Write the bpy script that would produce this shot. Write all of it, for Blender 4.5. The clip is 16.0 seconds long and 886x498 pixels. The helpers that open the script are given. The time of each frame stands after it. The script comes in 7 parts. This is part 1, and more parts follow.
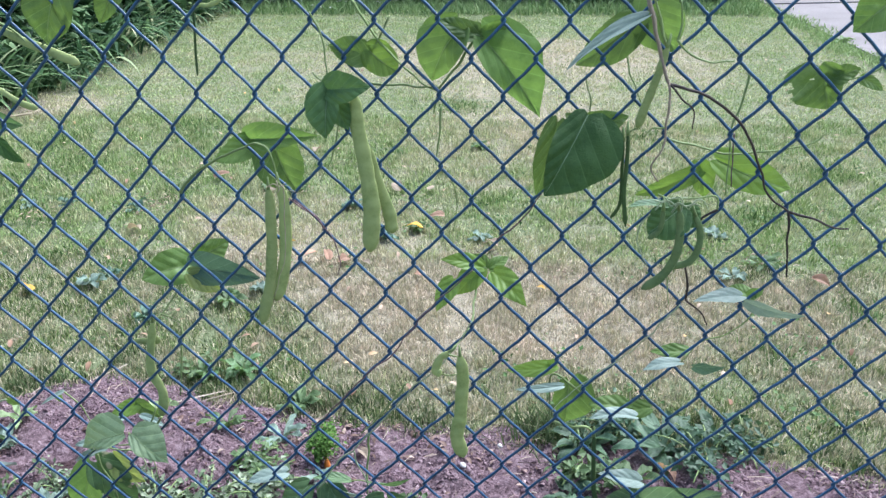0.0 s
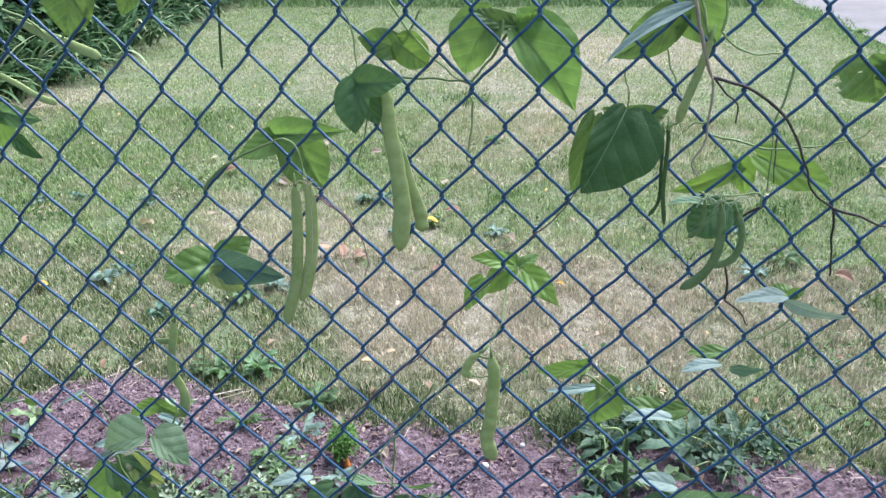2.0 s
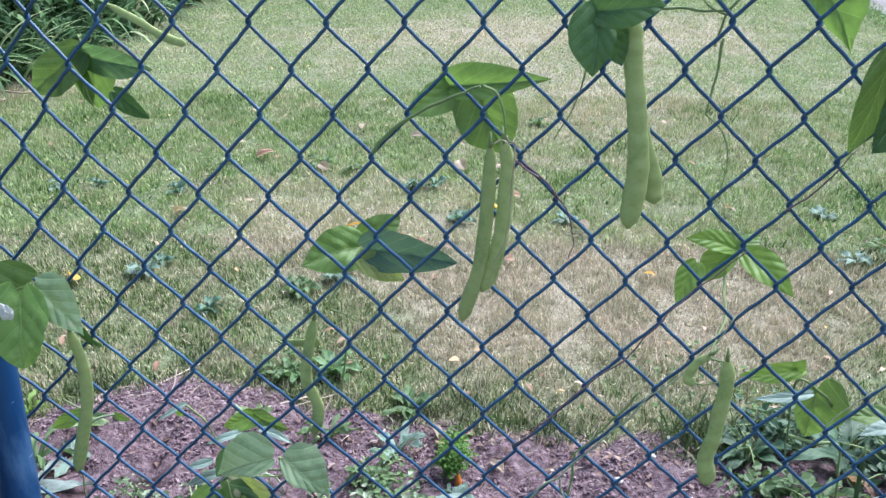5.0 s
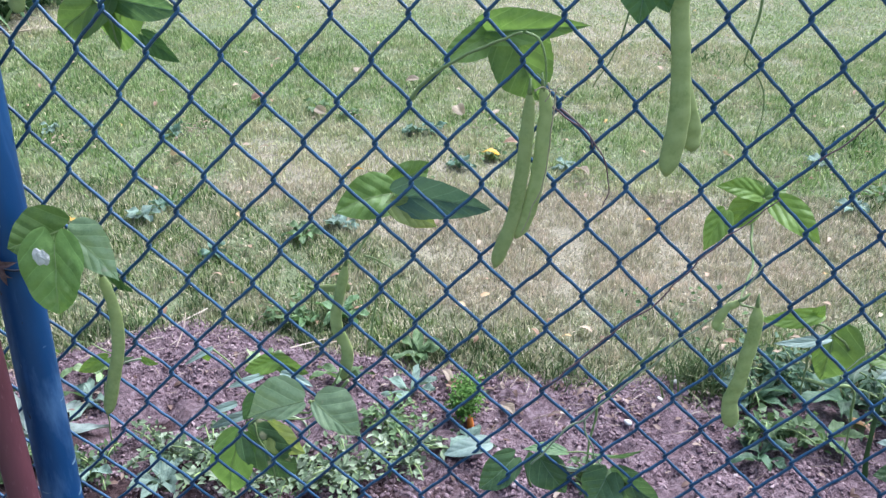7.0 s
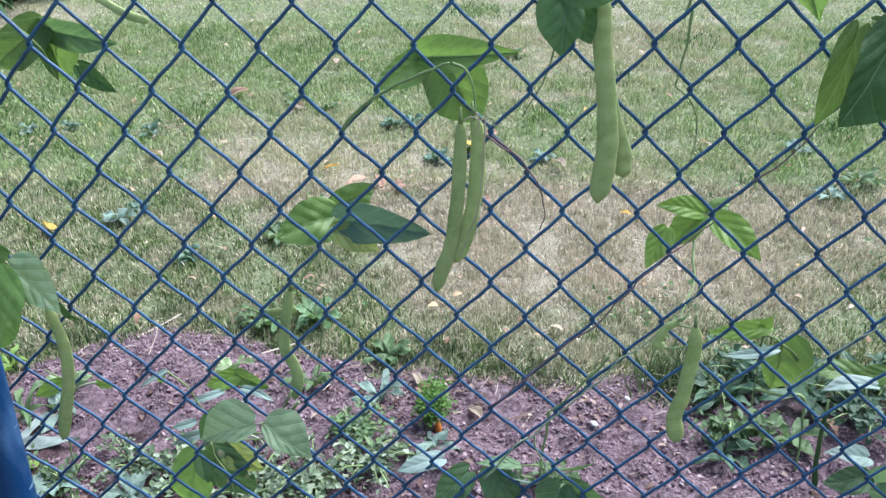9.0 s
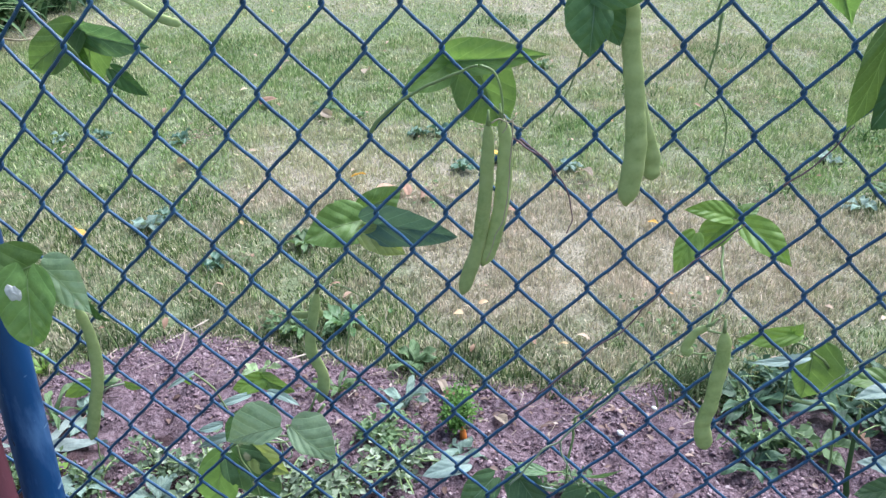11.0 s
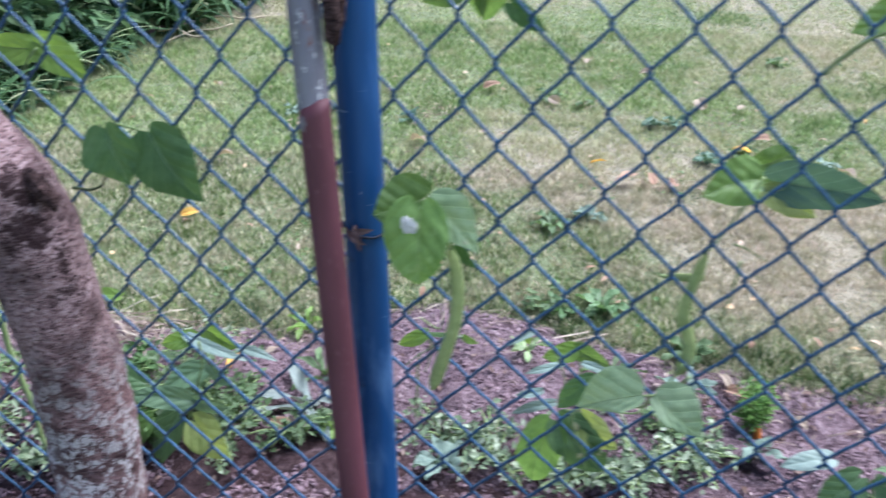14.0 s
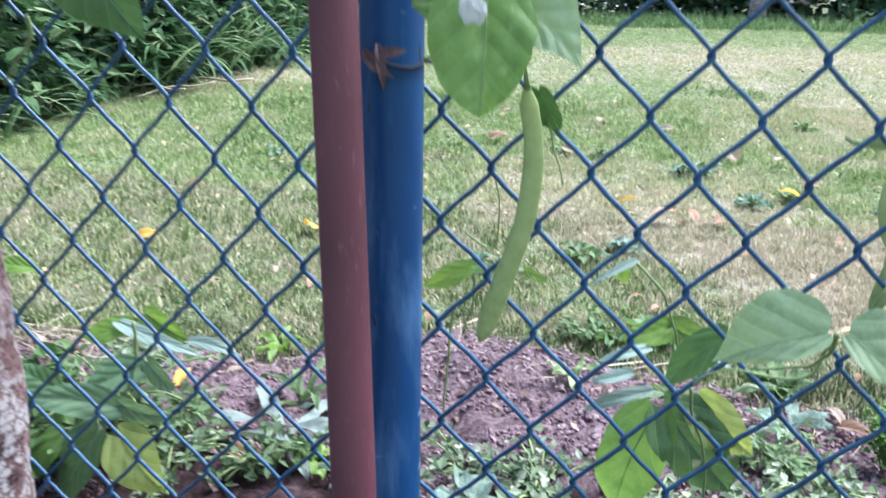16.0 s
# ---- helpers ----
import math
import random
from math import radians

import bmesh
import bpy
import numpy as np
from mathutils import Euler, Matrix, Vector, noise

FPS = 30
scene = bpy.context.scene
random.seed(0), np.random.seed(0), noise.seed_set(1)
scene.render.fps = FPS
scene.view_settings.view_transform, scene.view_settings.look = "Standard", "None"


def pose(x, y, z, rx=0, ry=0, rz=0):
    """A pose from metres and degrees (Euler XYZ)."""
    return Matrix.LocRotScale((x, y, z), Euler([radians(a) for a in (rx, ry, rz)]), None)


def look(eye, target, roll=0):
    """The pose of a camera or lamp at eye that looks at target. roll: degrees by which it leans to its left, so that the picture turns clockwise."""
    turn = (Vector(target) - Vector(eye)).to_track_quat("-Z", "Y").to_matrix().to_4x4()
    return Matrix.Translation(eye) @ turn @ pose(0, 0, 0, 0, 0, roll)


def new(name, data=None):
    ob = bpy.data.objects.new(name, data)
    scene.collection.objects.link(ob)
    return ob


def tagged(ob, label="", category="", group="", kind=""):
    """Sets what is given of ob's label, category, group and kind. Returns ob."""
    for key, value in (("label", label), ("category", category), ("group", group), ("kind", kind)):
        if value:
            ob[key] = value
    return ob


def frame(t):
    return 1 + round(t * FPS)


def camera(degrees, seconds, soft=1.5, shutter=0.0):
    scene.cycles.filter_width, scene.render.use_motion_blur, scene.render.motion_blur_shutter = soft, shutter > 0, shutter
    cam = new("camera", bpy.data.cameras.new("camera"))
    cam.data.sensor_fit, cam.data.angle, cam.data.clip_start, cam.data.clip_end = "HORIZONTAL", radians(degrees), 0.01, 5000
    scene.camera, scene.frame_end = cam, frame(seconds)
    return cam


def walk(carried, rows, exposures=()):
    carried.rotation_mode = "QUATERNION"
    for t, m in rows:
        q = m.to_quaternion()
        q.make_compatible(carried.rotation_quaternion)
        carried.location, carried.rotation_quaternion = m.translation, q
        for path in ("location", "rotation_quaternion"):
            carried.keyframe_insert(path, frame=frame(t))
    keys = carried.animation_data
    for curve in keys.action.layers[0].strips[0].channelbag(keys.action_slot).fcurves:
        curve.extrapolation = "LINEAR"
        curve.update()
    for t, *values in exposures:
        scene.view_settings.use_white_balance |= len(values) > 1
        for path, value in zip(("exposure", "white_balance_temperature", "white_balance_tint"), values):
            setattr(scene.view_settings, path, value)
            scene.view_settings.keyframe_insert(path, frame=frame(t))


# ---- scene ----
import itertools

cam = camera(53.3, 16.0, 1.4, 0.42)
PATH = [
    (0, (0.037, 0.078, 0.973), (-0.21, 1.886, 0.156), -1.4),
    (0.5, (0.024, 0.09, 0.97), (-0.228, 1.895, 0.147), -1.4),
    (1, (0.017, 0.098, 0.969), (-0.238, 1.9, 0.139), -1.4),
    (1.5, (0.018, 0.1, 0.969), (-0.239, 1.9, 0.137), -1.4),
    (2, (0.006, 0.102, 0.968), (-0.253, 1.902, 0.136), -1.6),
    (2.5, (-0.015, 0.117, 0.956), (-0.284, 1.916, 0.123), -1.9),
    (3, (-0.046, 0.149, 0.944), (-0.316, 1.944, 0.104), -2.0),
    (3.5, (-0.078, 0.187, 0.92), (-0.339, 1.981, 0.076), -2.0),
    (4, (-0.133, 0.221, 0.906), (-0.399, 2.015, 0.064), -2.1),
    (4.5, (-0.193, 0.24, 0.888), (-0.429, 2.038, 0.045), -1.5),
    (4.7, (-0.212, 0.242, 0.88), (-0.433, 2.044, 0.041), -1.4),
    (6.8, (-0.285, 0.238, 0.88), (-0.441, 1.992, -0.067), -0.2),
    (7, (-0.285, 0.233, 0.884), (-0.441, 1.983, -0.071), -0.3),
    (7.5, (-0.276, 0.232, 0.886), (-0.426, 1.972, -0.09), -0.6),
    (8, (-0.252, 0.242, 0.894), (-0.4, 1.974, -0.096), -1.0),
    (8.5, (-0.233, 0.261, 0.925), (-0.38, 1.985, -0.079), -1.2),
    (8.7, (-0.228, 0.26, 0.925), (-0.379, 1.983, -0.08), -1.4),
    (11, (-0.229, 0.254, 0.917), (-0.447, 1.985, -0.06), -2.2),
    (11.5, (-0.258, 0.253, 0.922), (-0.493, 1.976, -0.066), -2.4),
    (12, (-0.286, 0.251, 0.922), (-0.555, 1.971, -0.062), -2.6),
    (12.5, (-0.299, 0.248, 0.915), (-0.589, 1.972, -0.056), -2.5),
    (13, (-0.324, 0.254, 0.911), (-0.599, 1.978, -0.065), -2.1),
    (13.5, (-0.358, 0.255, 0.898), (-0.721, 1.97, -0.063), -2.9),
    (14, (-0.473, 0.232, 0.854), (-0.984, 1.915, -0.098), -2.4),
    (14.5, (-0.55, 0.252, 0.845), (-1.151, 1.91, -0.1), -2.8),
    (15, (-0.556, 0.295, 0.798), (-1.135, 1.966, -0.136), -1.6),
    (15.5, (-0.567, 0.355, 0.665), (-1.155, 2.113, -0.084), -1.1),
    (16, (-0.591, 0.41, 0.544), (-1.077, 2.228, -0.133), 0.0),
]
walk(cam, [(t, look(eye, target, roll)) for t, eye, target, roll in PATH],
     [(0.0, 1.71, 6040, 10.5), (4.5, 1.70, 6000, 10), (7.0, 1.71, 5980, 10), (13.2, 1.65, 5950, 11.5), (13.6, 1.60, 5930, 12), (14.4, 1.98, 5840, 14), (16.0, 2.11, 5960, 9)])

# ---- world and sun ----
world = bpy.data.worlds.new("overcast_sky")
scene.world = world
world.use_nodes = True
wn = world.node_tree.nodes
wl = world.node_tree.links
sky = wn.new("ShaderNodeTexSky")
sky.sky_type = "NISHITA"
sky.sun_disc = False
sky.sun_elevation, sky.sun_rotation = radians(55), radians(40)
sky.air_density, sky.dust_density = 1.0, 3.0
wn["Background"].inputs["Strength"].default_value = 0.085
wl.new(sky.outputs[0], wn["Background"].inputs["Color"])
sun = new("sun", bpy.data.lights.new("sun", "SUN"))
sun.data.energy, sun.data.angle, sun.data.color = 2.85, radians(48), (0.93, 0.98, 1.0)
sun.matrix_world = look((0.0, 0.0, 10.0), (-2.2, -1.6, 5.0))


# ---- materials ----
def nodes_of(name, rough=0.7, metal=0.0, spec=0.4):
    m = bpy.data.materials.new(name)
    m.use_nodes = True
    nt = m.node_tree
    b = nt.nodes["Principled BSDF"]
    b.inputs["Roughness"].default_value = rough
    b.inputs["Metallic"].default_value = metal
    b.inputs["Specular IOR Level"].default_value = spec
    return m, nt, b


def nd(nt, kind, **values):
    n = nt.nodes.new(kind)
    for key, v in values.items():
        n.inputs[key.replace("_", " ")].default_value = v
    return n


def ramp(nt, fac, stops):
    r = nt.nodes.new("ShaderNodeValToRGB")
    el = r.color_ramp.elements
    while len(el) < len(stops):
        el.new(0.5)
    for e, (p, c) in zip(el, stops):
        e.position, e.color = p, (*c, 1.0)
    nt.links.new(fac, r.inputs[0])
    return r.outputs[0]


def coords(nt, kind="Object", scale=(1, 1, 1)):
    c = nt.nodes.new("ShaderNodeTexCoord")
    mp = nt.nodes.new("ShaderNodeMapping")
    mp.inputs["Scale"].default_value = scale
    nt.links.new(c.outputs[kind], mp.inputs[0])
    return mp.outputs[0]


def position(nt):
    return nt.nodes.new("ShaderNodeNewGeometry").outputs["Position"]


def noise_of(nt, vec, scale, detail=4.0, rough=0.55):
    n = nd(nt, "ShaderNodeTexNoise", Scale=scale, Detail=detail, Roughness=rough)
    nt.links.new(vec, n.inputs["Vector"])
    return n.outputs["Fac"]


def mixed(nt, fac, a, b, blend="MIX"):
    m = nt.nodes.new("ShaderNodeMix")
    m.data_type, m.blend_type = "RGBA", blend
    for sock, v in ((m.inputs[0], fac), (m.inputs[6], a), (m.inputs[7], b)):
        if isinstance(v, (int, float)):
            sock.default_value = v
        elif isinstance(v, tuple):
            sock.default_value = (*v, 1.0)
        else:
            nt.links.new(v, sock)
    return m.outputs[2]


def sharp(nt, fac, lo, hi):
    m = nd(nt, "ShaderNodeMapRange")
    m.inputs[1].default_value, m.inputs[2].default_value = lo, hi
    nt.links.new(fac, m.inputs[0])
    return m.outputs[0]


def bump(nt, b, height, strength=0.4, dist=0.002):
    n = nd(nt, "ShaderNodeBump", Strength=strength, Distance=dist)
    nt.links.new(height, n.inputs["Height"])
    nt.links.new(n.outputs[0], b.inputs["Normal"])


def island(nt):
    return nt.nodes.new("ShaderNodeNewGeometry").outputs["Random Per Island"]


def object_random(nt):
    return nt.nodes.new("ShaderNodeObjectInfo").outputs["Random"]


def mat_blue_coating():
    m, nt, b = nodes_of("blue_vinyl_coating", 0.36)
    p = position(nt)
    n1, n2 = noise_of(nt, p, 45), noise_of(nt, p, 400, 2)
    c = ramp(nt, n1, [(0.3, (0.012, 0.044, 0.100)), (0.7, (0.029, 0.090, 0.182))])
    c = mixed(nt, sharp(nt, n2, 0.62, 0.8), c, (0.07, 0.165, 0.28))
    c = mixed(nt, sharp(nt, noise_of(nt, p, 140, 5, 0.7), 0.60, 0.70), c, (0.022, 0.045, 0.085))
    nt.links.new(c, b.inputs["Base Color"])
    bump(nt, b, mixed(nt, 0.5, n1, n2), 0.4, 0.0008)
    return m


def mat_post_paint():
    m, nt, b = nodes_of("chipped_blue_paint", 0.46, 0.0, 0.28)
    n1 = noise_of(nt, coords(nt, "Object", (1, 1, 0.3)), 22, 6)
    streak = noise_of(nt, coords(nt, "Object", (1, 1, 0.06)), 95, 5, 0.65)
    fleck = noise_of(nt, coords(nt, "Object", (1, 1, 0.45)), 85, 3, 0.5)
    c = ramp(nt, n1, [(0.3, (0.006, 0.041, 0.130)), (0.7, (0.011, 0.064, 0.188))])
    sep = nt.nodes.new("ShaderNodeSeparateXYZ")
    nt.links.new(position(nt), sep.inputs[0])
    low = sharp(nt, sep.outputs[2], 0.46, 0.36)
    c = mixed(nt, sharp(nt, streak, 0.56, 0.74), c, (0.030, 0.092, 0.235))
    rub = nt.nodes.new("ShaderNodeMath")
    rub.operation = "MULTIPLY"
    nt.links.new(low, rub.inputs[0])
    nt.links.new(sharp(nt, noise_of(nt, coords(nt, "Object", (1, 1, 0.22)), 34, 5, 0.6), 0.50, 0.66), rub.inputs[1])
    c = mixed(nt, rub.outputs[0], c, (0.062, 0.135, 0.28))
    scratch = noise_of(nt, coords(nt, "Object", (0.25, 0.25, 1.0)), 120, 2, 0.4)
    c = mixed(nt, sharp(nt, scratch, 0.705, 0.72), c, (0.16, 0.25, 0.36))
    c = mixed(nt, sharp(nt, noise_of(nt, coords(nt, "Object", (1, 1, 0.05)), 60, 3, 0.5), 0.70, 0.72), c, (0.20, 0.28, 0.38))
    c = mixed(nt, sharp(nt, fleck, 0.725, 0.745), c, (0.25, 0.31, 0.40))
    c = mixed(nt, sharp(nt, fleck, 0.285, 0.27), c, (0.012, 0.018, 0.03))
    nt.links.new(c, b.inputs["Base Color"])
    bump(nt, b, fleck, 0.3, 0.001)
    return m


def mat_rust_paint():
    m, nt, b = nodes_of("red_oxide_paint", 0.62)
    p = coords(nt, "Object", (1, 1, 0.3))
    n1, n2 = noise_of(nt, p, 25, 6), noise_of(nt, p, 260, 3)
    c = ramp(nt, n1, [(0.3, (0.076, 0.021, 0.030)), (0.7, (0.118, 0.036, 0.050))])
    c = mixed(nt, sharp(nt, n2, 0.62, 0.8), c, (0.16, 0.068, 0.082))
    nt.links.new(c, b.inputs["Base Color"])
    bump(nt, b, n2, 0.4, 0.0008)
    return m


def mat_galvanised():
    m, nt, b = nodes_of("dull_galvanised_steel", 0.5, 0.35)
    p = coords(nt, "Object", (1, 1, 0.4))
    n1, n2 = noise_of(nt, p, 40, 6), noise_of(nt, p, 110, 4)
    c = ramp(nt, n1, [(0.3, (0.15, 0.145, 0.18)), (0.7, (0.23, 0.225, 0.27))])
    c = mixed(nt, sharp(nt, noise_of(nt, coords(nt, "Object", (1, 1, 0.6)), 130, 5, 0.7), 0.58, 0.64), c, (0.52, 0.52, 0.55))
    c = mixed(nt, sharp(nt, n2, 0.36, 0.31), c, (0.20, 0.075, 0.05))
    nt.links.new(c, b.inputs["Base Color"])
    bump(nt, b, n2, 0.3, 0.0008)
    return m


def mat_bark(name, dark, mid, pale, lichen=0.5, top=2.0, scars=()):
    """Rough bark with flecks across the grain; pale lichen crust below the height top."""
    m, nt, b = nodes_of(name, 0.9, 0.0, 0.15)
    p = coords(nt, "Object", (1, 1, 2.1))
    n1, n2, n3 = noise_of(nt, p, 105, 9, 0.75), noise_of(nt, coords(nt, "Object", (1, 1, 1.8)), 210, 5, 0.65), noise_of(nt, coords(nt), 14, 5)
    n4 = noise_of(nt, coords(nt), 44, 6, 0.66)
    c = ramp(nt, n1, [(0.33, dark), (0.47, mid), (0.72, pale)])
    c = mixed(nt, sharp(nt, n3, 0.51, 0.40), c, mixed(nt, 0.6, c, dark))
    sep = nt.nodes.new("ShaderNodeSeparateXYZ")
    nt.links.new(position(nt), sep.inputs[0])
    crust = mixed(nt, sharp(nt, sep.outputs[2], top, top - 0.16), sharp(nt, n4, lichen + 0.20, lichen + 0.24), sharp(nt, n4, lichen, lichen + 0.04))
    c = mixed(nt, sharp(nt, sep.outputs[2], top + 0.04, top - 0.10), c, mixed(nt, 1.0, c, (0.84, 0.76, 0.74), "MULTIPLY"))
    warp = nt.nodes.new("ShaderNodeVectorMath")
    warp.operation = "MULTIPLY_ADD"
    nt.links.new(n2, warp.inputs[0])
    warp.inputs[1].default_value = (0.012, 0.012, 0.012)
    nt.links.new(position(nt), warp.inputs[2])
    cells = nt.nodes.new("ShaderNodeTexVoronoi")
    cells.feature = "DISTANCE_TO_EDGE"
    nt.links.new(warp.outputs[0], cells.inputs["Vector"])
    cells.inputs["Scale"].default_value = 62.0
    flake = sharp(nt, cells.outputs["Distance"], 0.035, 0.085)
    c = mixed(nt, mixed(nt, 1.0, crust, flake, "MULTIPLY"), c, (0.52, 0.475, 0.480))
    c = mixed(nt, sharp(nt, n2, 0.46, 0.38), c, dark)
    for x, y, z, r in scars:
        d = nt.nodes.new("ShaderNodeVectorMath")
        d.operation = "DISTANCE"
        nt.links.new(position(nt), d.inputs[0])
        d.inputs[1].default_value = (x, y, z)
        reach = nt.nodes.new("ShaderNodeMath")
        reach.operation = "MULTIPLY_ADD"
        nt.links.new(n4, reach.inputs[0])
        reach.inputs[1].default_value = 0.11
        nt.links.new(d.outputs["Value"], reach.inputs[2])
        rough = nt.nodes.new("ShaderNodeMath")
        rough.operation = "MULTIPLY_ADD"
        nt.links.new(n1, rough.inputs[0])
        rough.inputs[1].default_value = 0.10
        nt.links.new(reach.outputs[0], rough.inputs[2])
        c = mixed(nt, sharp(nt, rough.outputs[0], r + 0.112, r + 0.092), c, mixed(nt, 0.9, c, dark))
    nt.links.new(c, b.inputs["Base Color"])
    bump(nt, b, mixed(nt, 0.5, n1, n2), 0.9, 0.0035)
    return m


def mat_soil():
    m, nt, b = nodes_of("dry_garden_soil", 0.95, 0.0, 0.1)
    p = position(nt)
    n1, n2, n3 = noise_of(nt, p, 9, 6), noise_of(nt, p, 85, 9, 0.78), noise_of(nt, p, 260, 4, 0.7)
    c = ramp(nt, n2, [(0.37, (0.024, 0.015, 0.019)), (0.49, (0.128, 0.084, 0.101)), (0.66, (0.325, 0.244, 0.274))])
    c = mixed(nt, sharp(nt, n1, 0.40, 0.66), c, mixed(nt, 0.5, c, (0.235, 0.166, 0.186)))
    c = mixed(nt, sharp(nt, n3, 0.70, 0.76), c, (0.28, 0.22, 0.20))
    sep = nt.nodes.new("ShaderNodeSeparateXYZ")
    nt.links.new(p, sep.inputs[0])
    # Darker soil towards the fence; the shade of its crevices is in the colour
    dark_soil_shade = nt.nodes.new("ShaderNodeMath")
    dark_soil_shade.operation = "MULTIPLY_ADD"
    nt.links.new(noise_of(nt, p, 13, 5, 0.65), dark_soil_shade.inputs[0])
    dark_soil_shade.inputs[1].default_value = 0.55
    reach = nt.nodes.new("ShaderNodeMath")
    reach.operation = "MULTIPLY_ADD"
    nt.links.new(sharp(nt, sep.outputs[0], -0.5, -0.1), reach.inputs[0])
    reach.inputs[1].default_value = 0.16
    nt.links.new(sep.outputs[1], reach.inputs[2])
    nt.links.new(reach.outputs[0], dark_soil_shade.inputs[2])
    c = mixed(nt, sharp(nt, dark_soil_shade.outputs[0], 1.51, 1.42), c, mixed(nt, 1.0, c, (0.36, 0.31, 0.29), "MULTIPLY"))
    nt.links.new(c, b.inputs["Base Color"])
    bump(nt, b, mixed(nt, 0.45, n2, n3), 1.0, 0.012)
    return m


DRY = ((-0.12, 1.88, 0.45, 0.24), (0.10, 1.90, 0.40, 0.16), (-0.35, 1.80, 0.26, 0.14), (-0.58, 2.18, 0.45, 0.20), (-0.97, 2.40, 0.42, 0.18), (-0.05, 3.4, 0.80, 0.18), (0.50, 1.90, 0.40, 0.14),
       (-0.9, 4.6, 0.9, 0.12), (0.3, 5.0, 0.8, 0.12), (-1.17, 1.63, 0.22, 0.06), (-1.55, 1.65, 0.50, -0.20), (-1.75, 1.85, 0.45, -0.14), (-0.72, 1.68, 0.32, -0.16), (-1.02, 1.80, 0.34, -0.14), (-1.4, 2.2, 0.42, -0.22), (-1.95, 2.75, 0.55, -0.16), (-2.25, 3.55, 0.45, 0.22), (-1.35, 2.6, 0.7, -0.13), (-1.6, 2.0, 0.6, -0.13), (-1.9, 2.3, 0.6, -0.12), (-1.7, 3.15, 0.6, -0.16), (-0.2, 4.6, 0.8, 0.17), (0.5, 4.5, 0.6, 0.12), (0.1, 5.9, 0.9, -0.22), (-1.3, 5.8, 1.0, -0.22), (0.9, 5.6, 0.6, -0.16), (-0.9, 2.95, 0.45, -0.16), (-1.75, 2.45, 0.3, 0.12), (0.4, 1.48, 0.28, -0.16), (0.67, 2.35, 0.4, -0.10), (-0.6, 3.5, 0.5, -0.08))


def dryness(nt, p):
    """Where the lawn has dried to straw: round patches broken up by noise."""
    total = mixed(nt, 0.45, noise_of(nt, p, 3.4, 6, 0.7), noise_of(nt, p, 19.0, 5, 0.7))
    for x, y, r, weight in DRY:
        d = nt.nodes.new("ShaderNodeVectorMath")
        d.operation = "DISTANCE"
        nt.links.new(p, d.inputs[0])
        d.inputs[1].default_value = (x, y, 0.0)
        add = nt.nodes.new("ShaderNodeMath")
        add.operation = "MULTIPLY_ADD"
        nt.links.new(sharp(nt, d.outputs["Value"], r, r * 0.2), add.inputs[0])
        add.inputs[1].default_value = weight
        nt.links.new(total, add.inputs[2])
        total = add.outputs[0]
    return sharp(nt, total, 0.48, 0.70)


def mat_turf():
    m, nt, b = nodes_of("thatch_and_turf", 0.95, 0.0, 0.1)
    p = position(nt)
    n2, n3 = noise_of(nt, p, 40, 6, 0.7), noise_of(nt, p, 190, 4, 0.7)
    c = ramp(nt, n2, [(0.3, (0.080, 0.105, 0.052)), (0.55, (0.17, 0.195, 0.11)), (0.75, (0.30, 0.29, 0.20))])
    c = mixed(nt, dryness(nt, p), c, mixed(nt, 0.6, c, (0.36, 0.285, 0.24)))
    c = mixed(nt, sharp(nt, n3, 0.47, 0.36), c, (0.035, 0.04, 0.02))
    nt.links.new(c, b.inputs["Base Color"])
    bump(nt, b, mixed(nt, 0.5, n2, n3), 1.0, 0.012)
    return m


def mat_concrete():
    m, nt, b = nodes_of("weathered_concrete", 0.9, 0.0, 0.2)
    p = position(nt)
    n1, n2, n3 = noise_of(nt, p, 3, 6), noise_of(nt, p, 60, 5, 0.65), noise_of(nt, p, 320, 3)
    c = ramp(nt, n1, [(0.3, (0.165, 0.150, 0.154)), (0.7, (0.215, 0.196, 0.202))])
    c = mixed(nt, sharp(nt, n2, 0.6, 0.75), c, (0.12, 0.112, 0.113))
    c = mixed(nt, sharp(nt, noise_of(nt, p, 7, 6, 0.7), 0.56, 0.70), c, (0.145, 0.128, 0.125))
    nt.links.new(c, b.inputs["Base Color"])
    bump(nt, b, n3, 0.5, 0.002)
    return m


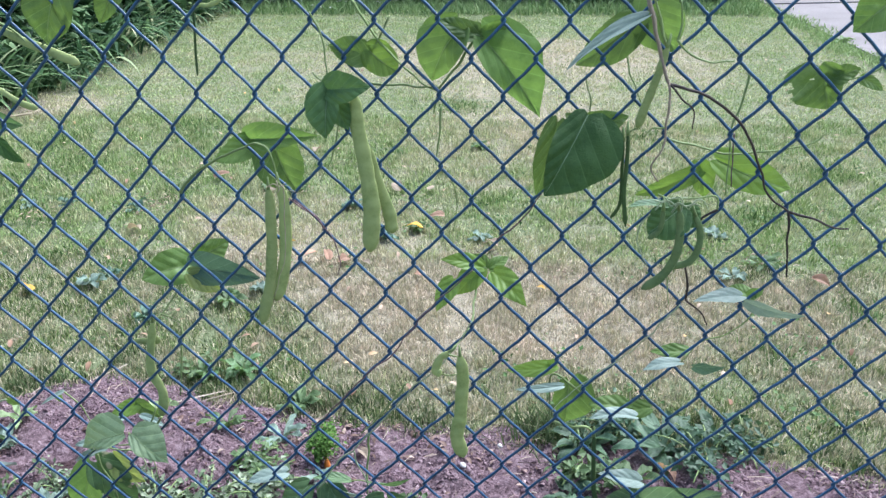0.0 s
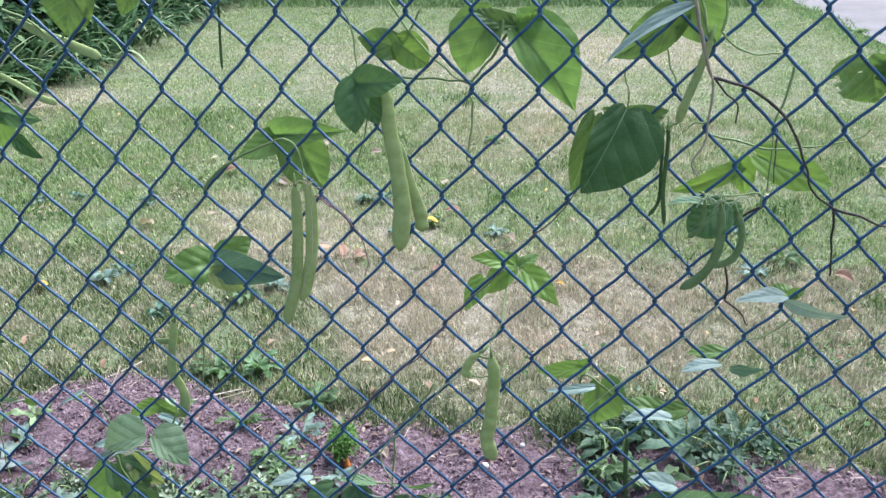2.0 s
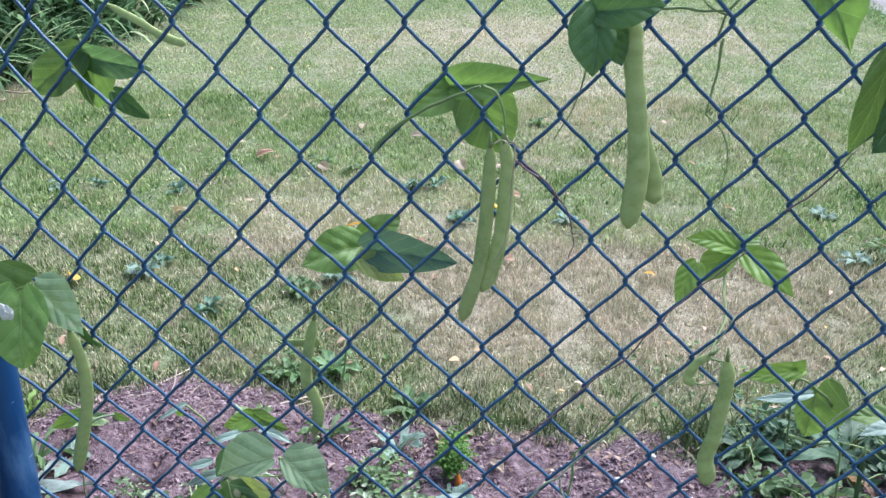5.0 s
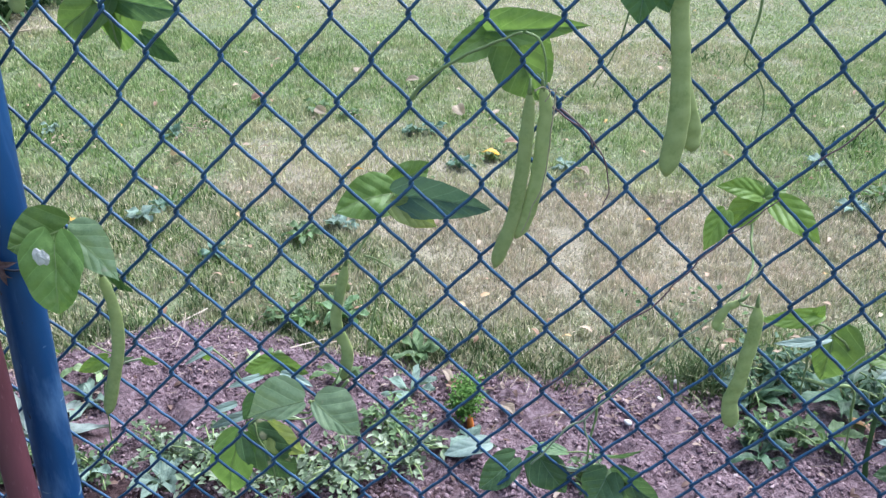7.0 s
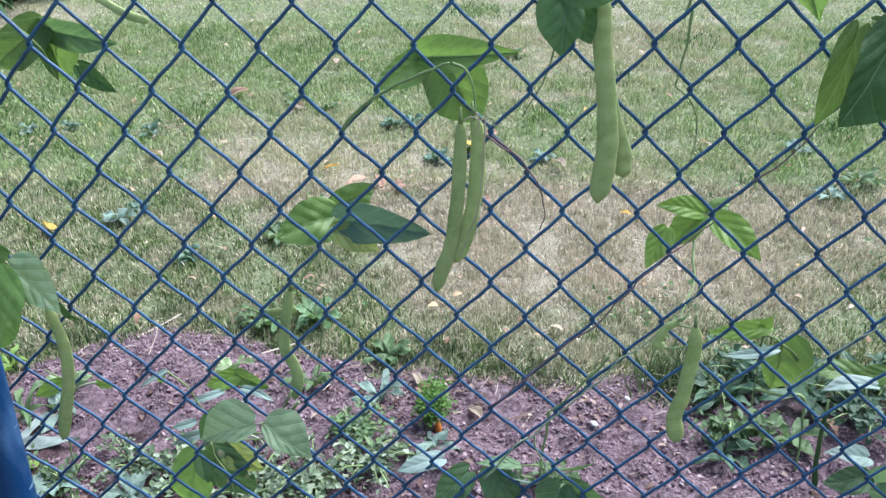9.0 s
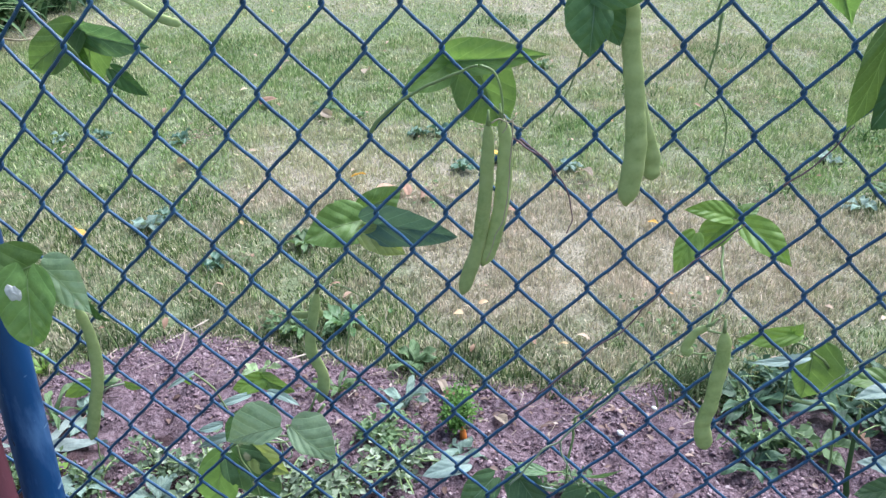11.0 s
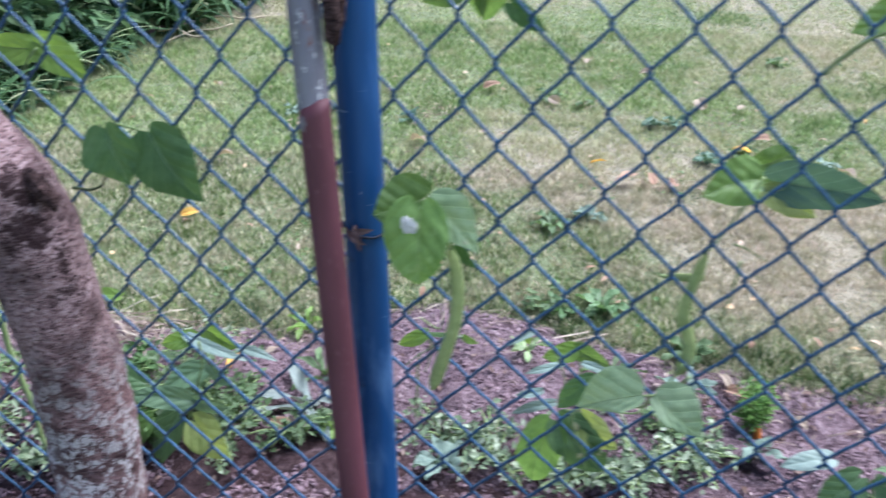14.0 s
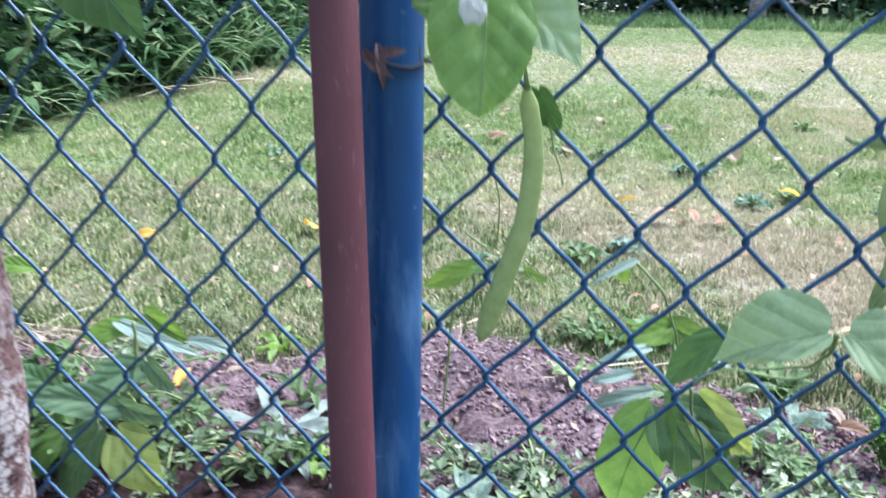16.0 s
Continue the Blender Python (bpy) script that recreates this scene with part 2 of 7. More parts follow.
def mat_leaf(name, dark, light, vary=0.35, gloss=0.45, rim=None, vein=1.0, thin=0.35, pale=1.0, sheen=0.42):
    """A thin leaf: UV x across (0.5 at the midrib), y along."""
    m, nt, b = nodes_of(name, gloss, 0.0, sheen)
    p = position(nt)
    n1, n2 = noise_of(nt, p, 38, 6, 0.65), noise_of(nt, p, 190, 4, 0.65)
    c = mixed(nt, sharp(nt, n2, 0.35, 0.75), ramp(nt, n1, [(0.32, dark), (0.66, light)]), light)
    hsv = nd(nt, "ShaderNodeHueSaturation")
    mr = nd(nt, "ShaderNodeMapRange")
    mr.inputs[3].default_value, mr.inputs[4].default_value = 1 - vary, 1 + vary
    nt.links.new(object_random(nt), mr.inputs[0])
    nt.links.new(mr.outputs[0], hsv.inputs["Value"])
    nt.links.new(c, hsv.inputs["Color"])
    c = hsv.outputs[0]
    if vein:
        uv = nt.nodes.new("ShaderNodeTexCoord").outputs["UV"]
        sep = nt.nodes.new("ShaderNodeSeparateXYZ")
        nt.links.new(uv, sep.inputs[0])

        def op(kind, a, v=None):
            n = nt.nodes.new("ShaderNodeMath")
            n.operation = kind
            nt.links.new(a, n.inputs[0])
            if isinstance(v, (int, float)):
                n.inputs[1].default_value = v
            elif v is not None:
                nt.links.new(v, n.inputs[1])
            return n.outputs[0]
        side = op("ABSOLUTE", op("SUBTRACT", sep.outputs[0], 0.5))
        slope = op("ADD", op("SUBTRACT", op("MULTIPLY", sep.outputs[1], 4.2), op("MULTIPLY", op("POWER", side, 0.85), 3.6)), op("MULTIPLY", n1, 0.2))
        saw = op("ABSOLUTE", op("SUBTRACT", op("FRACT", slope), 0.5))
        ribs = op("MAXIMUM", sharp(nt, saw, 0.045, 0.0), sharp(nt, side, 0.018, 0.0))
        cells = nt.nodes.new("ShaderNodeTexVoronoi")
        cells.feature = "DISTANCE_TO_EDGE"
        nt.links.new(p, cells.inputs["Vector"])
        cells.inputs["Scale"].default_value = 240.0
        net = sharp(nt, cells.outputs["Distance"], 0.10, 0.0)
        c = mixed(nt, op("MULTIPLY", net, 0.13 * pale), c, tuple(min(1.0, v * 1.5 + 0.03) for v in light))
        c = mixed(nt, op("MULTIPLY", ribs, 0.52 * vein * pale), c, tuple(min(1.0, v * 1.7 + 0.05) for v in light))
        h = op("ADD", op("POWER", op("MULTIPLY", saw, 2.0), 0.5), op("ADD", op("MULTIPLY", n1, 1.6), op("MULTIPLY", n2, 0.8)))
        h = op("SUBTRACT", h, op("MULTIPLY", net, 0.10))
        bump(nt, b, h, 0.22 * vein, 0.0042)
    if rim:
        c = mixed(nt, sharp(nt, noise_of(nt, p, 42, 3), 0.62, 0.68), c, rim)
    nt.links.new(c, b.inputs["Base Color"])
    tr = nt.nodes.new("ShaderNodeBsdfTranslucent")
    nt.links.new(mixed(nt, 1.0, c, (1.15, 1.15, 0.8), "MULTIPLY"), tr.inputs["Color"])
    mx = nt.nodes.new("ShaderNodeMixShader")
    mx.inputs[0].default_value = thin
    nt.links.new(b.outputs[0], mx.inputs[1])
    nt.links.new(tr.outputs[0], mx.inputs[2])
    nt.links.new(mx.outputs[0], nt.nodes["Material Output"].inputs["Surface"])
    return m


def mat_blades(name, stops, patch, thin=0.3, tuft=0.0, dim=0.6):
    """Grass and small foliage: colour by piece, drawn towards patch in broad areas."""
    m, nt, b = nodes_of(name, 0.6, 0.0, 0.25)
    p = position(nt)
    c = ramp(nt, island(nt), stops)
    area = dryness(nt, p)
    fine = sharp(nt, noise_of(nt, p, 9.0, 4), 0.48, 0.62)
    c = mixed(nt, area, c, mixed(nt, 0.48, c, patch))
    c = mixed(nt, fine, c, mixed(nt, 0.32, c, patch))
    if tuft:
        clump = noise_of(nt, p, tuft, 3, 0.6)
        c = mixed(nt, sharp(nt, clump, 0.47, 0.36), c, mixed(nt, 1.0, c, (dim, dim * 1.05, dim * 0.88), "MULTIPLY"))
        c = mixed(nt, sharp(nt, clump, 0.53, 0.66), c, mixed(nt, 1.0, c, (2 - 1.12 * dim, 2 - 1.17 * dim, 2 - 1.17 * dim), "MULTIPLY"))
    nt.links.new(c, b.inputs["Base Color"])
    tr = nt.nodes.new("ShaderNodeBsdfTranslucent")
    nt.links.new(c, tr.inputs["Color"])
    mx = nt.nodes.new("ShaderNodeMixShader")
    mx.inputs[0].default_value = thin
    nt.links.new(b.outputs[0], mx.inputs[1])
    nt.links.new(tr.outputs[0], mx.inputs[2])
    nt.links.new(mx.outputs[0], nt.nodes["Material Output"].inputs["Surface"])
    return m


BLUE = mat_blue_coating()
TIE = nodes_of("dark_tie_wire", 0.6, 0.0, 0.2)[0]
TIE.node_tree.nodes["Principled BSDF"].inputs["Base Color"].default_value = (0.012, 0.016, 0.03, 1.0)
POST = mat_post_paint()
RED = mat_rust_paint()
STEEL = mat_galvanised()
BARK = mat_bark("lichened_bark", (0.022, 0.011, 0.012), (0.215, 0.135, 0.138), (0.48, 0.368, 0.375), 0.470, 0.35, ((-1.070, 0.862, 0.520, 0.032), (-1.074, 0.850, 0.480, 0.034), (-1.064, 0.865, 0.44, 0.014), (-1.085, 0.86, 0.55, 0.012), (-1.055, 0.87, 0.40, 0.016)))
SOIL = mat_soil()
TURF = mat_turf()
CONCRETE = mat_concrete()
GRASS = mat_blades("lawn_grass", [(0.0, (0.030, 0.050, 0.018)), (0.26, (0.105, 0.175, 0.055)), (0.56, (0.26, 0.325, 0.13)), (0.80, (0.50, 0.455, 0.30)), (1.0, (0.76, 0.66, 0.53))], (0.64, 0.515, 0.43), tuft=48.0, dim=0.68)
# Paler, flatter greens with distance: haze and soft focus put into the colour
FARGRASS = mat_blades("hazy_distant_grass", [(0.0, (0.12, 0.195, 0.064)), (0.4, (0.215, 0.315, 0.11)), (0.72, (0.35, 0.43, 0.185)), (1.0, (0.52, 0.49, 0.32))], (0.62, 0.50, 0.39), tuft=24.0, dim=0.78)
OUTGRASS = mat_blades("hazy_far_grass", [(0.0, (0.25, 0.345, 0.14)), (0.5, (0.32, 0.41, 0.18)), (1.0, (0.45, 0.475, 0.26))], (0.66, 0.54, 0.42), tuft=7.0, dim=0.86)
HEDGE = mat_blades("hedge_leaves", [(0.0, (0.014, 0.040, 0.020)), (0.40, (0.050, 0.115, 0.048)), (0.75, (0.115, 0.205, 0.085)), (1.0, (0.27, 0.37, 0.20))], (0.07, 0.13, 0.055))

DEADWOOD = mat_bark("flaking_dead_bark", (0.010, 0.006, 0.007), (0.050, 0.031, 0.031), (0.20, 0.14, 0.135), 0.75)
PALEBARK = mat_bark("pale_bark", (0.22, 0.18, 0.17), (0.42, 0.36, 0.35), (0.6, 0.55, 0.53), 0.5)
# Light is in these colours: BACKLIT, BRIGHT lit through; DARK, MID shaded leaves
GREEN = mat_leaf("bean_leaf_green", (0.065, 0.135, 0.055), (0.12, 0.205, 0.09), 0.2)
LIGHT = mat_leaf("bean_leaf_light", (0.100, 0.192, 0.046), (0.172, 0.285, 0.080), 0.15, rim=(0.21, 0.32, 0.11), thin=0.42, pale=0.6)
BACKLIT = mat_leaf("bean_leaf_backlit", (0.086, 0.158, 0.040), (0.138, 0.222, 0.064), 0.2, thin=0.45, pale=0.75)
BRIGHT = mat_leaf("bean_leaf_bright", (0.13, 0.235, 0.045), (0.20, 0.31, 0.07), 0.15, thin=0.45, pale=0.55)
DARK = mat_leaf("bean_leaf_shaded", (0.038, 0.090, 0.028), (0.066, 0.134, 0.042), 0.12, 0.55, vein=1.3, thin=0.2, pale=0.35, sheen=0.26)
DUSKY = mat_leaf("bean_leaf_dusky", (0.050, 0.105, 0.072), (0.090, 0.155, 0.108), 0.2, thin=0.25)
PALE = mat_leaf("leaf_underside", (0.15, 0.22, 0.19), (0.24, 0.31, 0.28), 0.2, 0.55, vein=0.45, thin=0.25)
SPOTTED = mat_leaf("scorched_leaf", (0.06, 0.125, 0.05), (0.11, 0.19, 0.07), 0.2, rim=(0.42, 0.40, 0.26))
# Silvery green leaf, its lighter reflection put into the colour
SILVERY = mat_leaf("silvery_bean_leaf", (0.16, 0.25, 0.125), (0.27, 0.36, 0.205), 0.12, 0.5, rim=(0.34, 0.37, 0.24), thin=0.3)
YELLOWGREEN = mat_leaf("yellow_green_leaf", (0.20, 0.27, 0.07), (0.32, 0.37, 0.12), 0.15, thin=0.4)
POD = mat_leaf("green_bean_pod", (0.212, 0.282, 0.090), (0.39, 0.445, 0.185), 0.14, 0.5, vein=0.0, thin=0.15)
# Darker copy of the pod green, with shade put into the colour
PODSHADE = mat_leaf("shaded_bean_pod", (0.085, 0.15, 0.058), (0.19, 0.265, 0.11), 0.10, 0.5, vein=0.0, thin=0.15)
DARKPOD = mat_leaf("thin_dark_pod", (0.03, 0.065, 0.02), (0.06, 0.11, 0.035), 0.2, 0.5, vein=0.0, thin=0.1)
STEM = mat_leaf("green_stem", (0.15, 0.22, 0.075), (0.24, 0.31, 0.13), 0.2, 0.55, vein=0.0, thin=0.15)
RIB = mat_leaf("dull_leaf_rib", (0.11, 0.18, 0.10), (0.19, 0.27, 0.16), 0.1, 0.6, vein=0.0, thin=0.1)
RUNNER = mat_leaf("pale_runner", (0.24, 0.30, 0.17), (0.38, 0.43, 0.29), 0.1, 0.55, vein=0.0, thin=0.15)
SOFT = mat_leaf("bean_leaf_soft_green", (0.085, 0.155, 0.085), (0.15, 0.235, 0.135), 0.3, thin=0.35)
WILTED = mat_leaf("wilted_silver_leaf", (0.11, 0.14, 0.125), (0.20, 0.235, 0.22), 0.15, 0.7, vein=0.6, thin=0.2)
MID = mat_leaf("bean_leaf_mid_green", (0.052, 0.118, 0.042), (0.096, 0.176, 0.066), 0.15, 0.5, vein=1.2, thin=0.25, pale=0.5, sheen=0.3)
DARKSTEM = mat_leaf("dark_stem", (0.02, 0.035, 0.015), (0.05, 0.07, 0.03), 0.2, 0.55, vein=0.0, thin=0.05)
STRAW = mat_leaf("dry_straw", (0.20, 0.16, 0.11), (0.38, 0.32, 0.23), 0.25, 0.8, vein=0.0, thin=0.1)
STRAWDARK = mat_leaf("dry_stalk", (0.17, 0.12, 0.10), (0.34, 0.27, 0.22), 0.1, 0.8, vein=0.0, thin=0.05)
DRYSCRAP = mat_leaf("dark_dried_leaf", (0.055, 0.032, 0.034), (0.15, 0.095, 0.10), 0.2, 0.8, vein=0.6, thin=0.05)
DRYVINE = mat_leaf("purple_brown_vine", (0.075, 0.045, 0.06), (0.16, 0.10, 0.11), 0.15, 0.7, vein=0.0, thin=0.05)
BLACKVINE = mat_leaf("blackened_vine", (0.012, 0.009, 0.010), (0.05, 0.035, 0.034), 0.15, 0.7, vein=0.0, thin=0.02)
ORANGE = mat_leaf("orange_leaf", (0.50, 0.22, 0.03), (0.66, 0.40, 0.09), 0.2, 0.6)
RUSSET = mat_leaf("russet_leaf", (0.20, 0.10, 0.065), (0.42, 0.26, 0.19), 0.25, 0.7)
STRAWLEAF = mat_leaf("pale_dry_leaf", (0.21, 0.155, 0.115), (0.38, 0.30, 0.235), 0.2, 0.75)
SILVER = mat_leaf("silvery_weed", (0.085, 0.135, 0.105), (0.17, 0.235, 0.195), 0.3, 0.6, thin=0.25)
BEANMIX = mat_leaf("seedling_leaf", (0.15, 0.25, 0.08), (0.28, 0.36, 0.20), 0.3, 0.5)
DARKWEED = mat_leaf("dark_weed", (0.030, 0.068, 0.036), (0.075, 0.135, 0.08), 0.3, 0.5)
WEED = mat_leaf("green_weed", (0.055, 0.105, 0.04), (0.11, 0.17, 0.075), 0.3, 0.55)
PALEWEED = mat_blades("pale_weed", [(0.0, (0.035, 0.06, 0.03)), (0.45, (0.13, 0.185, 0.10)), (0.8, (0.26, 0.31, 0.21)), (1.0, (0.40, 0.44, 0.34))], (0.16, 0.21, 0.13))
LAWNWEED = mat_blades("lawn_weed", [(0.0, (0.04, 0.085, 0.028)), (0.6, (0.085, 0.155, 0.052)), (1.0, (0.16, 0.24, 0.10))], (0.09, 0.16, 0.055))
COARSE = mat_blades("coarse_lawn_grass", [(0.0, (0.030, 0.070, 0.020)), (0.5, (0.10, 0.185, 0.055)), (0.85, (0.20, 0.29, 0.10)), (1.0, (0.38, 0.40, 0.20))], (0.13, 0.20, 0.07))
VERGE = mat_blades("verge_grass", [(0.0, (0.13, 0.23, 0.075)), (0.5, (0.22, 0.33, 0.12)), (1.0, (0.33, 0.41, 0.19))], (0.30, 0.36, 0.17))
FARSTRIP = mat_blades("unmown_grass", [(0.0, (0.09, 0.17, 0.06)), (0.5, (0.17, 0.27, 0.10)), (1.0, (0.30, 0.38, 0.19))], (0.22, 0.31, 0.13))
FARHEDGE = mat_blades("far_shrub_leaves", [(0.0, (0.035, 0.07, 0.035)), (0.5, (0.11, 0.19, 0.085)), (1.0, (0.30, 0.39, 0.24))], (0.08, 0.14, 0.06))
FEATHER = mat_blades("carrot_top", [(0.0, (0.04, 0.11, 0.02)), (1.0, (0.13, 0.24, 0.05))], (0.11, 0.21, 0.035))
EDGEGRASS = mat_blades("uncut_grass", [(0.0, (0.018, 0.034, 0.014)), (0.55, (0.068, 0.122, 0.040)), (0.85, (0.16, 0.20, 0.09)), (1.0, (0.42, 0.38, 0.27))], (0.12, 0.15, 0.07))
LILY = mat_blades("strap_leaves", [(0.0, (0.018, 0.048, 0.024)), (0.5, (0.068, 0.14, 0.060)), (0.82, (0.175, 0.27, 0.12)), (1.0, (0.50, 0.50, 0.32))], (0.06, 0.12, 0.04))
LITTER = mat_blades("straw_litter", [(0.0, (0.07, 0.045, 0.04)), (0.5, (0.22, 0.16, 0.13)), (0.85, (0.34, 0.27, 0.22)), (1.0, (0.44, 0.38, 0.31))], (0.22, 0.16, 0.14), 0.0)
CLIPPING = mat_blades("dry_clippings", [(0.0, (0.20, 0.13, 0.09)), (0.5, (0.33, 0.24, 0.18)), (1.0, (0.46, 0.36, 0.28))], (0.34, 0.25, 0.19), 0.0)
BEDSCRAP = mat_blades("brown_leaf_scraps", [(0.0, (0.09, 0.05, 0.04)), (0.5, (0.20, 0.13, 0.11)), (0.9, (0.34, 0.25, 0.21)), (1.0, (0.50, 0.42, 0.35))], (0.20, 0.13, 0.11))
SCRAP = mat_blades("dry_leaf_scraps", [(0.0, (0.20, 0.10, 0.06)), (0.5, (0.38, 0.25, 0.18)), (0.8, (0.50, 0.39, 0.30)), (1.0, (0.58, 0.34, 0.10))], (0.45, 0.34, 0.26))
CARROT = mat_leaf("carrot_skin", (0.55, 0.13, 0.02), (0.70, 0.22, 0.04), 0.1, 0.5, vein=0.0, thin=0.0)
CHALK = mat_leaf("chalky_white", (0.36, 0.34, 0.33), (0.60, 0.58, 0.56), 0.1, 0.85, vein=0.0, thin=0.0)
CLOD = mat_soil()
CRUMB = mat_blades("soil_crumb", [(0.0, (0.078, 0.048, 0.058)), (0.6, (0.158, 0.101, 0.119)), (0.95, (0.245, 0.172, 0.192)), (1.0, (0.33, 0.26, 0.265))], (0.165, 0.115, 0.136), 0.0)
PURPLE = mat_leaf("purple_petal", (0.20, 0.11, 0.36), (0.34, 0.22, 0.52), 0.2, 0.6, vein=0.0, thin=0.3)
BLOSSOM = mat_leaf("pale_pink_petal", (0.42, 0.34, 0.38), (0.58, 0.50, 0.53), 0.15, 0.6, vein=0.0, thin=0.3)
SIDING = mat_leaf("pale_house_siding", (0.55, 0.53, 0.53), (0.68, 0.66, 0.66), 0.05, 0.6, vein=0.0, thin=0.0)


# ---- mesh helpers ----
def mesh_of(name, verts, faces, material, smooth=True, uvs=None):
    me = bpy.data.meshes.new(name)
    me.from_pydata([tuple(v) for v in verts], [], [tuple(f) for f in faces])
    me.materials.append(material)
    if smooth:
        me.polygons.foreach_set("use_smooth", [True] * len(me.polygons))
    if uvs is not None:
        layer = me.uv_layers.new(name="UVMap")
        idx = np.zeros(len(me.loops), dtype=np.int32)
        me.loops.foreach_get("vertex_index", idx)
        layer.data.foreach_set("uv", np.asarray(uvs, dtype=np.float32)[idx].ravel())
    me.update()
    return me


def part_mesh(name, me, parent, label=""):
    ob = new(name, me)
    if parent is not None:
        ob.parent = parent
        ob.matrix_parent_inverse = parent.matrix_basis.inverted()
    return tagged(ob, label)


def tube_data(points, radii, sides=8, close=True):
    """Verts and faces of a tube along points."""
    pts = [Vector(p) for p in points]
    n = len(pts)
    rad = radii if hasattr(radii, "__len__") else [radii] * n
    verts, faces = [], []
    ref = Vector((0.31, 0.17, 0.93)).normalized()
    prev = None
    for i, p in enumerate(pts):
        d = (pts[min(i + 1, n - 1)] - pts[max(i - 1, 0)]).normalized()
        if prev is None:
            a = d.cross(ref if abs(d.dot(ref)) < 0.9 else Vector((1, 0, 0))).normalized()
        else:
            a = (prev - d * prev.dot(d)).normalized()
        prev = a
        b = d.cross(a)
        for k in range(sides):
            t = 2 * math.pi * k / sides
            verts.append(p + (a * math.cos(t) + b * math.sin(t)) * rad[i])
    for i in range(n - 1):
        for k in range(sides):
            q = (k + 1) % sides
            faces.append((i * sides + k, i * sides + q, (i + 1) * sides + q, (i + 1) * sides + k))
    if close:
        faces.append(tuple(range(sides - 1, -1, -1)))
        faces.append(tuple((n - 1) * sides + k for k in range(sides)))
    return verts, faces


def smooth_line(points, per=6):
    """A Catmull-Rom line through the points."""
    p = [Vector(q) for q in points]
    p = [p[0] * 2 - p[1]] + p + [p[-1] * 2 - p[-2]]
    out = []
    for i in range(1, len(p) - 2):
        for k in range(per):
            t = k / per
            out.append(0.5 * (2 * p[i] + (p[i + 1] - p[i - 1]) * t + (2 * p[i - 1] - 5 * p[i] + 4 * p[i + 1] - p[i + 2]) * t * t
                              + (3 * p[i] - p[i - 1] - 3 * p[i + 1] + p[i + 2]) * t ** 3))
    out.append(p[-2])
    return out


def empty(name, at, label, category, group=""):
    ob = new(name)
    ob.empty_display_size = 0.02
    ob.matrix_basis = Matrix.Translation(at)
    return tagged(ob, label, category, group)


# ---- ground ----
FENCE_Y = 0.9675
EDGE = [(-8, 1.35), (-1.8, 1.31), (-1.36, 1.35), (-1.1, 1.39), (-0.95, 1.50), (-0.87, 1.54), (-0.58, 1.48), (-0.42, 1.44), (-0.19, 1.42), (0.0, 1.43),
        (0.32, 1.39), (0.45, 1.36), (0.8, 1.33), (8, 1.33)]


def lawn_edge(x):
    """Where the lawn ends towards the fence."""
    return np.interp(x, [e[0] for e in EDGE], [e[1] for e in EDGE])


def ground_z(x, y):
    return -0.10 * max(0.0, min(1.0, (1.22 - y) / 0.12)) + 0.012 * noise.noise((x * 0.9, y * 0.9, 3.1)) + 0.006 * noise.noise((x * 4, y * 4, 1.7))


def soil_z(x, y):
    d = float(lawn_edge(x)) + 0.03 - y
    h = 0.024 * max(0.0, min(1.0, d / 0.14)) ** 0.6
    h += h / 0.024 * (0.010 * noise.noise((x * 7, y * 7, 0.4)) + 0.014 * noise.noise((x * 22, y * 22, 2.4)) + 0.013 * noise.noise((x * 55, y * 55, 5.4)))
    h += 0.10 * max(0.0, min(1.0, (1.22 - y) / 0.12))
    dip = 0.06 * max(0.0, min(1.0, (1.10 - y) / 0.12)) * max(0.0, min(1.0, (-1.0 - x) / 0.25))
    return ground_z(x, y) + h - 0.006 - dip


def sheet(name, xs, ys, height, material, label, category):
    verts = [(x, y, height(x, y)) for y in ys for x in xs]
    w = len(xs)
    faces = [(j * w + i, j * w + i + 1, (j + 1) * w + i + 1, (j + 1) * w + i) for j in range(len(ys) - 1) for i in range(w - 1)]
    return tagged(new(name, mesh_of(name, verts, faces, material)), label, category, "", "structure")


xs = [-400, -100, -30, -12, -8] + list(np.linspace(-6, 6, 121)) + [8, 12, 30, 100, 400]
ys = [-400, -100, -30, -8] + list(np.linspace(-4, 8, 121)) + [12, 30, 100, 400]
sheet("ground", xs, ys, lambda x, y: ground_z(x, y) if abs(x) < 6.1 and -4.1 < y < 8.1 else 0.0, TURF, "mown lawn turf with thatch and dry patches", "lawn")
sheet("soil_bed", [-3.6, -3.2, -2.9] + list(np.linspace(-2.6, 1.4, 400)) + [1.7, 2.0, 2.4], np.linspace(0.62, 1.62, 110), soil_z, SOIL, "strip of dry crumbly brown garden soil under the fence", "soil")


# ---- chain-link fence ----
A, B = 0.0656, 0.0772
X0, Z0 = -0.51075, 0.6289


def mesh_drift(x, z):
    """The slack of the mesh: off its even lattice by a few millimetres."""
    s = max(0.0, min(1.0, (-0.72 - x) / 0.12))
    dx = -0.006 * s + 0.0035 * noise.noise((x * 3.1, z * 3.1, 7.0)) + 0.0012 * noise.noise((x * 17, z * 17, 2.0))
    dz = -0.006 * s + 0.0035 * noise.noise((x * 3.1, z * 3.1, 17.0)) + 0.0012 * noise.noise((x * 17, z * 17, 12.0))
    dy = 0.004 * noise.noise((x * 2.3, z * 2.3, 27.0)) + max(0.0, 0.12 * z - 0.0578) * max(0.0, 1 - abs(x + 0.765) / 0.12)
    return dx, dy, dz


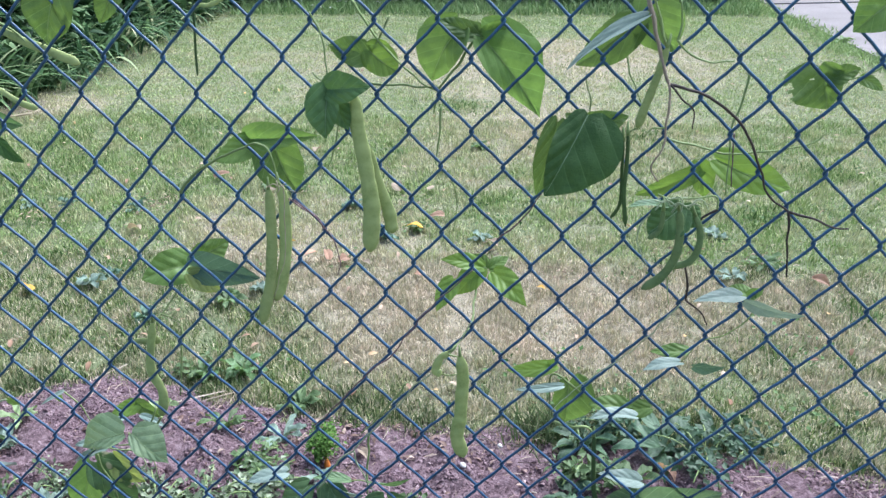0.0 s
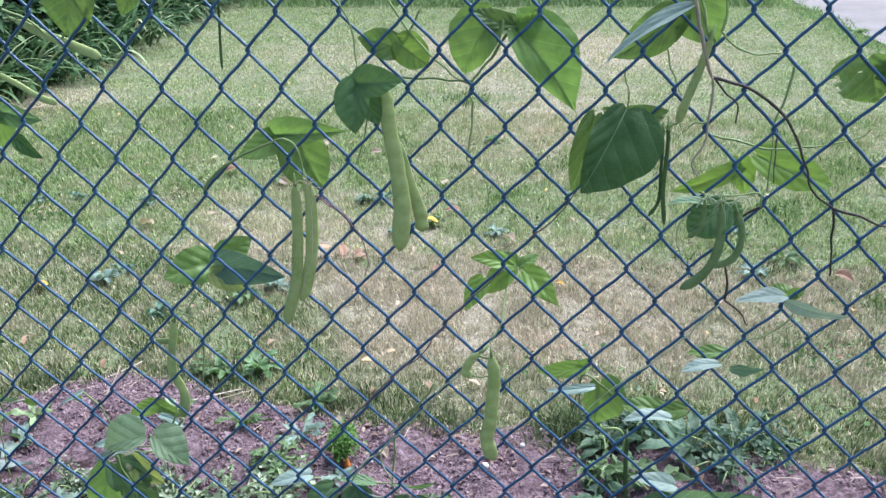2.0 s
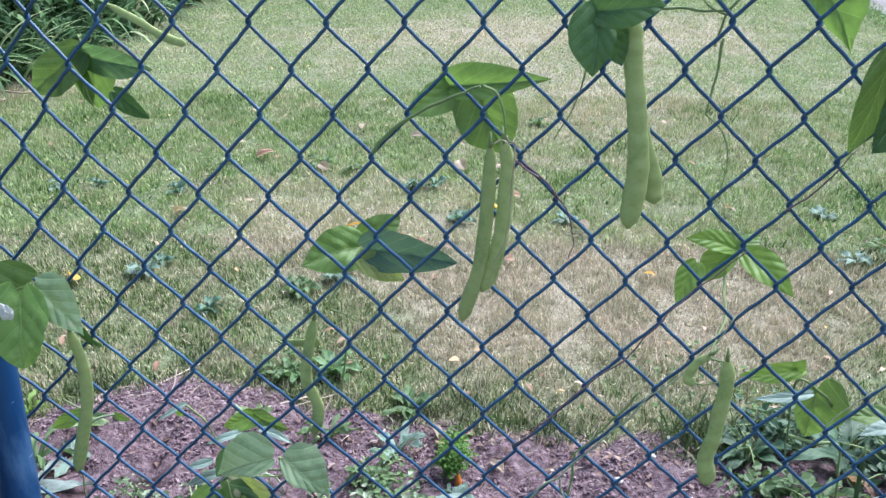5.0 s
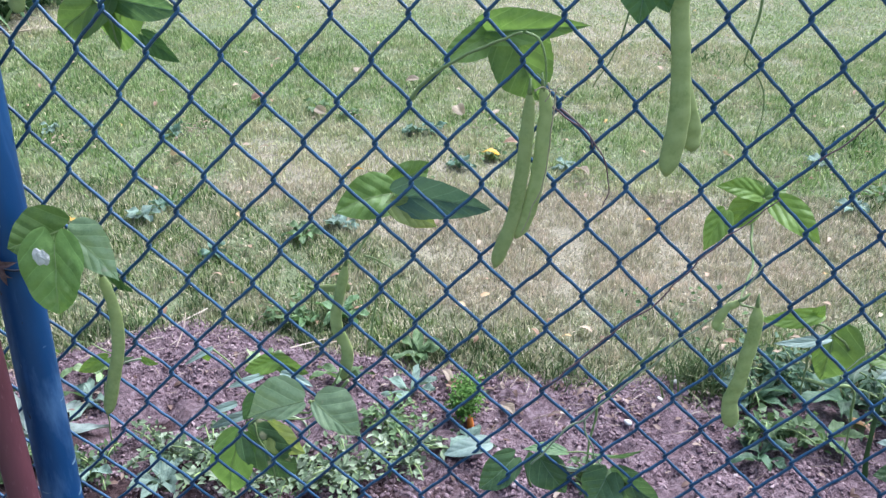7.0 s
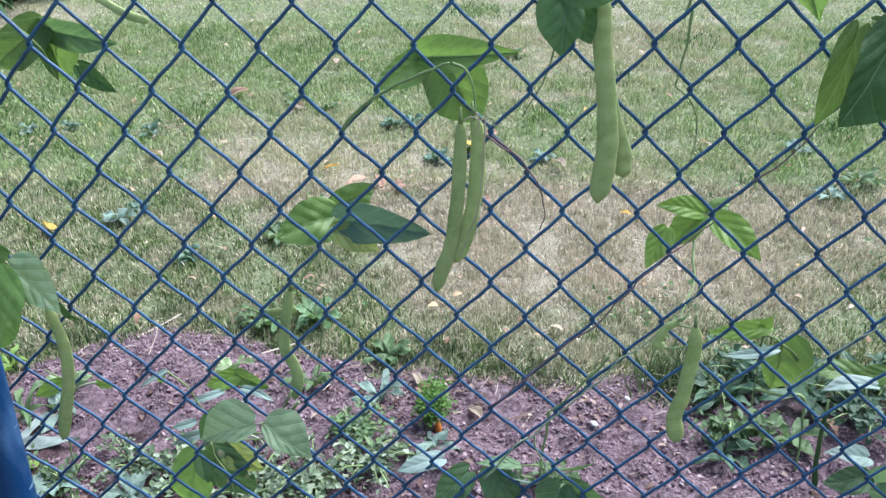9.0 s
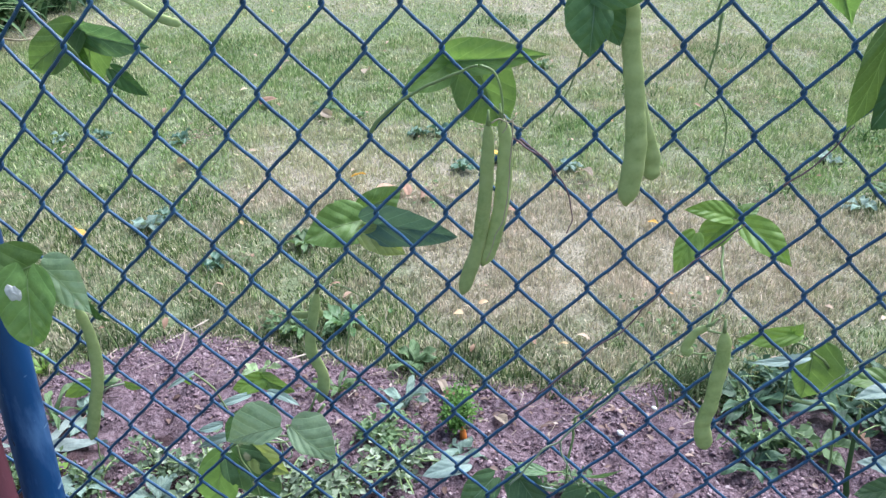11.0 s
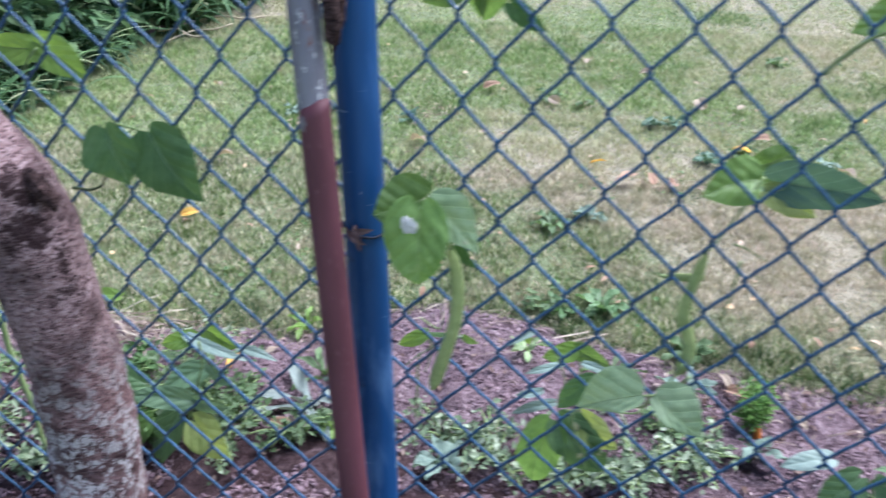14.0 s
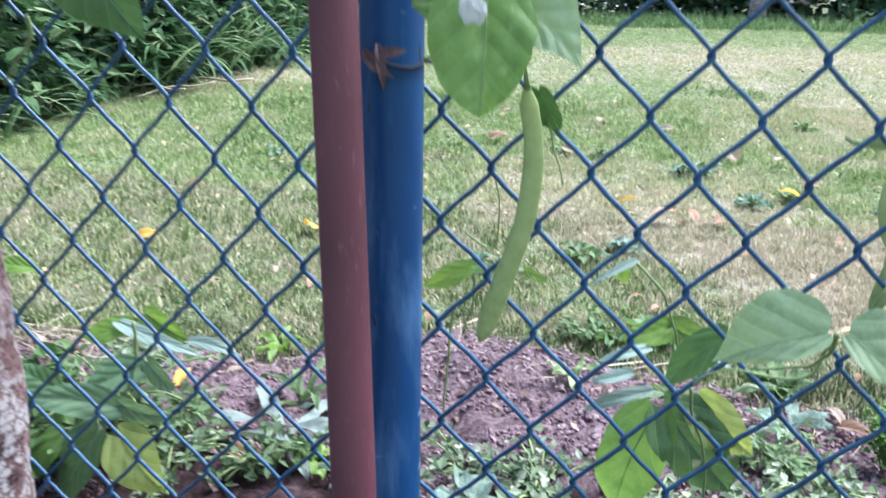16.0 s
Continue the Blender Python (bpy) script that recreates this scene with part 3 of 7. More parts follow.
def fence_wire(col):
    """One zigzag wire between the knuckle columns col and col + 1: a flattened spiral that hooks round its neighbours."""
    left, right = X0 + col * A / 2, X0 + (col + 1) * A / 2
    r, hook, gap = 0.00176, 0.0013, 0.0021
    pts = []
    for j in range(-19, 16):
        z = Z0 + j * B / 2
        at_right = (j - col) % 2 != 0
        side = 1 if at_right else -1
        xk = (right if at_right else left) + side * hook
        depth = 1 if at_right else -1
        # round the knuckle, from one face of the mesh to the other
        for u, w, d in ((-0.0068, 0.62, -1.0), (-0.0036, 0.22, -0.8), (0.0, 0.0, 0.0), (0.0036, 0.22, 0.8), (0.0068, 0.62, 1.0)):
            x = xk - side * w * 0.0085
            pts.append((x, depth * d * gap, z + u))
        mid = (left + right) / 2
        if j < 15:
            pts.append((mid + side * 0.0045, depth * gap * 0.95, z + B / 4 - 0.004))
            pts.append((mid - side * 0.0045, depth * gap * 0.95, z + B / 4 + 0.004))
    line = []
    for x, y, z in smooth_line(pts, 2):
        dx, dy, dz = mesh_drift(x, z)
        line.append((x + dx, FENCE_Y + y + dy, z + dz))
    v, f = tube_data(line, r, 6)
    return mesh_of("wire", v, f, BLUE)


fence = empty("chain_link_fence", (-0.5, FENCE_Y, 0.0), "blue vinyl-coated chain-link fence with woven diamond mesh", "fence")
for c in range(-62, 62):
    part_mesh("wire", fence_wire(c), fence)

# ---- post, pipe, trunk ----
post = empty("fence_post", (-0.755, 0.944, 0.0), "round steel fence post in scuffed blue paint", "post")
v, f = tube_data([(-0.7588 - 0.0162 * z, 0.8863 + 0.12 * z, z) for z in np.linspace(-0.1, 1.25, 40)], 0.0203, 32)
part_mesh("tube", mesh_of("tube", v, f, POST), post)

pipe = empty("leaning_pipe", (-0.775, 0.90, 0.0), "thin steel pipe, red oxide paint below and bare galvanised above", "pipe")


def pipe_at(z):
    return (-0.7607 - 0.0502 * z, 0.8367 + 0.12 * z, z)


v, f = tube_data([pipe_at(z) for z in np.linspace(-0.05, 0.602, 60)], 0.0144, 28)
v = [p + Vector((0, 0, (0.006 * noise.noise(p * 90) - 0.007 * math.sin(k % 28 / 28 * 2 * math.pi)) * max(0.0, min(1.0, (p.z - 0.56) / 0.03)))) for k, p in enumerate(v)]
part_mesh("painted_length", mesh_of("painted_length", v, f, RED), pipe, "red-brown oxide painted lower length")
v, f = tube_data([pipe_at(z) for z in np.linspace(0.57, 1.25, 30)], 0.0141, 28)
part_mesh("bare_length", mesh_of("bare_length", v, f, STEEL), pipe, "bare grey galvanised upper length with rust specks")

trunk = [(-1.135, 0.89, -0.03, 0.056), (-1.12, 0.89, 0.10, 0.052), (-1.113, 0.89, 0.175, 0.0505), (-1.107, 0.89, 0.24, 0.0493), (-1.108, 0.89, 0.32, 0.0488), (-1.113, 0.89, 0.399, 0.0485),
         (-1.120, 0.89, 0.460, 0.0505), (-1.130, 0.888, 0.500, 0.0495), (-1.153, 0.886, 0.542, 0.0445), (-1.187, 0.882, 0.594, 0.0403), (-1.214, 0.88, 0.636, 0.039), (-1.245, 0.875, 0.69, 0.038),
         (-1.31, 0.87, 0.80, 0.037), (-1.40, 0.86, 0.95, 0.035)]
line = smooth_line([t[:3] for t in trunk], 10)
rad = np.interp(np.linspace(0, len(trunk) - 1, len(line)), range(len(trunk)), [t[3] for t in trunk])
v, f = tube_data(line, list(rad), 40)
v = [p + Vector((noise.noise(p * 22), noise.noise(p * 22 + Vector((9, 0, 0))), 0)) * 0.004 + Vector((noise.noise(p * 90), noise.noise(p * 90 + Vector((9, 0, 0))), 0)) * 0.0015 for p in v]
tree = empty("tree_trunk", (-1.13, 0.89, 0.0), "crooked young tree trunk with rough lichened bark", "tree")
part_mesh("bark", mesh_of("bark", v, f, BARK), tree)
bm = bmesh.new()
bmesh.ops.create_icosphere(bm, subdivisions=5, radius=1.0)
for q in bm.verts:
    q.co += q.co * (0.30 * noise.noise(q.co * 1.6) + 0.16 * noise.noise(q.co * 4.5) + 0.08 * noise.noise(q.co * 11))
    q.co = Vector((q.co.x * 0.010, q.co.y * 0.008, q.co.z * 0.022))
me = bpy.data.meshes.new("knot")
bm.to_mesh(me)
bm.free()
me.materials.append(DEADWOOD)
me.polygons.foreach_set("use_smooth", [True] * len(me.polygons))
burr = part_mesh("knot", me, tree, "dark cracked knot where the trunk bends")
burr.matrix_basis = pose(-1.072, 0.874, 0.512, 0, -32, 0)

# ---- pavement ----

walkway = empty("pavement", (2.4, 5.3, 0.0), "pale concrete footpath of large slabs beside the lawn", "footpath")
walkway["kind"] = "structure"


def slab(x0, x1, y0, y1):
    bm = bmesh.new()
    bmesh.ops.create_cube(bm, size=1.0, matrix=Matrix.LocRotScale(((x0 + x1) / 2, (y0 + y1) / 2, 0.0), None, (x1 - x0, y1 - y0, 0.07)))
    bmesh.ops.bevel(bm, geom=list(bm.edges), offset=0.008, segments=2, affect="EDGES")
    me = bpy.data.meshes.new("slab")
    bm.to_mesh(me)
    bm.free()
    me.materials.append(CONCRETE)
    return me


for k, (y0, y1) in enumerate(((-3.2, -1.72), (-1.7, 1.03), (1.07, 2.55), (2.57, 4.1))):
    me = slab(0.0, 1.5, y0, y1)
    me.transform(pose(1.517, 5.3, -0.026, 0, 0, 6.6))
    part_mesh("slab", me, walkway)

# ---- tie, dead branch ----
tie = [(-0.766 + 0.0225 * math.cos(a), 0.943 + 0.0225 * math.sin(a), 0.470 + 0.004 * math.sin(2 * a)) for a in np.linspace(radians(-200), radians(-10), 22)]
tie += [(-0.737, 0.952, 0.4655), (-0.724, 0.9595, 0.463), (-0.714, 0.965, 0.4655), (-0.7105, 0.9705, 0.461), (-0.716, 0.9735, 0.456), (-0.72, 0.966, 0.455)]
v, f = tube_data(smooth_line(tie, 2), 0.0013, 8)
part_mesh("tie_wire", mesh_of("tie_wire", v, f, TIE), post, "thin dark wire tie")

branch_line = [(-0.7690, 0.911, 0.657), (-0.7680, 0.912, 0.664), (-0.7672, 0.914, 0.674), (-0.7662, 0.9165, 0.69), (-0.7665, 0.920, 0.713), (-0.7695, 0.927, 0.74), (-0.773, 0.935, 0.77), (-0.784, 0.953, 0.85), (-0.795, 0.97, 0.95)]
line = smooth_line(branch_line, 12)
rad = np.interp(np.linspace(0, 8, len(line)), range(9), [0.0050, 0.0062, 0.0078, 0.0092, 0.0102, 0.0112, 0.0122, 0.013, 0.012])
v, f = tube_data(line, list(rad), 40)
crag = []
for p in v:
    q = Vector((p.x * 190, p.y * 190, p.z * 26))
    crag.append(p + Vector((noise.noise(q), 0.7 * noise.noise(q + Vector((5, 0, 0))), 1.8 * noise.noise(q * 1.7))) * 0.0042 + Vector((noise.noise(q * 3), noise.noise(q * 3 + Vector((5, 0, 0))), 0)) * 0.0012)
v = crag
stub = empty("dead_branch", (-0.769, 0.911, 0.657), "dead branch stub with flaking brown bark by the post", "branch")
part_mesh("wood", mesh_of("wood", v, f, DEADWOOD), stub)
for dx, dy, top, low, r in ((-0.002, -0.002, 0.70, 0.648, 0.0034), (0.002, -0.004, 0.69, 0.638, 0.0038), (0.004, 0.0, 0.70, 0.651, 0.0032), (-0.005, 0.001, 0.74, 0.668, 0.0034), (0.007, -0.002, 0.735, 0.676, 0.0030)):
    v, f = tube_data(smooth_line([(-0.767 + dx, 0.917 + dy, top), (-0.7678 + 1.1 * dx, 0.913 + dy, 0.6 * top + 0.4 * low), (-0.7695 + 0.9 * dx, 0.9105 + dy, low)], 5), [r * (1 - 0.8 * k / 10) for k in range(11)], 6)
    v = [p + Vector((noise.noise(p * 300), noise.noise(p * 300 + Vector((3, 0, 0))), 0)) * 0.0008 for p in v]
    part_mesh("splinter", mesh_of("splinter", v, f, DEADWOOD), stub)


# ---- bean vines ----
def leaf_shape(base, tip, width, roll=0, fold=15, droop=0.1, rows=36, half=9, toward=(0.0, -0.9, 0.35), seed=0.0, bite=(), lop=None, point=1.0, heart=0.21):
    """Verts, faces and UVs of a broad, round-based, pointed leaf from base to tip. bite: holes (across -1 to 1, along 0 to 1, radius); lop: how much wider one side is; point: above 1, a longer tip."""
    lop = 0.09 * math.sin(3.7 * seed) if lop is None else lop
    base, tip = Vector(base), Vector(tip)
    u = tip - base
    length = u.length
    u.normalize()
    s = u.cross(Vector(toward)).normalized()
    n = s.cross(u).normalized()
    turn = Matrix.Rotation(radians(roll), 3, u)
    s, n = turn @ s, turn @ n
    verts, faces, uvs = [], [], []
    lean = 0.045 * math.sin(5.1 * seed)
    for i in range(rows):
        v = (i / (rows - 1)) ** 1.12
        if v < 0.34:
            h = 0.36 + 0.64 * max(0.0, 1 - (1 - v / 0.34) ** 2) ** 0.55
        else:
            h = max(0.0, 1 - ((v - 0.34) / 0.66) ** (1.0 + 1.0 / point)) ** (1.02 * point)
        h *= 0.5 * width * (1.0 + 0.05 * noise.noise((v * 3, seed, 1.0)))
        for k in range(-half, half + 1):
            side = 1 if k > 0 else -1
            e = k / half
            out = e * (1 + lop * side) * (1 + 0.05 * noise.noise((v * 8, seed, 3.0 * side)) + 0.02 * noise.noise((v * 27, seed, 5.0 * side)))
            back = -heart * (1 + lop * side) * width * math.sin(math.pi * 0.62 * abs(e)) * (1 - v) ** 3
            lift = (abs(e) - 0.42 * e * e) * h * math.tan(radians(fold))
            lift += droop * length * 2.2 * v * (1 - v)
            lift += 0.16 * h * math.sin(6.5 * v + 5 * seed + 1.7 * side) * e * e + 0.07 * h * noise.noise((e * 2.2 + seed, v * 4.4, 4.0))
            across = 0.5 * abs(e) * h / (0.5 * width)
            lift += 0.020 * width * abs(math.cos(math.pi * (4.2 * v - 3.6 * across ** 0.85 + 0.1))) * min(1.0, 5 * abs(e)) * (1 - 0.4 * e * e)
            verts.append(base + u * (v * length + back) + s * (out * h + lean * length * math.sin(math.pi * v)) + n * lift)
            uvs.append((0.5 + 0.5 * e * (h / (0.5 * width)), v))
    w = 2 * half + 1
    for i in range(rows - 1):
        for k in range(w - 1):
            e, v = (k + 0.5) / half - 1, (i + 0.5) / (rows - 1)
            if not any((e - p) ** 2 + (2.2 * (v - q)) ** 2 < r * r * (0.7 + 0.6 * noise.noise((e * 9, v * 9, seed))) for p, q, r in bite):
                faces.append((i * w + k, i * w + k + 1, (i + 1) * w + k + 1, (i + 1) * w + k))
    return verts, faces, uvs


def bean_vine(at, label):
    return empty("bean_vine", at, label, "bean plant", "bean vines on the fence")


def bean_leaf(parent, base, tip, width, material, roll=0, fold=15, droop=0.1, label="", bite=(), lop=None, point=1.0, heart=0.21):
    """A bean leaflet; the larger ones have a raised midrib of their own."""
    rows, half = 36, 9
    v, f, uv = leaf_shape(base, tip, width, roll, fold, droop, rows, half, seed=base[0] * 37.0 + base[2] * 11.0, bite=bite, lop=lop, point=point, heart=heart)
    leaf = part_mesh("leaf", mesh_of("leaf", v, f, material, True, uv), parent, label)
    if width > 0.032:
        line = [v[i * (2 * half + 1) + half] for i in range(rows - 1)]
        tv, tf = tube_data(line, [0.0006 * (1 - 0.6 * i / rows) for i in range(len(line))], 6)
        part_mesh("midrib", mesh_of("midrib", tv, tf, STEM if material in (BACKLIT, BRIGHT, LIGHT, YELLOWGREEN, SILVERY) else RIB), leaf)
    return leaf


def bean_pod(parent, points, width, material, label=""):
    """A flat pod: an oval tube with a beak, slightly swollen at each bean."""
    line = smooth_line(points, 9)
    n = len(line)
    verts, faces = [], []
    sides = 14
    seed = points[0][0] * 51
    length = sum((q - p).length for p, q in zip(line, line[1:]))
    for i, p in enumerate(line):
        t = i / (n - 1)
        d = (line[min(i + 1, n - 1)] - line[max(i - 1, 0)]).normalized()
        a = d.cross(Vector((0.12, -1, 0.2))).normalized()
        b = d.cross(a)
        h = 0.5 * width * min(0.80 + 0.28 * t, (t / 0.14 + 0.08) ** 0.6, ((1 - t) / 0.065 + 0.02) ** 0.5)
        bead = math.sin(t * 2 * math.pi * max(4, round(length / 0.019)) + seed)
        h *= 1 + 0.14 * noise.noise((t * 5, seed, 0.0)) + 0.05 * noise.noise((t * 17, seed, 4.0)) + 0.03 * bead
        swell = 0.34 + 0.07 * bead
        shift = 0.10 * width * noise.noise((t * 4, seed, 8.0))
        for k in range(sides):
            q = 2 * math.pi * k / sides
            verts.append(p + a * (h * math.cos(q) + shift) + b * (h * swell * math.sin(q) * (1 - 0.25 * abs(math.cos(q)) ** 6)))
    for i in range(n - 1):
        for k in range(sides):
            q = (k + 1) % sides
            faces.append((i * sides + k, i * sides + q, (i + 1) * sides + q, (i + 1) * sides + k))
    faces += [tuple(range(sides - 1, -1, -1)), tuple((n - 1) * sides + k for k in range(sides))]
    pod = part_mesh("pod", mesh_of("pod", verts, faces, material), parent, label)
    d = (line[0] - line[2]).normalized()
    v, f = tube_data([line[0] - d * 0.002, line[0] + d * 0.004, line[0] + d * 0.009 + Vector((0, 0, 0.003))], [0.0022, 0.0016, 0.0009], 8)
    part_mesh("pod_cap", mesh_of("pod_cap", v, f, STEM), pod)
    return pod


def vine_stem(parent, points, radius, material, name="stem", label=""):
    line = smooth_line(points, 7)
    out = []
    for i, p in enumerate(line):
        out.append(p + Vector((noise.noise(p * 60), 0.6 * noise.noise(p * 60 + Vector((7, 0, 0))), noise.noise(p * 60 + Vector((0, 9, 0))))) * (0.0030 if name == "runner" else 0.0018))
    rad = [radius * (1 - 0.45 * i / len(out)) * (1 + 0.15 * noise.noise(p * 90)) for i, p in enumerate(out)]
    v, f = tube_data(out, rad, 7)
    return part_mesh(name, mesh_of(name, v, f, material), parent, label)


plant = bean_vine((-0.307, 0.965, 0.677), "climbing bean vine with two long flat pods")
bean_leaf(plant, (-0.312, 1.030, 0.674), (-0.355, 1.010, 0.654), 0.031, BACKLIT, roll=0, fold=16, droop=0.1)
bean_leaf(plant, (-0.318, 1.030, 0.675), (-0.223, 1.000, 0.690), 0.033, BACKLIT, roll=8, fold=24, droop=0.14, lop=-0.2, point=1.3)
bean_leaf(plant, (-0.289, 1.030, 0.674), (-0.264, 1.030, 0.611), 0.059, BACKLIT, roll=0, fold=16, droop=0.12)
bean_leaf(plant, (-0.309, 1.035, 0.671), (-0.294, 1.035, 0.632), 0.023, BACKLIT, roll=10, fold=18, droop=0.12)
vine_stem(plant, [(-0.377, 0.955, 0.635), (-0.367, 0.955, 0.648), (-0.351, 0.955, 0.662), (-0.327, 0.955, 0.676), (-0.295, 0.955, 0.691), (-0.282, 0.955, 0.694)], 0.0019, STEM, "stem")
vine_stem(plant, [(-0.280, 0.950, 0.696), (-0.268, 0.950, 0.688), (-0.263, 0.950, 0.669), (-0.263, 0.950, 0.647)], 0.0013, STEM, "flower_stalk")
bean_pod(plant, [(-0.275, 0.958, 0.643), (-0.276, 0.958, 0.609), (-0.279, 0.958, 0.568), (-0.287, 0.958, 0.517), (-0.301, 0.958, 0.470)], 0.0134, POD)
bean_pod(plant, [(-0.264, 0.962, 0.647), (-0.261, 0.962, 0.620), (-0.262, 0.962, 0.581), (-0.269, 0.962, 0.538), (-0.282, 0.962, 0.500)], 0.0139, POD)
vine_stem(plant, [(-0.253, 0.945, 0.651), (-0.256, 0.945, 0.615), (-0.259, 0.945, 0.568), (-0.270, 0.945, 0.537), (-0.278, 0.945, 0.515)], 0.0007, STRAW, "tendril", label="dried straw-coloured tendril")
vine_stem(plant, [(-0.270, 0.950, 0.662), (-0.257, 0.950, 0.650), (-0.248, 0.950, 0.648), (-0.246, 0.950, 0.641)], 0.0008, STEM, "tendril")
vine_stem(plant, [(-0.271, 0.945, 0.648), (-0.265, 0.945, 0.653), (-0.257, 0.945, 0.650), (-0.250, 0.945, 0.654)], 0.0008, STRAW, "dry_flower", label="dried pale flower remains")
vine_stem(plant, [(-0.261, 0.944, 0.657), (-0.258, 0.944, 0.648), (-0.262, 0.944, 0.640)], 0.0008, STRAW, "dry_flower", label="dried pale flower remains")
vine_stem(plant, [(-0.256, 0.944, 0.652), (-0.249, 0.944, 0.646), (-0.240, 0.944, 0.644)], 0.0006, STRAW, "dry_flower", label="dried pale flower remains")
vine_stem(plant, [(-0.247, 0.960, 0.628), (-0.232, 0.960, 0.615), (-0.211, 0.960, 0.589), (-0.201, 0.960, 0.557), (-0.205, 0.960, 0.538)], 0.0009, DRYVINE, "tendril", label="dry purple-brown tendril")

plant = bean_vine((-0.185, 0.950, 0.760), "climbing bean vine with dark leaflets above a long flat pod")
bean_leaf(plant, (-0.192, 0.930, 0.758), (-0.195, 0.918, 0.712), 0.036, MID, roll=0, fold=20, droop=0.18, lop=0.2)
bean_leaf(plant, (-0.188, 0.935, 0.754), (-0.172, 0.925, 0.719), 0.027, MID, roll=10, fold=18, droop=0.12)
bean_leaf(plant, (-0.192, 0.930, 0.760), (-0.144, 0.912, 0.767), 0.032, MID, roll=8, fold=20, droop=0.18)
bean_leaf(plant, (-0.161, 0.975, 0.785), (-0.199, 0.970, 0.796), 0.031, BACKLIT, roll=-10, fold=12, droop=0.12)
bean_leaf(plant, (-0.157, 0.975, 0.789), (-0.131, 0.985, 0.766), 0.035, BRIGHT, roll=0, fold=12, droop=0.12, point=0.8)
bean_pod(plant, [(-0.164, 0.928, 0.756), (-0.164, 0.928, 0.722), (-0.158, 0.928, 0.677), (-0.153, 0.928, 0.633), (-0.158, 0.928, 0.582)], 0.0175, POD)
bean_pod(plant, [(-0.158, 0.945, 0.697), (-0.150, 0.945, 0.658), (-0.139, 0.945, 0.623), (-0.136, 0.945, 0.598)], 0.0136, POD)
vine_stem(plant, [(-0.210, 0.950, 0.833), (-0.199, 0.950, 0.806), (-0.198, 0.950, 0.777), (-0.197, 0.950, 0.757)], 0.0011, STEM, "stem")
vine_stem(plant, [(-0.196, 0.945, 0.758), (-0.207, 0.945, 0.770), (-0.211, 0.945, 0.775)], 0.0009, STEM, "tendril")
vine_stem(plant, [(-0.192, 0.975, 0.748), (-0.196, 0.975, 0.711), (-0.203, 0.975, 0.679), (-0.221, 0.975, 0.643)], 0.0010, STEM, "tendril")
vine_stem(plant, [(-0.158, 0.975, 0.755), (-0.131, 0.975, 0.754), (-0.106, 0.975, 0.751), (-0.086, 0.975, 0.753)], 0.0015, STEM, "stem")
vine_stem(plant, [(-0.134, 0.975, 0.824), (-0.150, 0.975, 0.795), (-0.160, 0.975, 0.785)], 0.0011, STEM, "stem")
vine_stem(plant, [(-0.171, 0.975, 0.840), (-0.152, 0.975, 0.807), (-0.130, 0.975, 0.781), (-0.101, 0.975, 0.754), (-0.086, 0.975, 0.749)], 0.0014, STEM, "stem")

plant = bean_vine((-0.079, 0.990, 0.769), "bean leaves hanging behind the fence on a thin stalk")
bean_leaf(plant, (-0.066, 0.990, 0.809), (-0.095, 0.990, 0.755), 0.052, BACKLIT, roll=0, fold=20, droop=0.16, lop=0.22, point=0.95)
bean_leaf(plant, (-0.049, 0.988, 0.803), (-0.085, 0.985, 0.820), 0.022, BACKLIT, roll=5, fold=18, droop=0.12)
bean_leaf(plant, (-0.041, 0.990, 0.800), (0.019, 1.000, 0.713), 0.060, LIGHT, roll=0, fold=14, droop=0.16, lop=-0.35, heart=0.2, point=1.35)
bean_leaf(plant, (-0.042, 0.990, 0.803), (-0.074, 0.990, 0.815), 0.019, BACKLIT, roll=5, fold=18, droop=0.12)
bean_leaf(plant, (-0.039, 0.995, 0.797), (-0.015, 0.990, 0.821), 0.027, BACKLIT, roll=30, fold=18, droop=0.12)
vine_stem(plant, [(-0.048, 0.985, 0.801), (-0.061, 0.985, 0.782), (-0.076, 0.985, 0.761), (-0.088, 0.985, 0.747), (-0.092, 0.985, 0.722)], 0.0017, STEM, "stem")
vine_stem(plant, [(-0.085, 0.990, 0.727), (-0.088, 0.990, 0.699), (-0.093, 0.990, 0.663)], 0.0014, STEM, "stem")
vine_stem(plant, [(-0.093, 0.990, 0.663), (-0.076, 0.990, 0.644), (-0.071, 0.990, 0.611), (-0.075, 0.990, 0.583)], 0.0008, STEM, "tendril")
vine_stem(plant, [(-0.073, 0.990, 0.815), (-0.049, 0.990, 0.804), (-0.032, 0.990, 0.807)], 0.0012, STEM, "stem")

plant = bean_vine((0.101, 0.960, 0.731), "bean vine with a broad dark heart-shaped leaf and thin dark pods")
bean_leaf(plant, (0.113, 0.985, 0.819), (0.054, 0.990, 0.772), 0.040, BACKLIT, roll=0, fold=15, droop=0.12)
bean_leaf(plant, (0.120, 0.955, 0.827), (0.043, 0.940, 0.776), 0.018, PALE, roll=45, fold=35, droop=0.12, label="curled bean leaf showing its pale underside")
bean_leaf(plant, (0.124, 0.985, 0.838), (0.153, 0.990, 0.786), 0.053, BACKLIT, roll=0, fold=14, droop=0.12)
bean_leaf(plant, (0.068, 0.962, 0.728), (0.026, 0.934, 0.649), 0.070, DARK, roll=0, fold=10, droop=0.14, label="broad dark green heart-shaped leaf", lop=-0.42, heart=0.08)
bean_leaf(plant, (0.038, 0.965, 0.719), (0.017, 0.960, 0.640), 0.030, BACKLIT, roll=0, fold=12, droop=0.12)
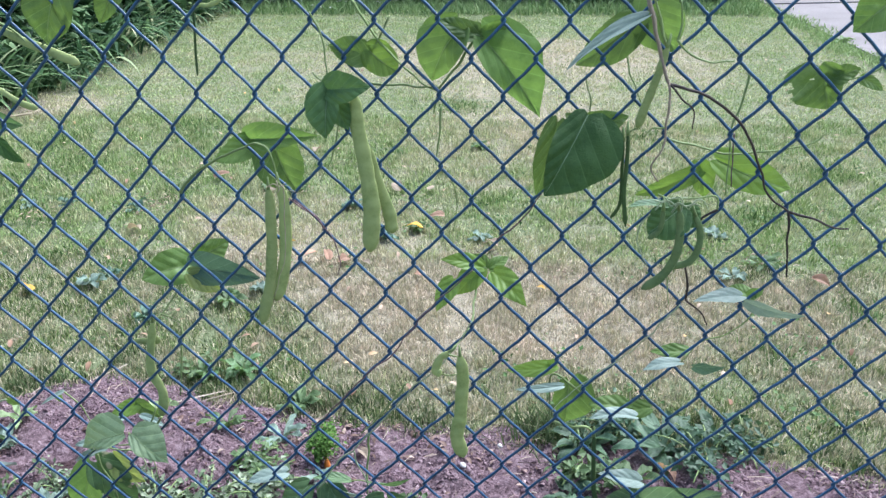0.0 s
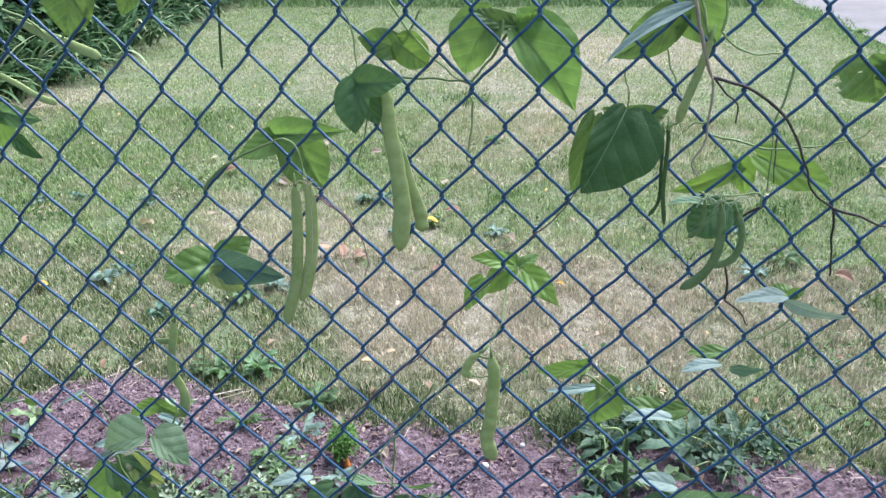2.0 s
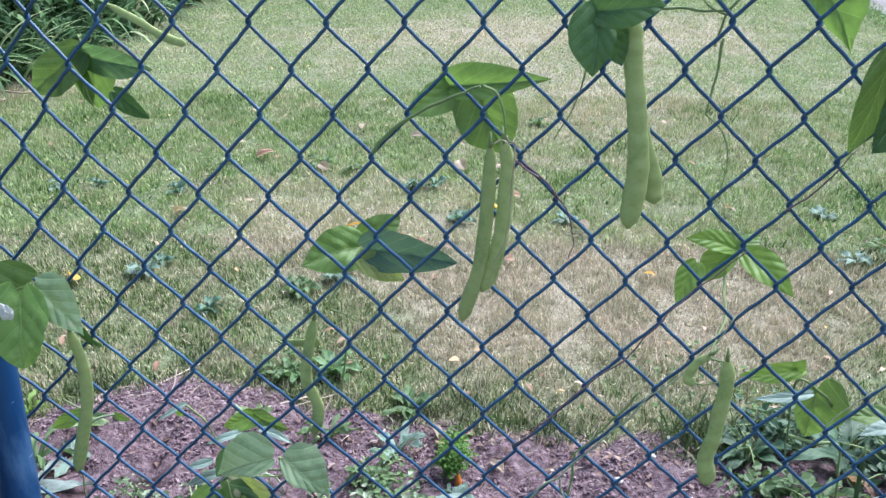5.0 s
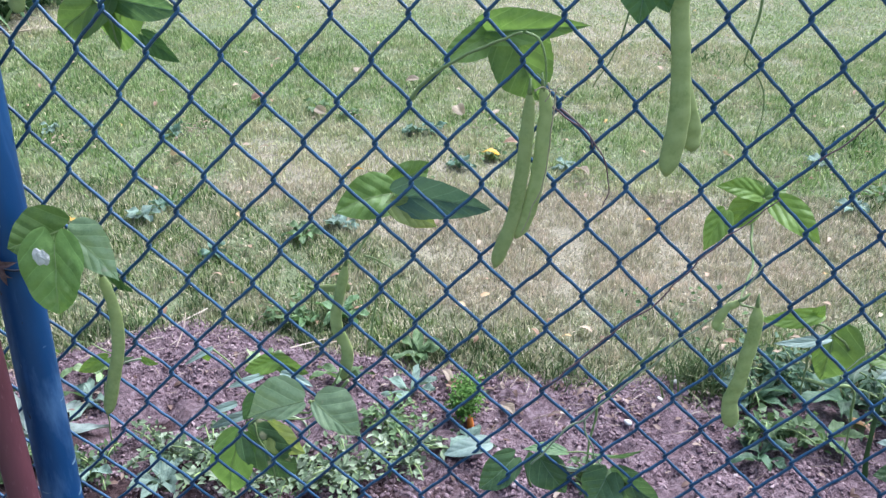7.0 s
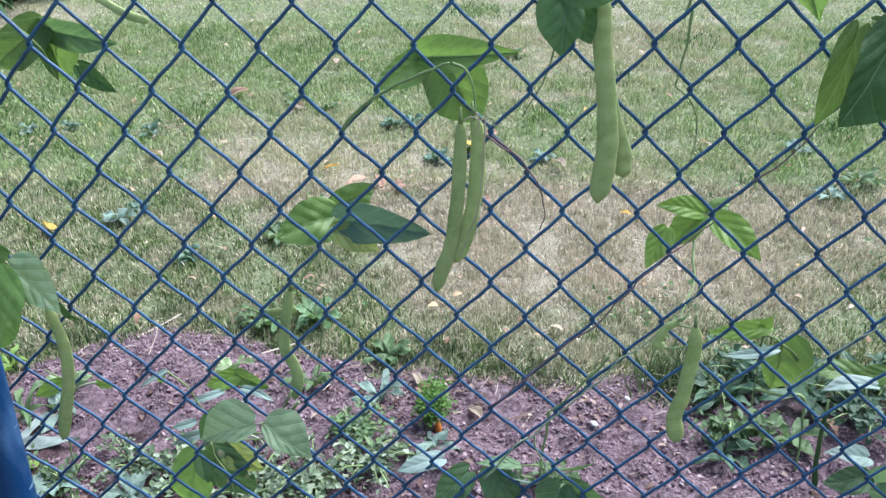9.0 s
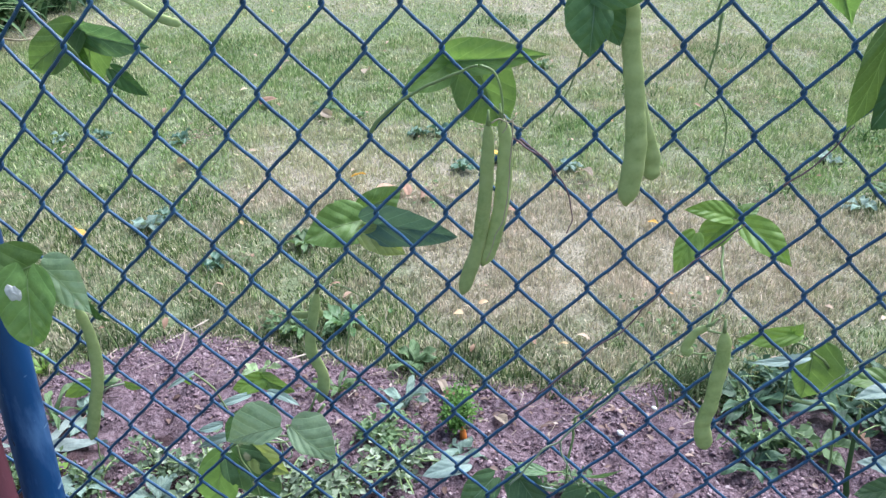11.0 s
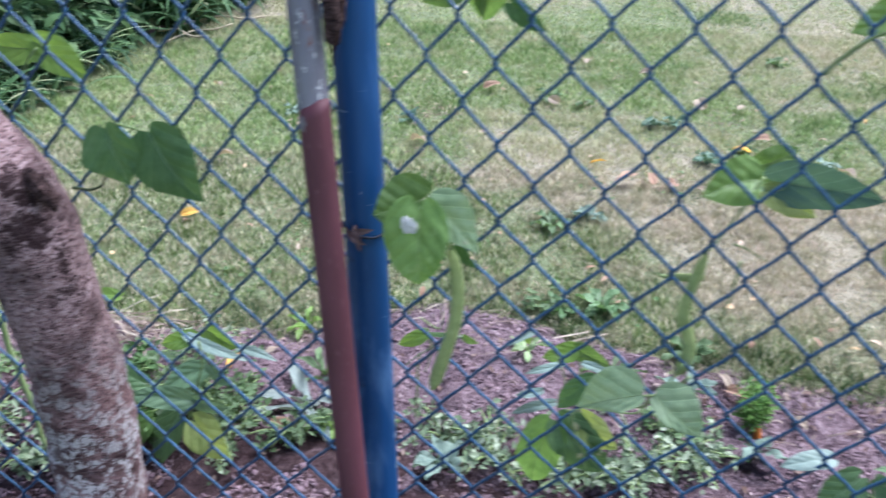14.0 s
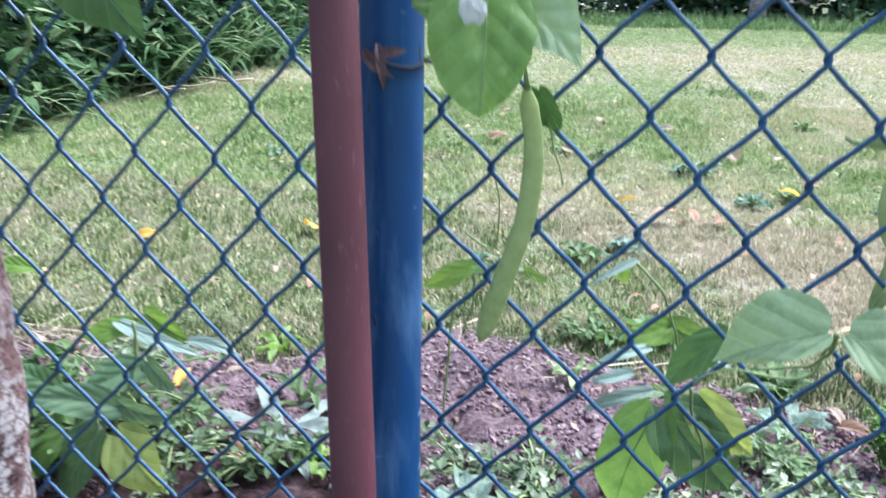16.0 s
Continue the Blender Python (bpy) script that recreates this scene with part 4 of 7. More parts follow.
bean_leaf(plant, (0.063, 0.970, 0.713), (0.110, 0.970, 0.725), 0.028, BACKLIT, roll=0, fold=25, droop=0.12)
bean_leaf(plant, (0.063, 0.965, 0.705), (0.045, 0.965, 0.729), 0.024, BACKLIT, roll=30, fold=18, droop=0.12)
bean_pod(plant, [(0.108, 0.950, 0.713), (0.109, 0.950, 0.684), (0.108, 0.950, 0.647), (0.112, 0.950, 0.611)], 0.0046, DARKPOD)
bean_pod(plant, [(0.104, 0.955, 0.706), (0.105, 0.955, 0.670), (0.105, 0.955, 0.636), (0.096, 0.955, 0.618)], 0.0038, DARKPOD)
bean_pod(plant, [(0.141, 0.955, 0.799), (0.134, 0.955, 0.772), (0.126, 0.955, 0.747), (0.117, 0.955, 0.716)], 0.0086, POD)
vine_stem(plant, [(0.139, 0.960, 0.799), (0.133, 0.960, 0.820), (0.126, 0.960, 0.842), (0.123, 0.960, 0.862)], 0.0016, STEM, "stem")
vine_stem(plant, [(0.117, 0.955, 0.716), (0.110, 0.955, 0.712), (0.107, 0.955, 0.706)], 0.0011, STEM, "stem")
vine_stem(plant, [(0.069, 0.980, 0.707), (0.071, 0.980, 0.731), (0.067, 0.980, 0.755), (0.066, 0.980, 0.766)], 0.0010, STEM, "stem")
vine_stem(plant, [(0.101, 0.980, 0.798), (0.109, 0.980, 0.766), (0.121, 0.980, 0.738)], 0.0010, STEM, "stem")
vine_stem(plant, [(0.149, 0.950, 0.805), (0.164, 0.950, 0.791), (0.183, 0.950, 0.784), (0.204, 0.950, 0.786)], 0.0013, STEM, "stem")
vine_stem(plant, [(0.150, 0.955, 0.804), (0.152, 0.955, 0.821), (0.149, 0.955, 0.842)], 0.0014, STEM, "stem")
vine_stem(plant, [(0.146, 0.950, 0.720), (0.132, 0.950, 0.718), (0.124, 0.950, 0.711)], 0.0011, STEM, "tendril")

plant = bean_vine((0.146, 0.955, 0.761), "dead blackened vine stem twisted through the mesh")
vine_stem(plant, [(0.116, 0.955, 0.873), (0.120, 0.955, 0.842), (0.129, 0.955, 0.811), (0.138, 0.955, 0.778), (0.146, 0.955, 0.760)], 0.0026, STRAWDARK, "dry_stem")
vine_stem(plant, [(0.146, 0.958, 0.761), (0.165, 0.958, 0.756), (0.189, 0.958, 0.746), (0.211, 0.958, 0.728), (0.230, 0.958, 0.704), (0.243, 0.958, 0.675), (0.253, 0.958, 0.648), (0.276, 0.958, 0.629)], 0.0018, BLACKVINE, "dry_stem")
vine_stem(plant, [(0.276, 0.958, 0.629), (0.302, 0.958, 0.621), (0.322, 0.958, 0.614), (0.338, 0.958, 0.613)], 0.0015, BLACKVINE, "dry_stem")
vine_stem(plant, [(0.278, 0.965, 0.626), (0.281, 0.965, 0.592), (0.285, 0.965, 0.552)], 0.0015, BLACKVINE, "dry_stem")
vine_stem(plant, [(0.145, 0.950, 0.763), (0.146, 0.950, 0.729), (0.142, 0.950, 0.696), (0.133, 0.950, 0.677), (0.142, 0.950, 0.662)], 0.0013, STRAWDARK, "dry_stem")
vine_stem(plant, [(0.146, 0.950, 0.763), (0.158, 0.950, 0.749), (0.171, 0.950, 0.735), (0.171, 0.950, 0.718)], 0.0011, BLACKVINE, "dry_stem")
vine_stem(plant, [(0.205, 0.955, 0.631), (0.191, 0.955, 0.622), (0.185, 0.955, 0.611)], 0.0015, BLACKVINE, "dry_stem")

plant = bean_vine((0.174, 0.940, 0.637), "bean vine with a dark drooping leaf and two curved pods")
bean_leaf(plant, (0.163, 0.950, 0.630), (0.134, 0.940, 0.608), 0.042, MID, roll=0, fold=14, droop=0.14, point=0.8, heart=0.25)
bean_leaf(plant, (0.169, 0.952, 0.629), (0.185, 0.945, 0.615), 0.026, MID, roll=0, fold=14, droop=0.14)
bean_leaf(plant, (0.152, 0.950, 0.635), (0.112, 0.945, 0.635), 0.013, SOFT, roll=50, fold=30, droop=0.12)
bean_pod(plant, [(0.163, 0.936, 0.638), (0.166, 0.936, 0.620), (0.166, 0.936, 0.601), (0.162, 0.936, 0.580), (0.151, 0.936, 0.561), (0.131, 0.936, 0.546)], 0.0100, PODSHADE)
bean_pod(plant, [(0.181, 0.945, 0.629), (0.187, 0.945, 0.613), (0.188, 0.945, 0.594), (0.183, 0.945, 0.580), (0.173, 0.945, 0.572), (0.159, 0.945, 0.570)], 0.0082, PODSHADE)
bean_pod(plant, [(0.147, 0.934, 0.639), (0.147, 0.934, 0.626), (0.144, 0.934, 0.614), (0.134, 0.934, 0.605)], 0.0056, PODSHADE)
vine_stem(plant, [(0.154, 0.930, 0.637), (0.160, 0.930, 0.646), (0.168, 0.930, 0.644), (0.177, 0.930, 0.646), (0.184, 0.930, 0.643)], 0.001, RUNNER, "dry_flower", label="dried pale flower remains")
vine_stem(plant, [(0.163, 0.930, 0.638), (0.165, 0.930, 0.647), (0.160, 0.930, 0.653), (0.154, 0.930, 0.651)], 0.0008, RUNNER, "dry_flower", label="dried pale flower remains")
vine_stem(plant, [(0.172, 0.930, 0.642), (0.179, 0.930, 0.651), (0.186, 0.930, 0.650), (0.192, 0.930, 0.641)], 0.0009, RUNNER, "dry_flower", label="dried pale flower remains")
vine_stem(plant, [(0.157, 0.930, 0.644), (0.151, 0.930, 0.649), (0.145, 0.930, 0.647), (0.137, 0.930, 0.649)], 0.0009, RUNNER, "dry_flower", label="dried pale flower remains")
vine_stem(plant, [(0.134, 0.940, 0.630), (0.126, 0.940, 0.618), (0.123, 0.940, 0.603), (0.129, 0.940, 0.585), (0.137, 0.940, 0.572)], 0.0009, RUNNER, "tendril")
vine_stem(plant, [(0.159, 0.950, 0.568), (0.160, 0.950, 0.548), (0.164, 0.950, 0.521)], 0.0009, STEM, "tendril")
vine_stem(plant, [(0.202, 0.940, 0.637), (0.199, 0.940, 0.650), (0.178, 0.940, 0.649), (0.156, 0.940, 0.648), (0.142, 0.940, 0.652)], 0.0011, STEM, "stem")
vine_stem(plant, [(0.142, 0.940, 0.652), (0.150, 0.940, 0.647), (0.163, 0.940, 0.635)], 0.0011, STEM, "stem")
vine_stem(plant, [(0.139, 0.932, 0.638), (0.145, 0.932, 0.647), (0.155, 0.932, 0.651), (0.169, 0.932, 0.652)], 0.0009, RUNNER, "dry_flower", label="dried pale flower remains")
vine_stem(plant, [(0.148, 0.930, 0.652), (0.153, 0.930, 0.644), (0.160, 0.930, 0.647), (0.173, 0.930, 0.640)], 0.0009, RUNNER, "dry_flower", label="dried pale flower remains")
bean_leaf(plant, (0.195, 1.020, 0.652), (0.126, 1.030, 0.617), 0.021, BRIGHT, roll=0, fold=20, droop=0.12)
bean_leaf(plant, (0.192, 1.020, 0.659), (0.201, 1.020, 0.620), 0.028, BRIGHT, roll=0, fold=18, droop=0.12)
bean_leaf(plant, (0.210, 1.020, 0.664), (0.297, 1.040, 0.625), 0.040, BRIGHT, roll=0, fold=14, droop=0.12)
vine_stem(plant, [(0.227, 0.990, 0.765), (0.225, 0.990, 0.742), (0.218, 0.990, 0.715), (0.216, 0.990, 0.687), (0.218, 0.990, 0.635)], 0.0014, STEM, "stem")
vine_stem(plant, [(0.151, 0.985, 0.697), (0.180, 0.985, 0.690), (0.215, 0.985, 0.682), (0.265, 0.985, 0.687), (0.298, 0.985, 0.696), (0.308, 0.985, 0.705)], 0.0013, STEM, "stem")
vine_stem(plant, [(0.219, 0.985, 0.704), (0.219, 0.985, 0.683), (0.221, 0.985, 0.646)], 0.0010, DRYVINE, "stem")

plant = bean_vine((0.306, 0.990, 0.757), "bean leaves with insect holes behind the fence")
bean_leaf(plant, (0.293, 0.990, 0.772), (0.305, 0.985, 0.730), 0.060, BACKLIT, roll=0, fold=14, droop=0.12, bite=((0.9, 0.35, 0.16), (0.95, 0.5, 0.1), (0.3, 0.3, 0.07)), lop=0.35, heart=0.1)
bean_leaf(plant, (0.304, 0.985, 0.759), (0.330, 0.980, 0.773), 0.021, BACKLIT, roll=-8, fold=18, droop=0.12, bite=((0.9, 0.6, 0.14),))
bean_leaf(plant, (0.333, 0.985, 0.762), (0.354, 0.980, 0.751), 0.013, BACKLIT, roll=0, fold=18, droop=0.12)
vine_stem(plant, [(0.360, 0.985, 0.778), (0.336, 0.985, 0.764), (0.311, 0.985, 0.755), (0.309, 0.985, 0.732)], 0.0011, STEM, "stem")
bean_leaf(plant, (0.347, 0.955, 0.849), (0.307, 0.950, 0.813), 0.047, LIGHT, roll=0, fold=18, droop=0.12)
vine_stem(plant, [(0.347, 0.955, 0.849), (0.363, 0.955, 0.871)], 0.0013, STEM, "stem")

plant = bean_vine((-0.382, 0.970, 0.539), "small bean shoot with dusky and bright leaflets")
bean_leaf(plant, (-0.409, 1.023, 0.513), (-0.457, 0.985, 0.509), 0.046, BACKLIT, roll=0, fold=16, droop=0.12)
bean_leaf(plant, (-0.396, 1.005, 0.520), (-0.306, 0.985, 0.518), 0.044, DUSKY, roll=20, fold=20, droop=0.12, label="dusky half of a folded leaf with a yellow patch")
bean_leaf(plant, (-0.410, 1.050, 0.514), (-0.372, 1.065, 0.531), 0.034, BACKLIT, roll=15, fold=18, droop=0.12)
# Same folded leaf's lower half; light through it is in the yellow-green
bean_leaf(plant, (-0.401, 1.000, 0.512), (-0.358, 0.990, 0.495), 0.026, YELLOWGREEN, roll=-5, fold=18, droop=0.12)
vine_stem(plant, [(-0.403, 1.020, 0.518), (-0.413, 1.009, 0.504), (-0.428, 0.998, 0.478), (-0.440, 0.987, 0.462), (-0.444, 0.976, 0.460)], 0.0014, STEM, "stem")
vine_stem(plant, [(-0.426, 0.960, 0.477), (-0.413, 0.960, 0.473), (-0.397, 0.960, 0.462)], 0.0010, STEM, "tendril")
vine_stem(plant, [(-0.415, 0.985, 0.446), (-0.423, 0.985, 0.396), (-0.432, 0.985, 0.345)], 0.0014, STEM, "stem")
bean_pod(plant, [(-0.447, 0.976, 0.458), (-0.456, 0.977, 0.420), (-0.461, 0.978, 0.382), (-0.452, 0.979, 0.352), (-0.460, 0.980, 0.314)], 0.0125, POD)
bean_pod(plant, [(-0.482, 0.985, 0.423), (-0.468, 0.985, 0.423), (-0.455, 0.985, 0.425), (-0.446, 0.985, 0.428)], 0.0092, POD)
vine_stem(plant, [(-0.449, 0.960, 0.328), (-0.465, 0.960, 0.308), (-0.494, 0.960, 0.296)], 0.0018, STEM, "stem")
vine_stem(plant, [(-0.457, 0.965, 0.339), (-0.472, 0.965, 0.307), (-0.484, 0.965, 0.294), (-0.498, 0.965, 0.270), (-0.545, 0.965, 0.270), (-0.565, 0.965, 0.258)], 0.0013, STEM, "stem")
vine_stem(plant, [(-0.566, 0.985, 0.242), (-0.562, 0.985, 0.224), (-0.552, 0.985, 0.196), (-0.547, 0.985, 0.150)], 0.0014, STEM, "stem")

bean_leaf(plant, (-0.4915, 0.938, 0.316), (-0.556, 0.944, 0.285), 0.046, SILVERY, roll=10, fold=12, droop=0.12, label="silvery green leaf with a pale nibbled edge", bite=((-0.95, 0.55, 0.12), (-0.95, 0.75, 0.1)), lop=0.42, point=1.3, heart=0.07)
bean_leaf(plant, (-0.4805, 0.937, 0.317), (-0.432, 0.926, 0.283), 0.044, SILVERY, roll=-12, fold=12, droop=0.12, label="silvery green leaf with small insect holes", bite=((0.95, 0.6, 0.14),), lop=-0.42, point=1.25, heart=0.05)
bean_leaf(plant, (-0.589, 1.005, 0.207), (-0.611, 1.002, 0.123), 0.052, LIGHT, roll=0, fold=12, droop=0.12, point=0.78)
bean_leaf(plant, (-0.580, 1.005, 0.212), (-0.530, 1.000, 0.155), 0.054, SPOTTED, roll=0, fold=12, droop=0.12, point=0.8, bite=((-0.9, 0.7, 0.12), (0.95, 0.45, 0.1)), label="bean leaf mottled with pale brown scorch")
bean_leaf(plant, (-0.556, 1.010, 0.222), (-0.516, 1.006, 0.184), 0.036, YELLOWGREEN, roll=5, fold=14, droop=0.12, label="bean leaf yellowing to its scorched tip")
bean_leaf(plant, (-0.545, 1.000, 0.280), (-0.583, 1.000, 0.235), 0.026, MID, roll=10, fold=20, droop=0.12)
bean_leaf(plant, (-0.592, 1.050, 0.202), (-0.645, 1.050, 0.176), 0.013, PALE, roll=25, fold=22, droop=0.12)
bean_leaf(plant, (-0.608, 1.050, 0.216), (-0.640, 1.050, 0.204), 0.011, PALE, roll=25, fold=22, droop=0.12)
bean_leaf(plant, (-0.580, 1.135, 0.222), (-0.622, 1.130, 0.206), 0.026, BRIGHT, roll=15, fold=18, droop=0.12)
bean_leaf(plant, (-0.580, 1.135, 0.222), (-0.538, 1.130, 0.206), 0.026, BACKLIT, roll=15, fold=18, droop=0.12)
bean_leaf(plant, (-0.596, 1.120, 0.206), (-0.640, 1.110, 0.192), 0.011, PALE, roll=25, fold=20, droop=0.12)
bean_leaf(plant, (-0.570, 1.120, 0.212), (-0.528, 1.110, 0.200), 0.011, PALE, roll=-25, fold=20, droop=0.12)
vine_stem(plant, [(-0.536, 1.000, 0.235), (-0.526, 1.000, 0.242), (-0.514, 1.000, 0.238), (-0.508, 1.000, 0.222), (-0.515, 1.000, 0.210)], 0.0015, RUNNER, "tendril")
vine_stem(plant, [(-0.486, 0.940, 0.316), (-0.487, 0.950, 0.296), (-0.500, 0.965, 0.278), (-0.525, 0.975, 0.268)], 0.0015, STEM, "stem")
vine_stem(plant, [(-0.580, 1.135, 0.222), (-0.575, 1.135, 0.180), (-0.570, 1.135, 0.090)], 0.0013, STEM, "stem")

plant = bean_vine((-0.050, 0.970, 0.544), "bean shoot with a star of bright leaflets above a pod")
bean_leaf(plant, (-0.047, 1.035, 0.518), (-0.095, 1.015, 0.536), 0.021, BRIGHT, roll=12, fold=20, droop=0.12)
bean_leaf(plant, (-0.080, 1.025, 0.506), (-0.100, 1.005, 0.471), 0.026, BRIGHT, roll=0, fold=16, droop=0.12, heart=0.1, point=1.2)
bean_leaf(plant, (-0.048, 1.035, 0.514), (-0.077, 1.025, 0.485), 0.029, BRIGHT, roll=0, fold=14, droop=0.12)
bean_leaf(plant, (-0.033, 1.035, 0.512), (0.009, 1.005, 0.482), 0.031, BRIGHT, roll=-6, fold=20, droop=0.2, heart=0.1, point=1.2)
bean_leaf(plant, (-0.041, 1.045, 0.512), (-0.061, 1.055, 0.526), 0.017, BACKLIT, roll=20, fold=18, droop=0.12)
bean_leaf(plant, (-0.038, 1.045, 0.513), (-0.016, 1.055, 0.524), 0.017, BACKLIT, roll=-20, fold=18, droop=0.12)
vine_stem(plant, [(-0.054, 1.040, 0.509), (-0.054, 1.014, 0.485), (-0.057, 0.987, 0.467), (-0.068, 0.961, 0.457), (-0.076, 0.935, 0.455)], 0.0015, STEM, "stem")
vine_stem(plant, [(-0.076, 0.932, 0.456), (-0.063, 0.932, 0.454)], 0.0013, STEM, "stem")
bean_pod(plant, [(-0.063, 0.929, 0.459), (-0.061, 0.932, 0.419), (-0.064, 0.934, 0.378), (-0.069, 0.936, 0.345), (-0.061, 0.939, 0.310)], 0.0165, POD)
bean_pod(plant, [(-0.075, 0.940, 0.456), (-0.086, 0.940, 0.447), (-0.093, 0.940, 0.430), (-0.086, 0.940, 0.425)], 0.0096, POD)
vine_stem(plant, [(-0.089, 0.945, 0.422), (-0.075, 0.945, 0.420), (-0.057, 0.945, 0.427)], 0.0010, STEM, "tendril")

plant = bean_vine((0.043, 0.990, 0.399), "low bean leaves on a thin stem behind the fence")
bean_leaf(plant, (0.045, 1.055, 0.373), (-0.018, 1.055, 0.363), 0.021, BRIGHT, roll=12, fold=20, droop=0.12)
bean_leaf(plant, (0.036, 1.055, 0.371), (0.047, 1.055, 0.385), 0.013, BRIGHT, roll=0, fold=18, droop=0.12)
bean_leaf(plant, (0.055, 1.045, 0.350), (-0.006, 1.035, 0.347), 0.012, PALE, roll=25, fold=22, droop=0.12)
bean_leaf(plant, (0.063, 1.055, 0.350), (0.060, 1.055, 0.288), 0.053, BACKLIT, roll=0, fold=12, droop=0.12, lop=-0.3)
vine_stem(plant, [(0.080, 1.050, 0.334), (0.050, 1.050, 0.362), (0.039, 1.050, 0.355), (0.039, 1.050, 0.314), (0.041, 1.050, 0.265)], 0.0016, STEM, "stem")
vine_stem(plant, [(0.040, 1.045, 0.295), (0.067, 1.045, 0.288), (0.091, 1.045, 0.285), (0.098, 1.045, 0.250), (0.103, 1.045, 0.176)], 0.0022, STEM, "stem")
bean_leaf(plant, (0.143, 1.000, 0.339), (0.087, 0.990, 0.339), 0.020, PALE, roll=55, fold=30, droop=0.12)
bean_leaf(plant, (0.135, 1.020, 0.336), (0.087, 1.030, 0.334), 0.028, BACKLIT, roll=40, fold=18, droop=0.12)
bean_leaf(plant, (0.162, 1.020, 0.340), (0.128, 1.030, 0.326), 0.024, BACKLIT, roll=40, fold=18, droop=0.12)
bean_leaf(plant, (0.155, 1.000, 0.242), (0.100, 0.980, 0.266), 0.024, PALE, roll=50, fold=28, droop=0.12)
bean_leaf(plant, (0.169, 0.990, 0.216), (0.250, 0.965, 0.261), 0.061, SOFT, roll=12, fold=18, droop=0.12)
bean_leaf(plant, (0.154, 0.990, 0.225), (0.106, 0.980, 0.221), 0.030, GREEN, roll=30, fold=18, droop=0.12)
bean_pod(plant, [(0.094, 0.985, 0.320), (0.095, 0.985, 0.286), (0.097, 0.985, 0.243), (0.102, 0.985, 0.207)], 0.0062, DARKPOD)

plant = bean_vine((0.243, 0.960, 0.526), "bean leaves showing grey-green undersides on a climbing stem")
bean_leaf(plant, (0.239, 0.955, 0.532), (0.185, 0.930, 0.536), 0.020, PALE, roll=50, fold=24, droop=0.12)
bean_leaf(plant, (0.245, 0.955, 0.526), (0.305, 0.940, 0.519), 0.020, PALE, roll=50, fold=24, droop=0.12)
bean_leaf(plant, (0.255, 0.975, 0.519), (0.232, 0.985, 0.529), 0.020, BACKLIT, roll=30, fold=18, droop=0.12)
bean_leaf(plant, (0.251, 0.975, 0.524), (0.269, 0.985, 0.527), 0.017, BACKLIT, roll=30, fold=18, droop=0.12)
bean_leaf(plant, (0.182, 0.957, 0.445), (0.140, 0.935, 0.446), 0.017, PALE, roll=50, fold=24, droop=0.12)
bean_leaf(plant, (0.192, 0.975, 0.449), (0.151, 0.980, 0.444), 0.018, BACKLIT, roll=40, fold=18, droop=0.12)
bean_leaf(plant, (0.200, 0.965, 0.436), (0.232, 0.955, 0.443), 0.017, DUSKY, roll=40, fold=18, droop=0.12)
vine_stem(plant, [(0.242, 0.965, 0.527), (0.255, 0.965, 0.506), (0.233, 0.965, 0.481), (0.204, 0.965, 0.468), (0.185, 0.965, 0.442)], 0.0011, STEM, "stem")
vine_stem(plant, [(0.178, 0.960, 0.516), (0.163, 0.960, 0.500), (0.147, 0.960, 0.478), (0.124, 0.960, 0.452), (0.094, 0.960, 0.425), (0.060, 0.960, 0.392), (0.041, 0.960, 0.368)], 0.0010, RUNNER, "runner")
vine_stem(plant, [(0.183, 0.957, 0.525), (0.181, 0.957, 0.552), (0.178, 0.957, 0.569)], 0.0015, BLACKVINE, "stem")
vine_stem(plant, [(0.183, 0.960, 0.523), (0.200, 0.960, 0.507), (0.208, 0.960, 0.493)], 0.0012, BLACKVINE, "stem")

plant = bean_vine((-0.147, 0.962, 0.362), "twining bean runner wound along the fence wire")
vine_stem(plant, [(-0.257, 0.962, 0.224), (-0.223, 0.962, 0.276), (-0.204, 0.962, 0.293), (-0.171, 0.962, 0.333), (-0.144, 0.962, 0.363), (-0.113, 0.962, 0.402), (-0.093, 0.962, 0.421), (-0.076, 0.962, 0.445), (-0.052, 0.962, 0.482)], 0.0012, RUNNER, "runner")
vine_stem(plant, [(-0.204, 0.965, 0.291), (-0.196, 0.965, 0.258), (-0.183, 0.965, 0.228)], 0.0011, RUNNER, "runner")
vine_stem(plant, [(-0.252, 0.961, 0.326), (-0.216, 0.961, 0.364), (-0.186, 0.961, 0.399), (-0.146, 0.961, 0.438), (-0.113, 0.961, 0.485), (-0.074, 0.961, 0.526), (-0.051, 0.961, 0.550)], 0.0010, DRYVINE, "runner", label="purple-brown twining runner")
vine_stem(plant, [(-0.024, 0.961, 0.587), (-0.002, 0.961, 0.608), (0.015, 0.961, 0.628), (0.023, 0.961, 0.641)], 0.0009, DRYVINE, "runner")
vine_stem(plant, [(-0.261, 0.963, 0.633), (-0.243, 0.963, 0.620), (-0.225, 0.963, 0.607), (-0.217, 0.963, 0.593)], 0.0010, DRYVINE, "runner")

plant = bean_vine((-0.679, 1.050, 0.692), "bean leaflets and a slim pod hanging behind the fence")
bean_leaf(plant, (-0.677, 1.050, 0.699), (-0.732, 1.050, 0.660), 0.045, BACKLIT, roll=0, fold=14, droop=0.12)
bean_leaf(plant, (-0.675, 1.055, 0.695), (-0.595, 1.030, 0.688), 0.033, GREEN, roll=30, fold=24, droop=0.12)
bean_leaf(plant, (-0.660, 1.050, 0.697), (-0.675, 1.065, 0.640), 0.050, BACKLIT, roll=0, fold=12, droop=0.12)
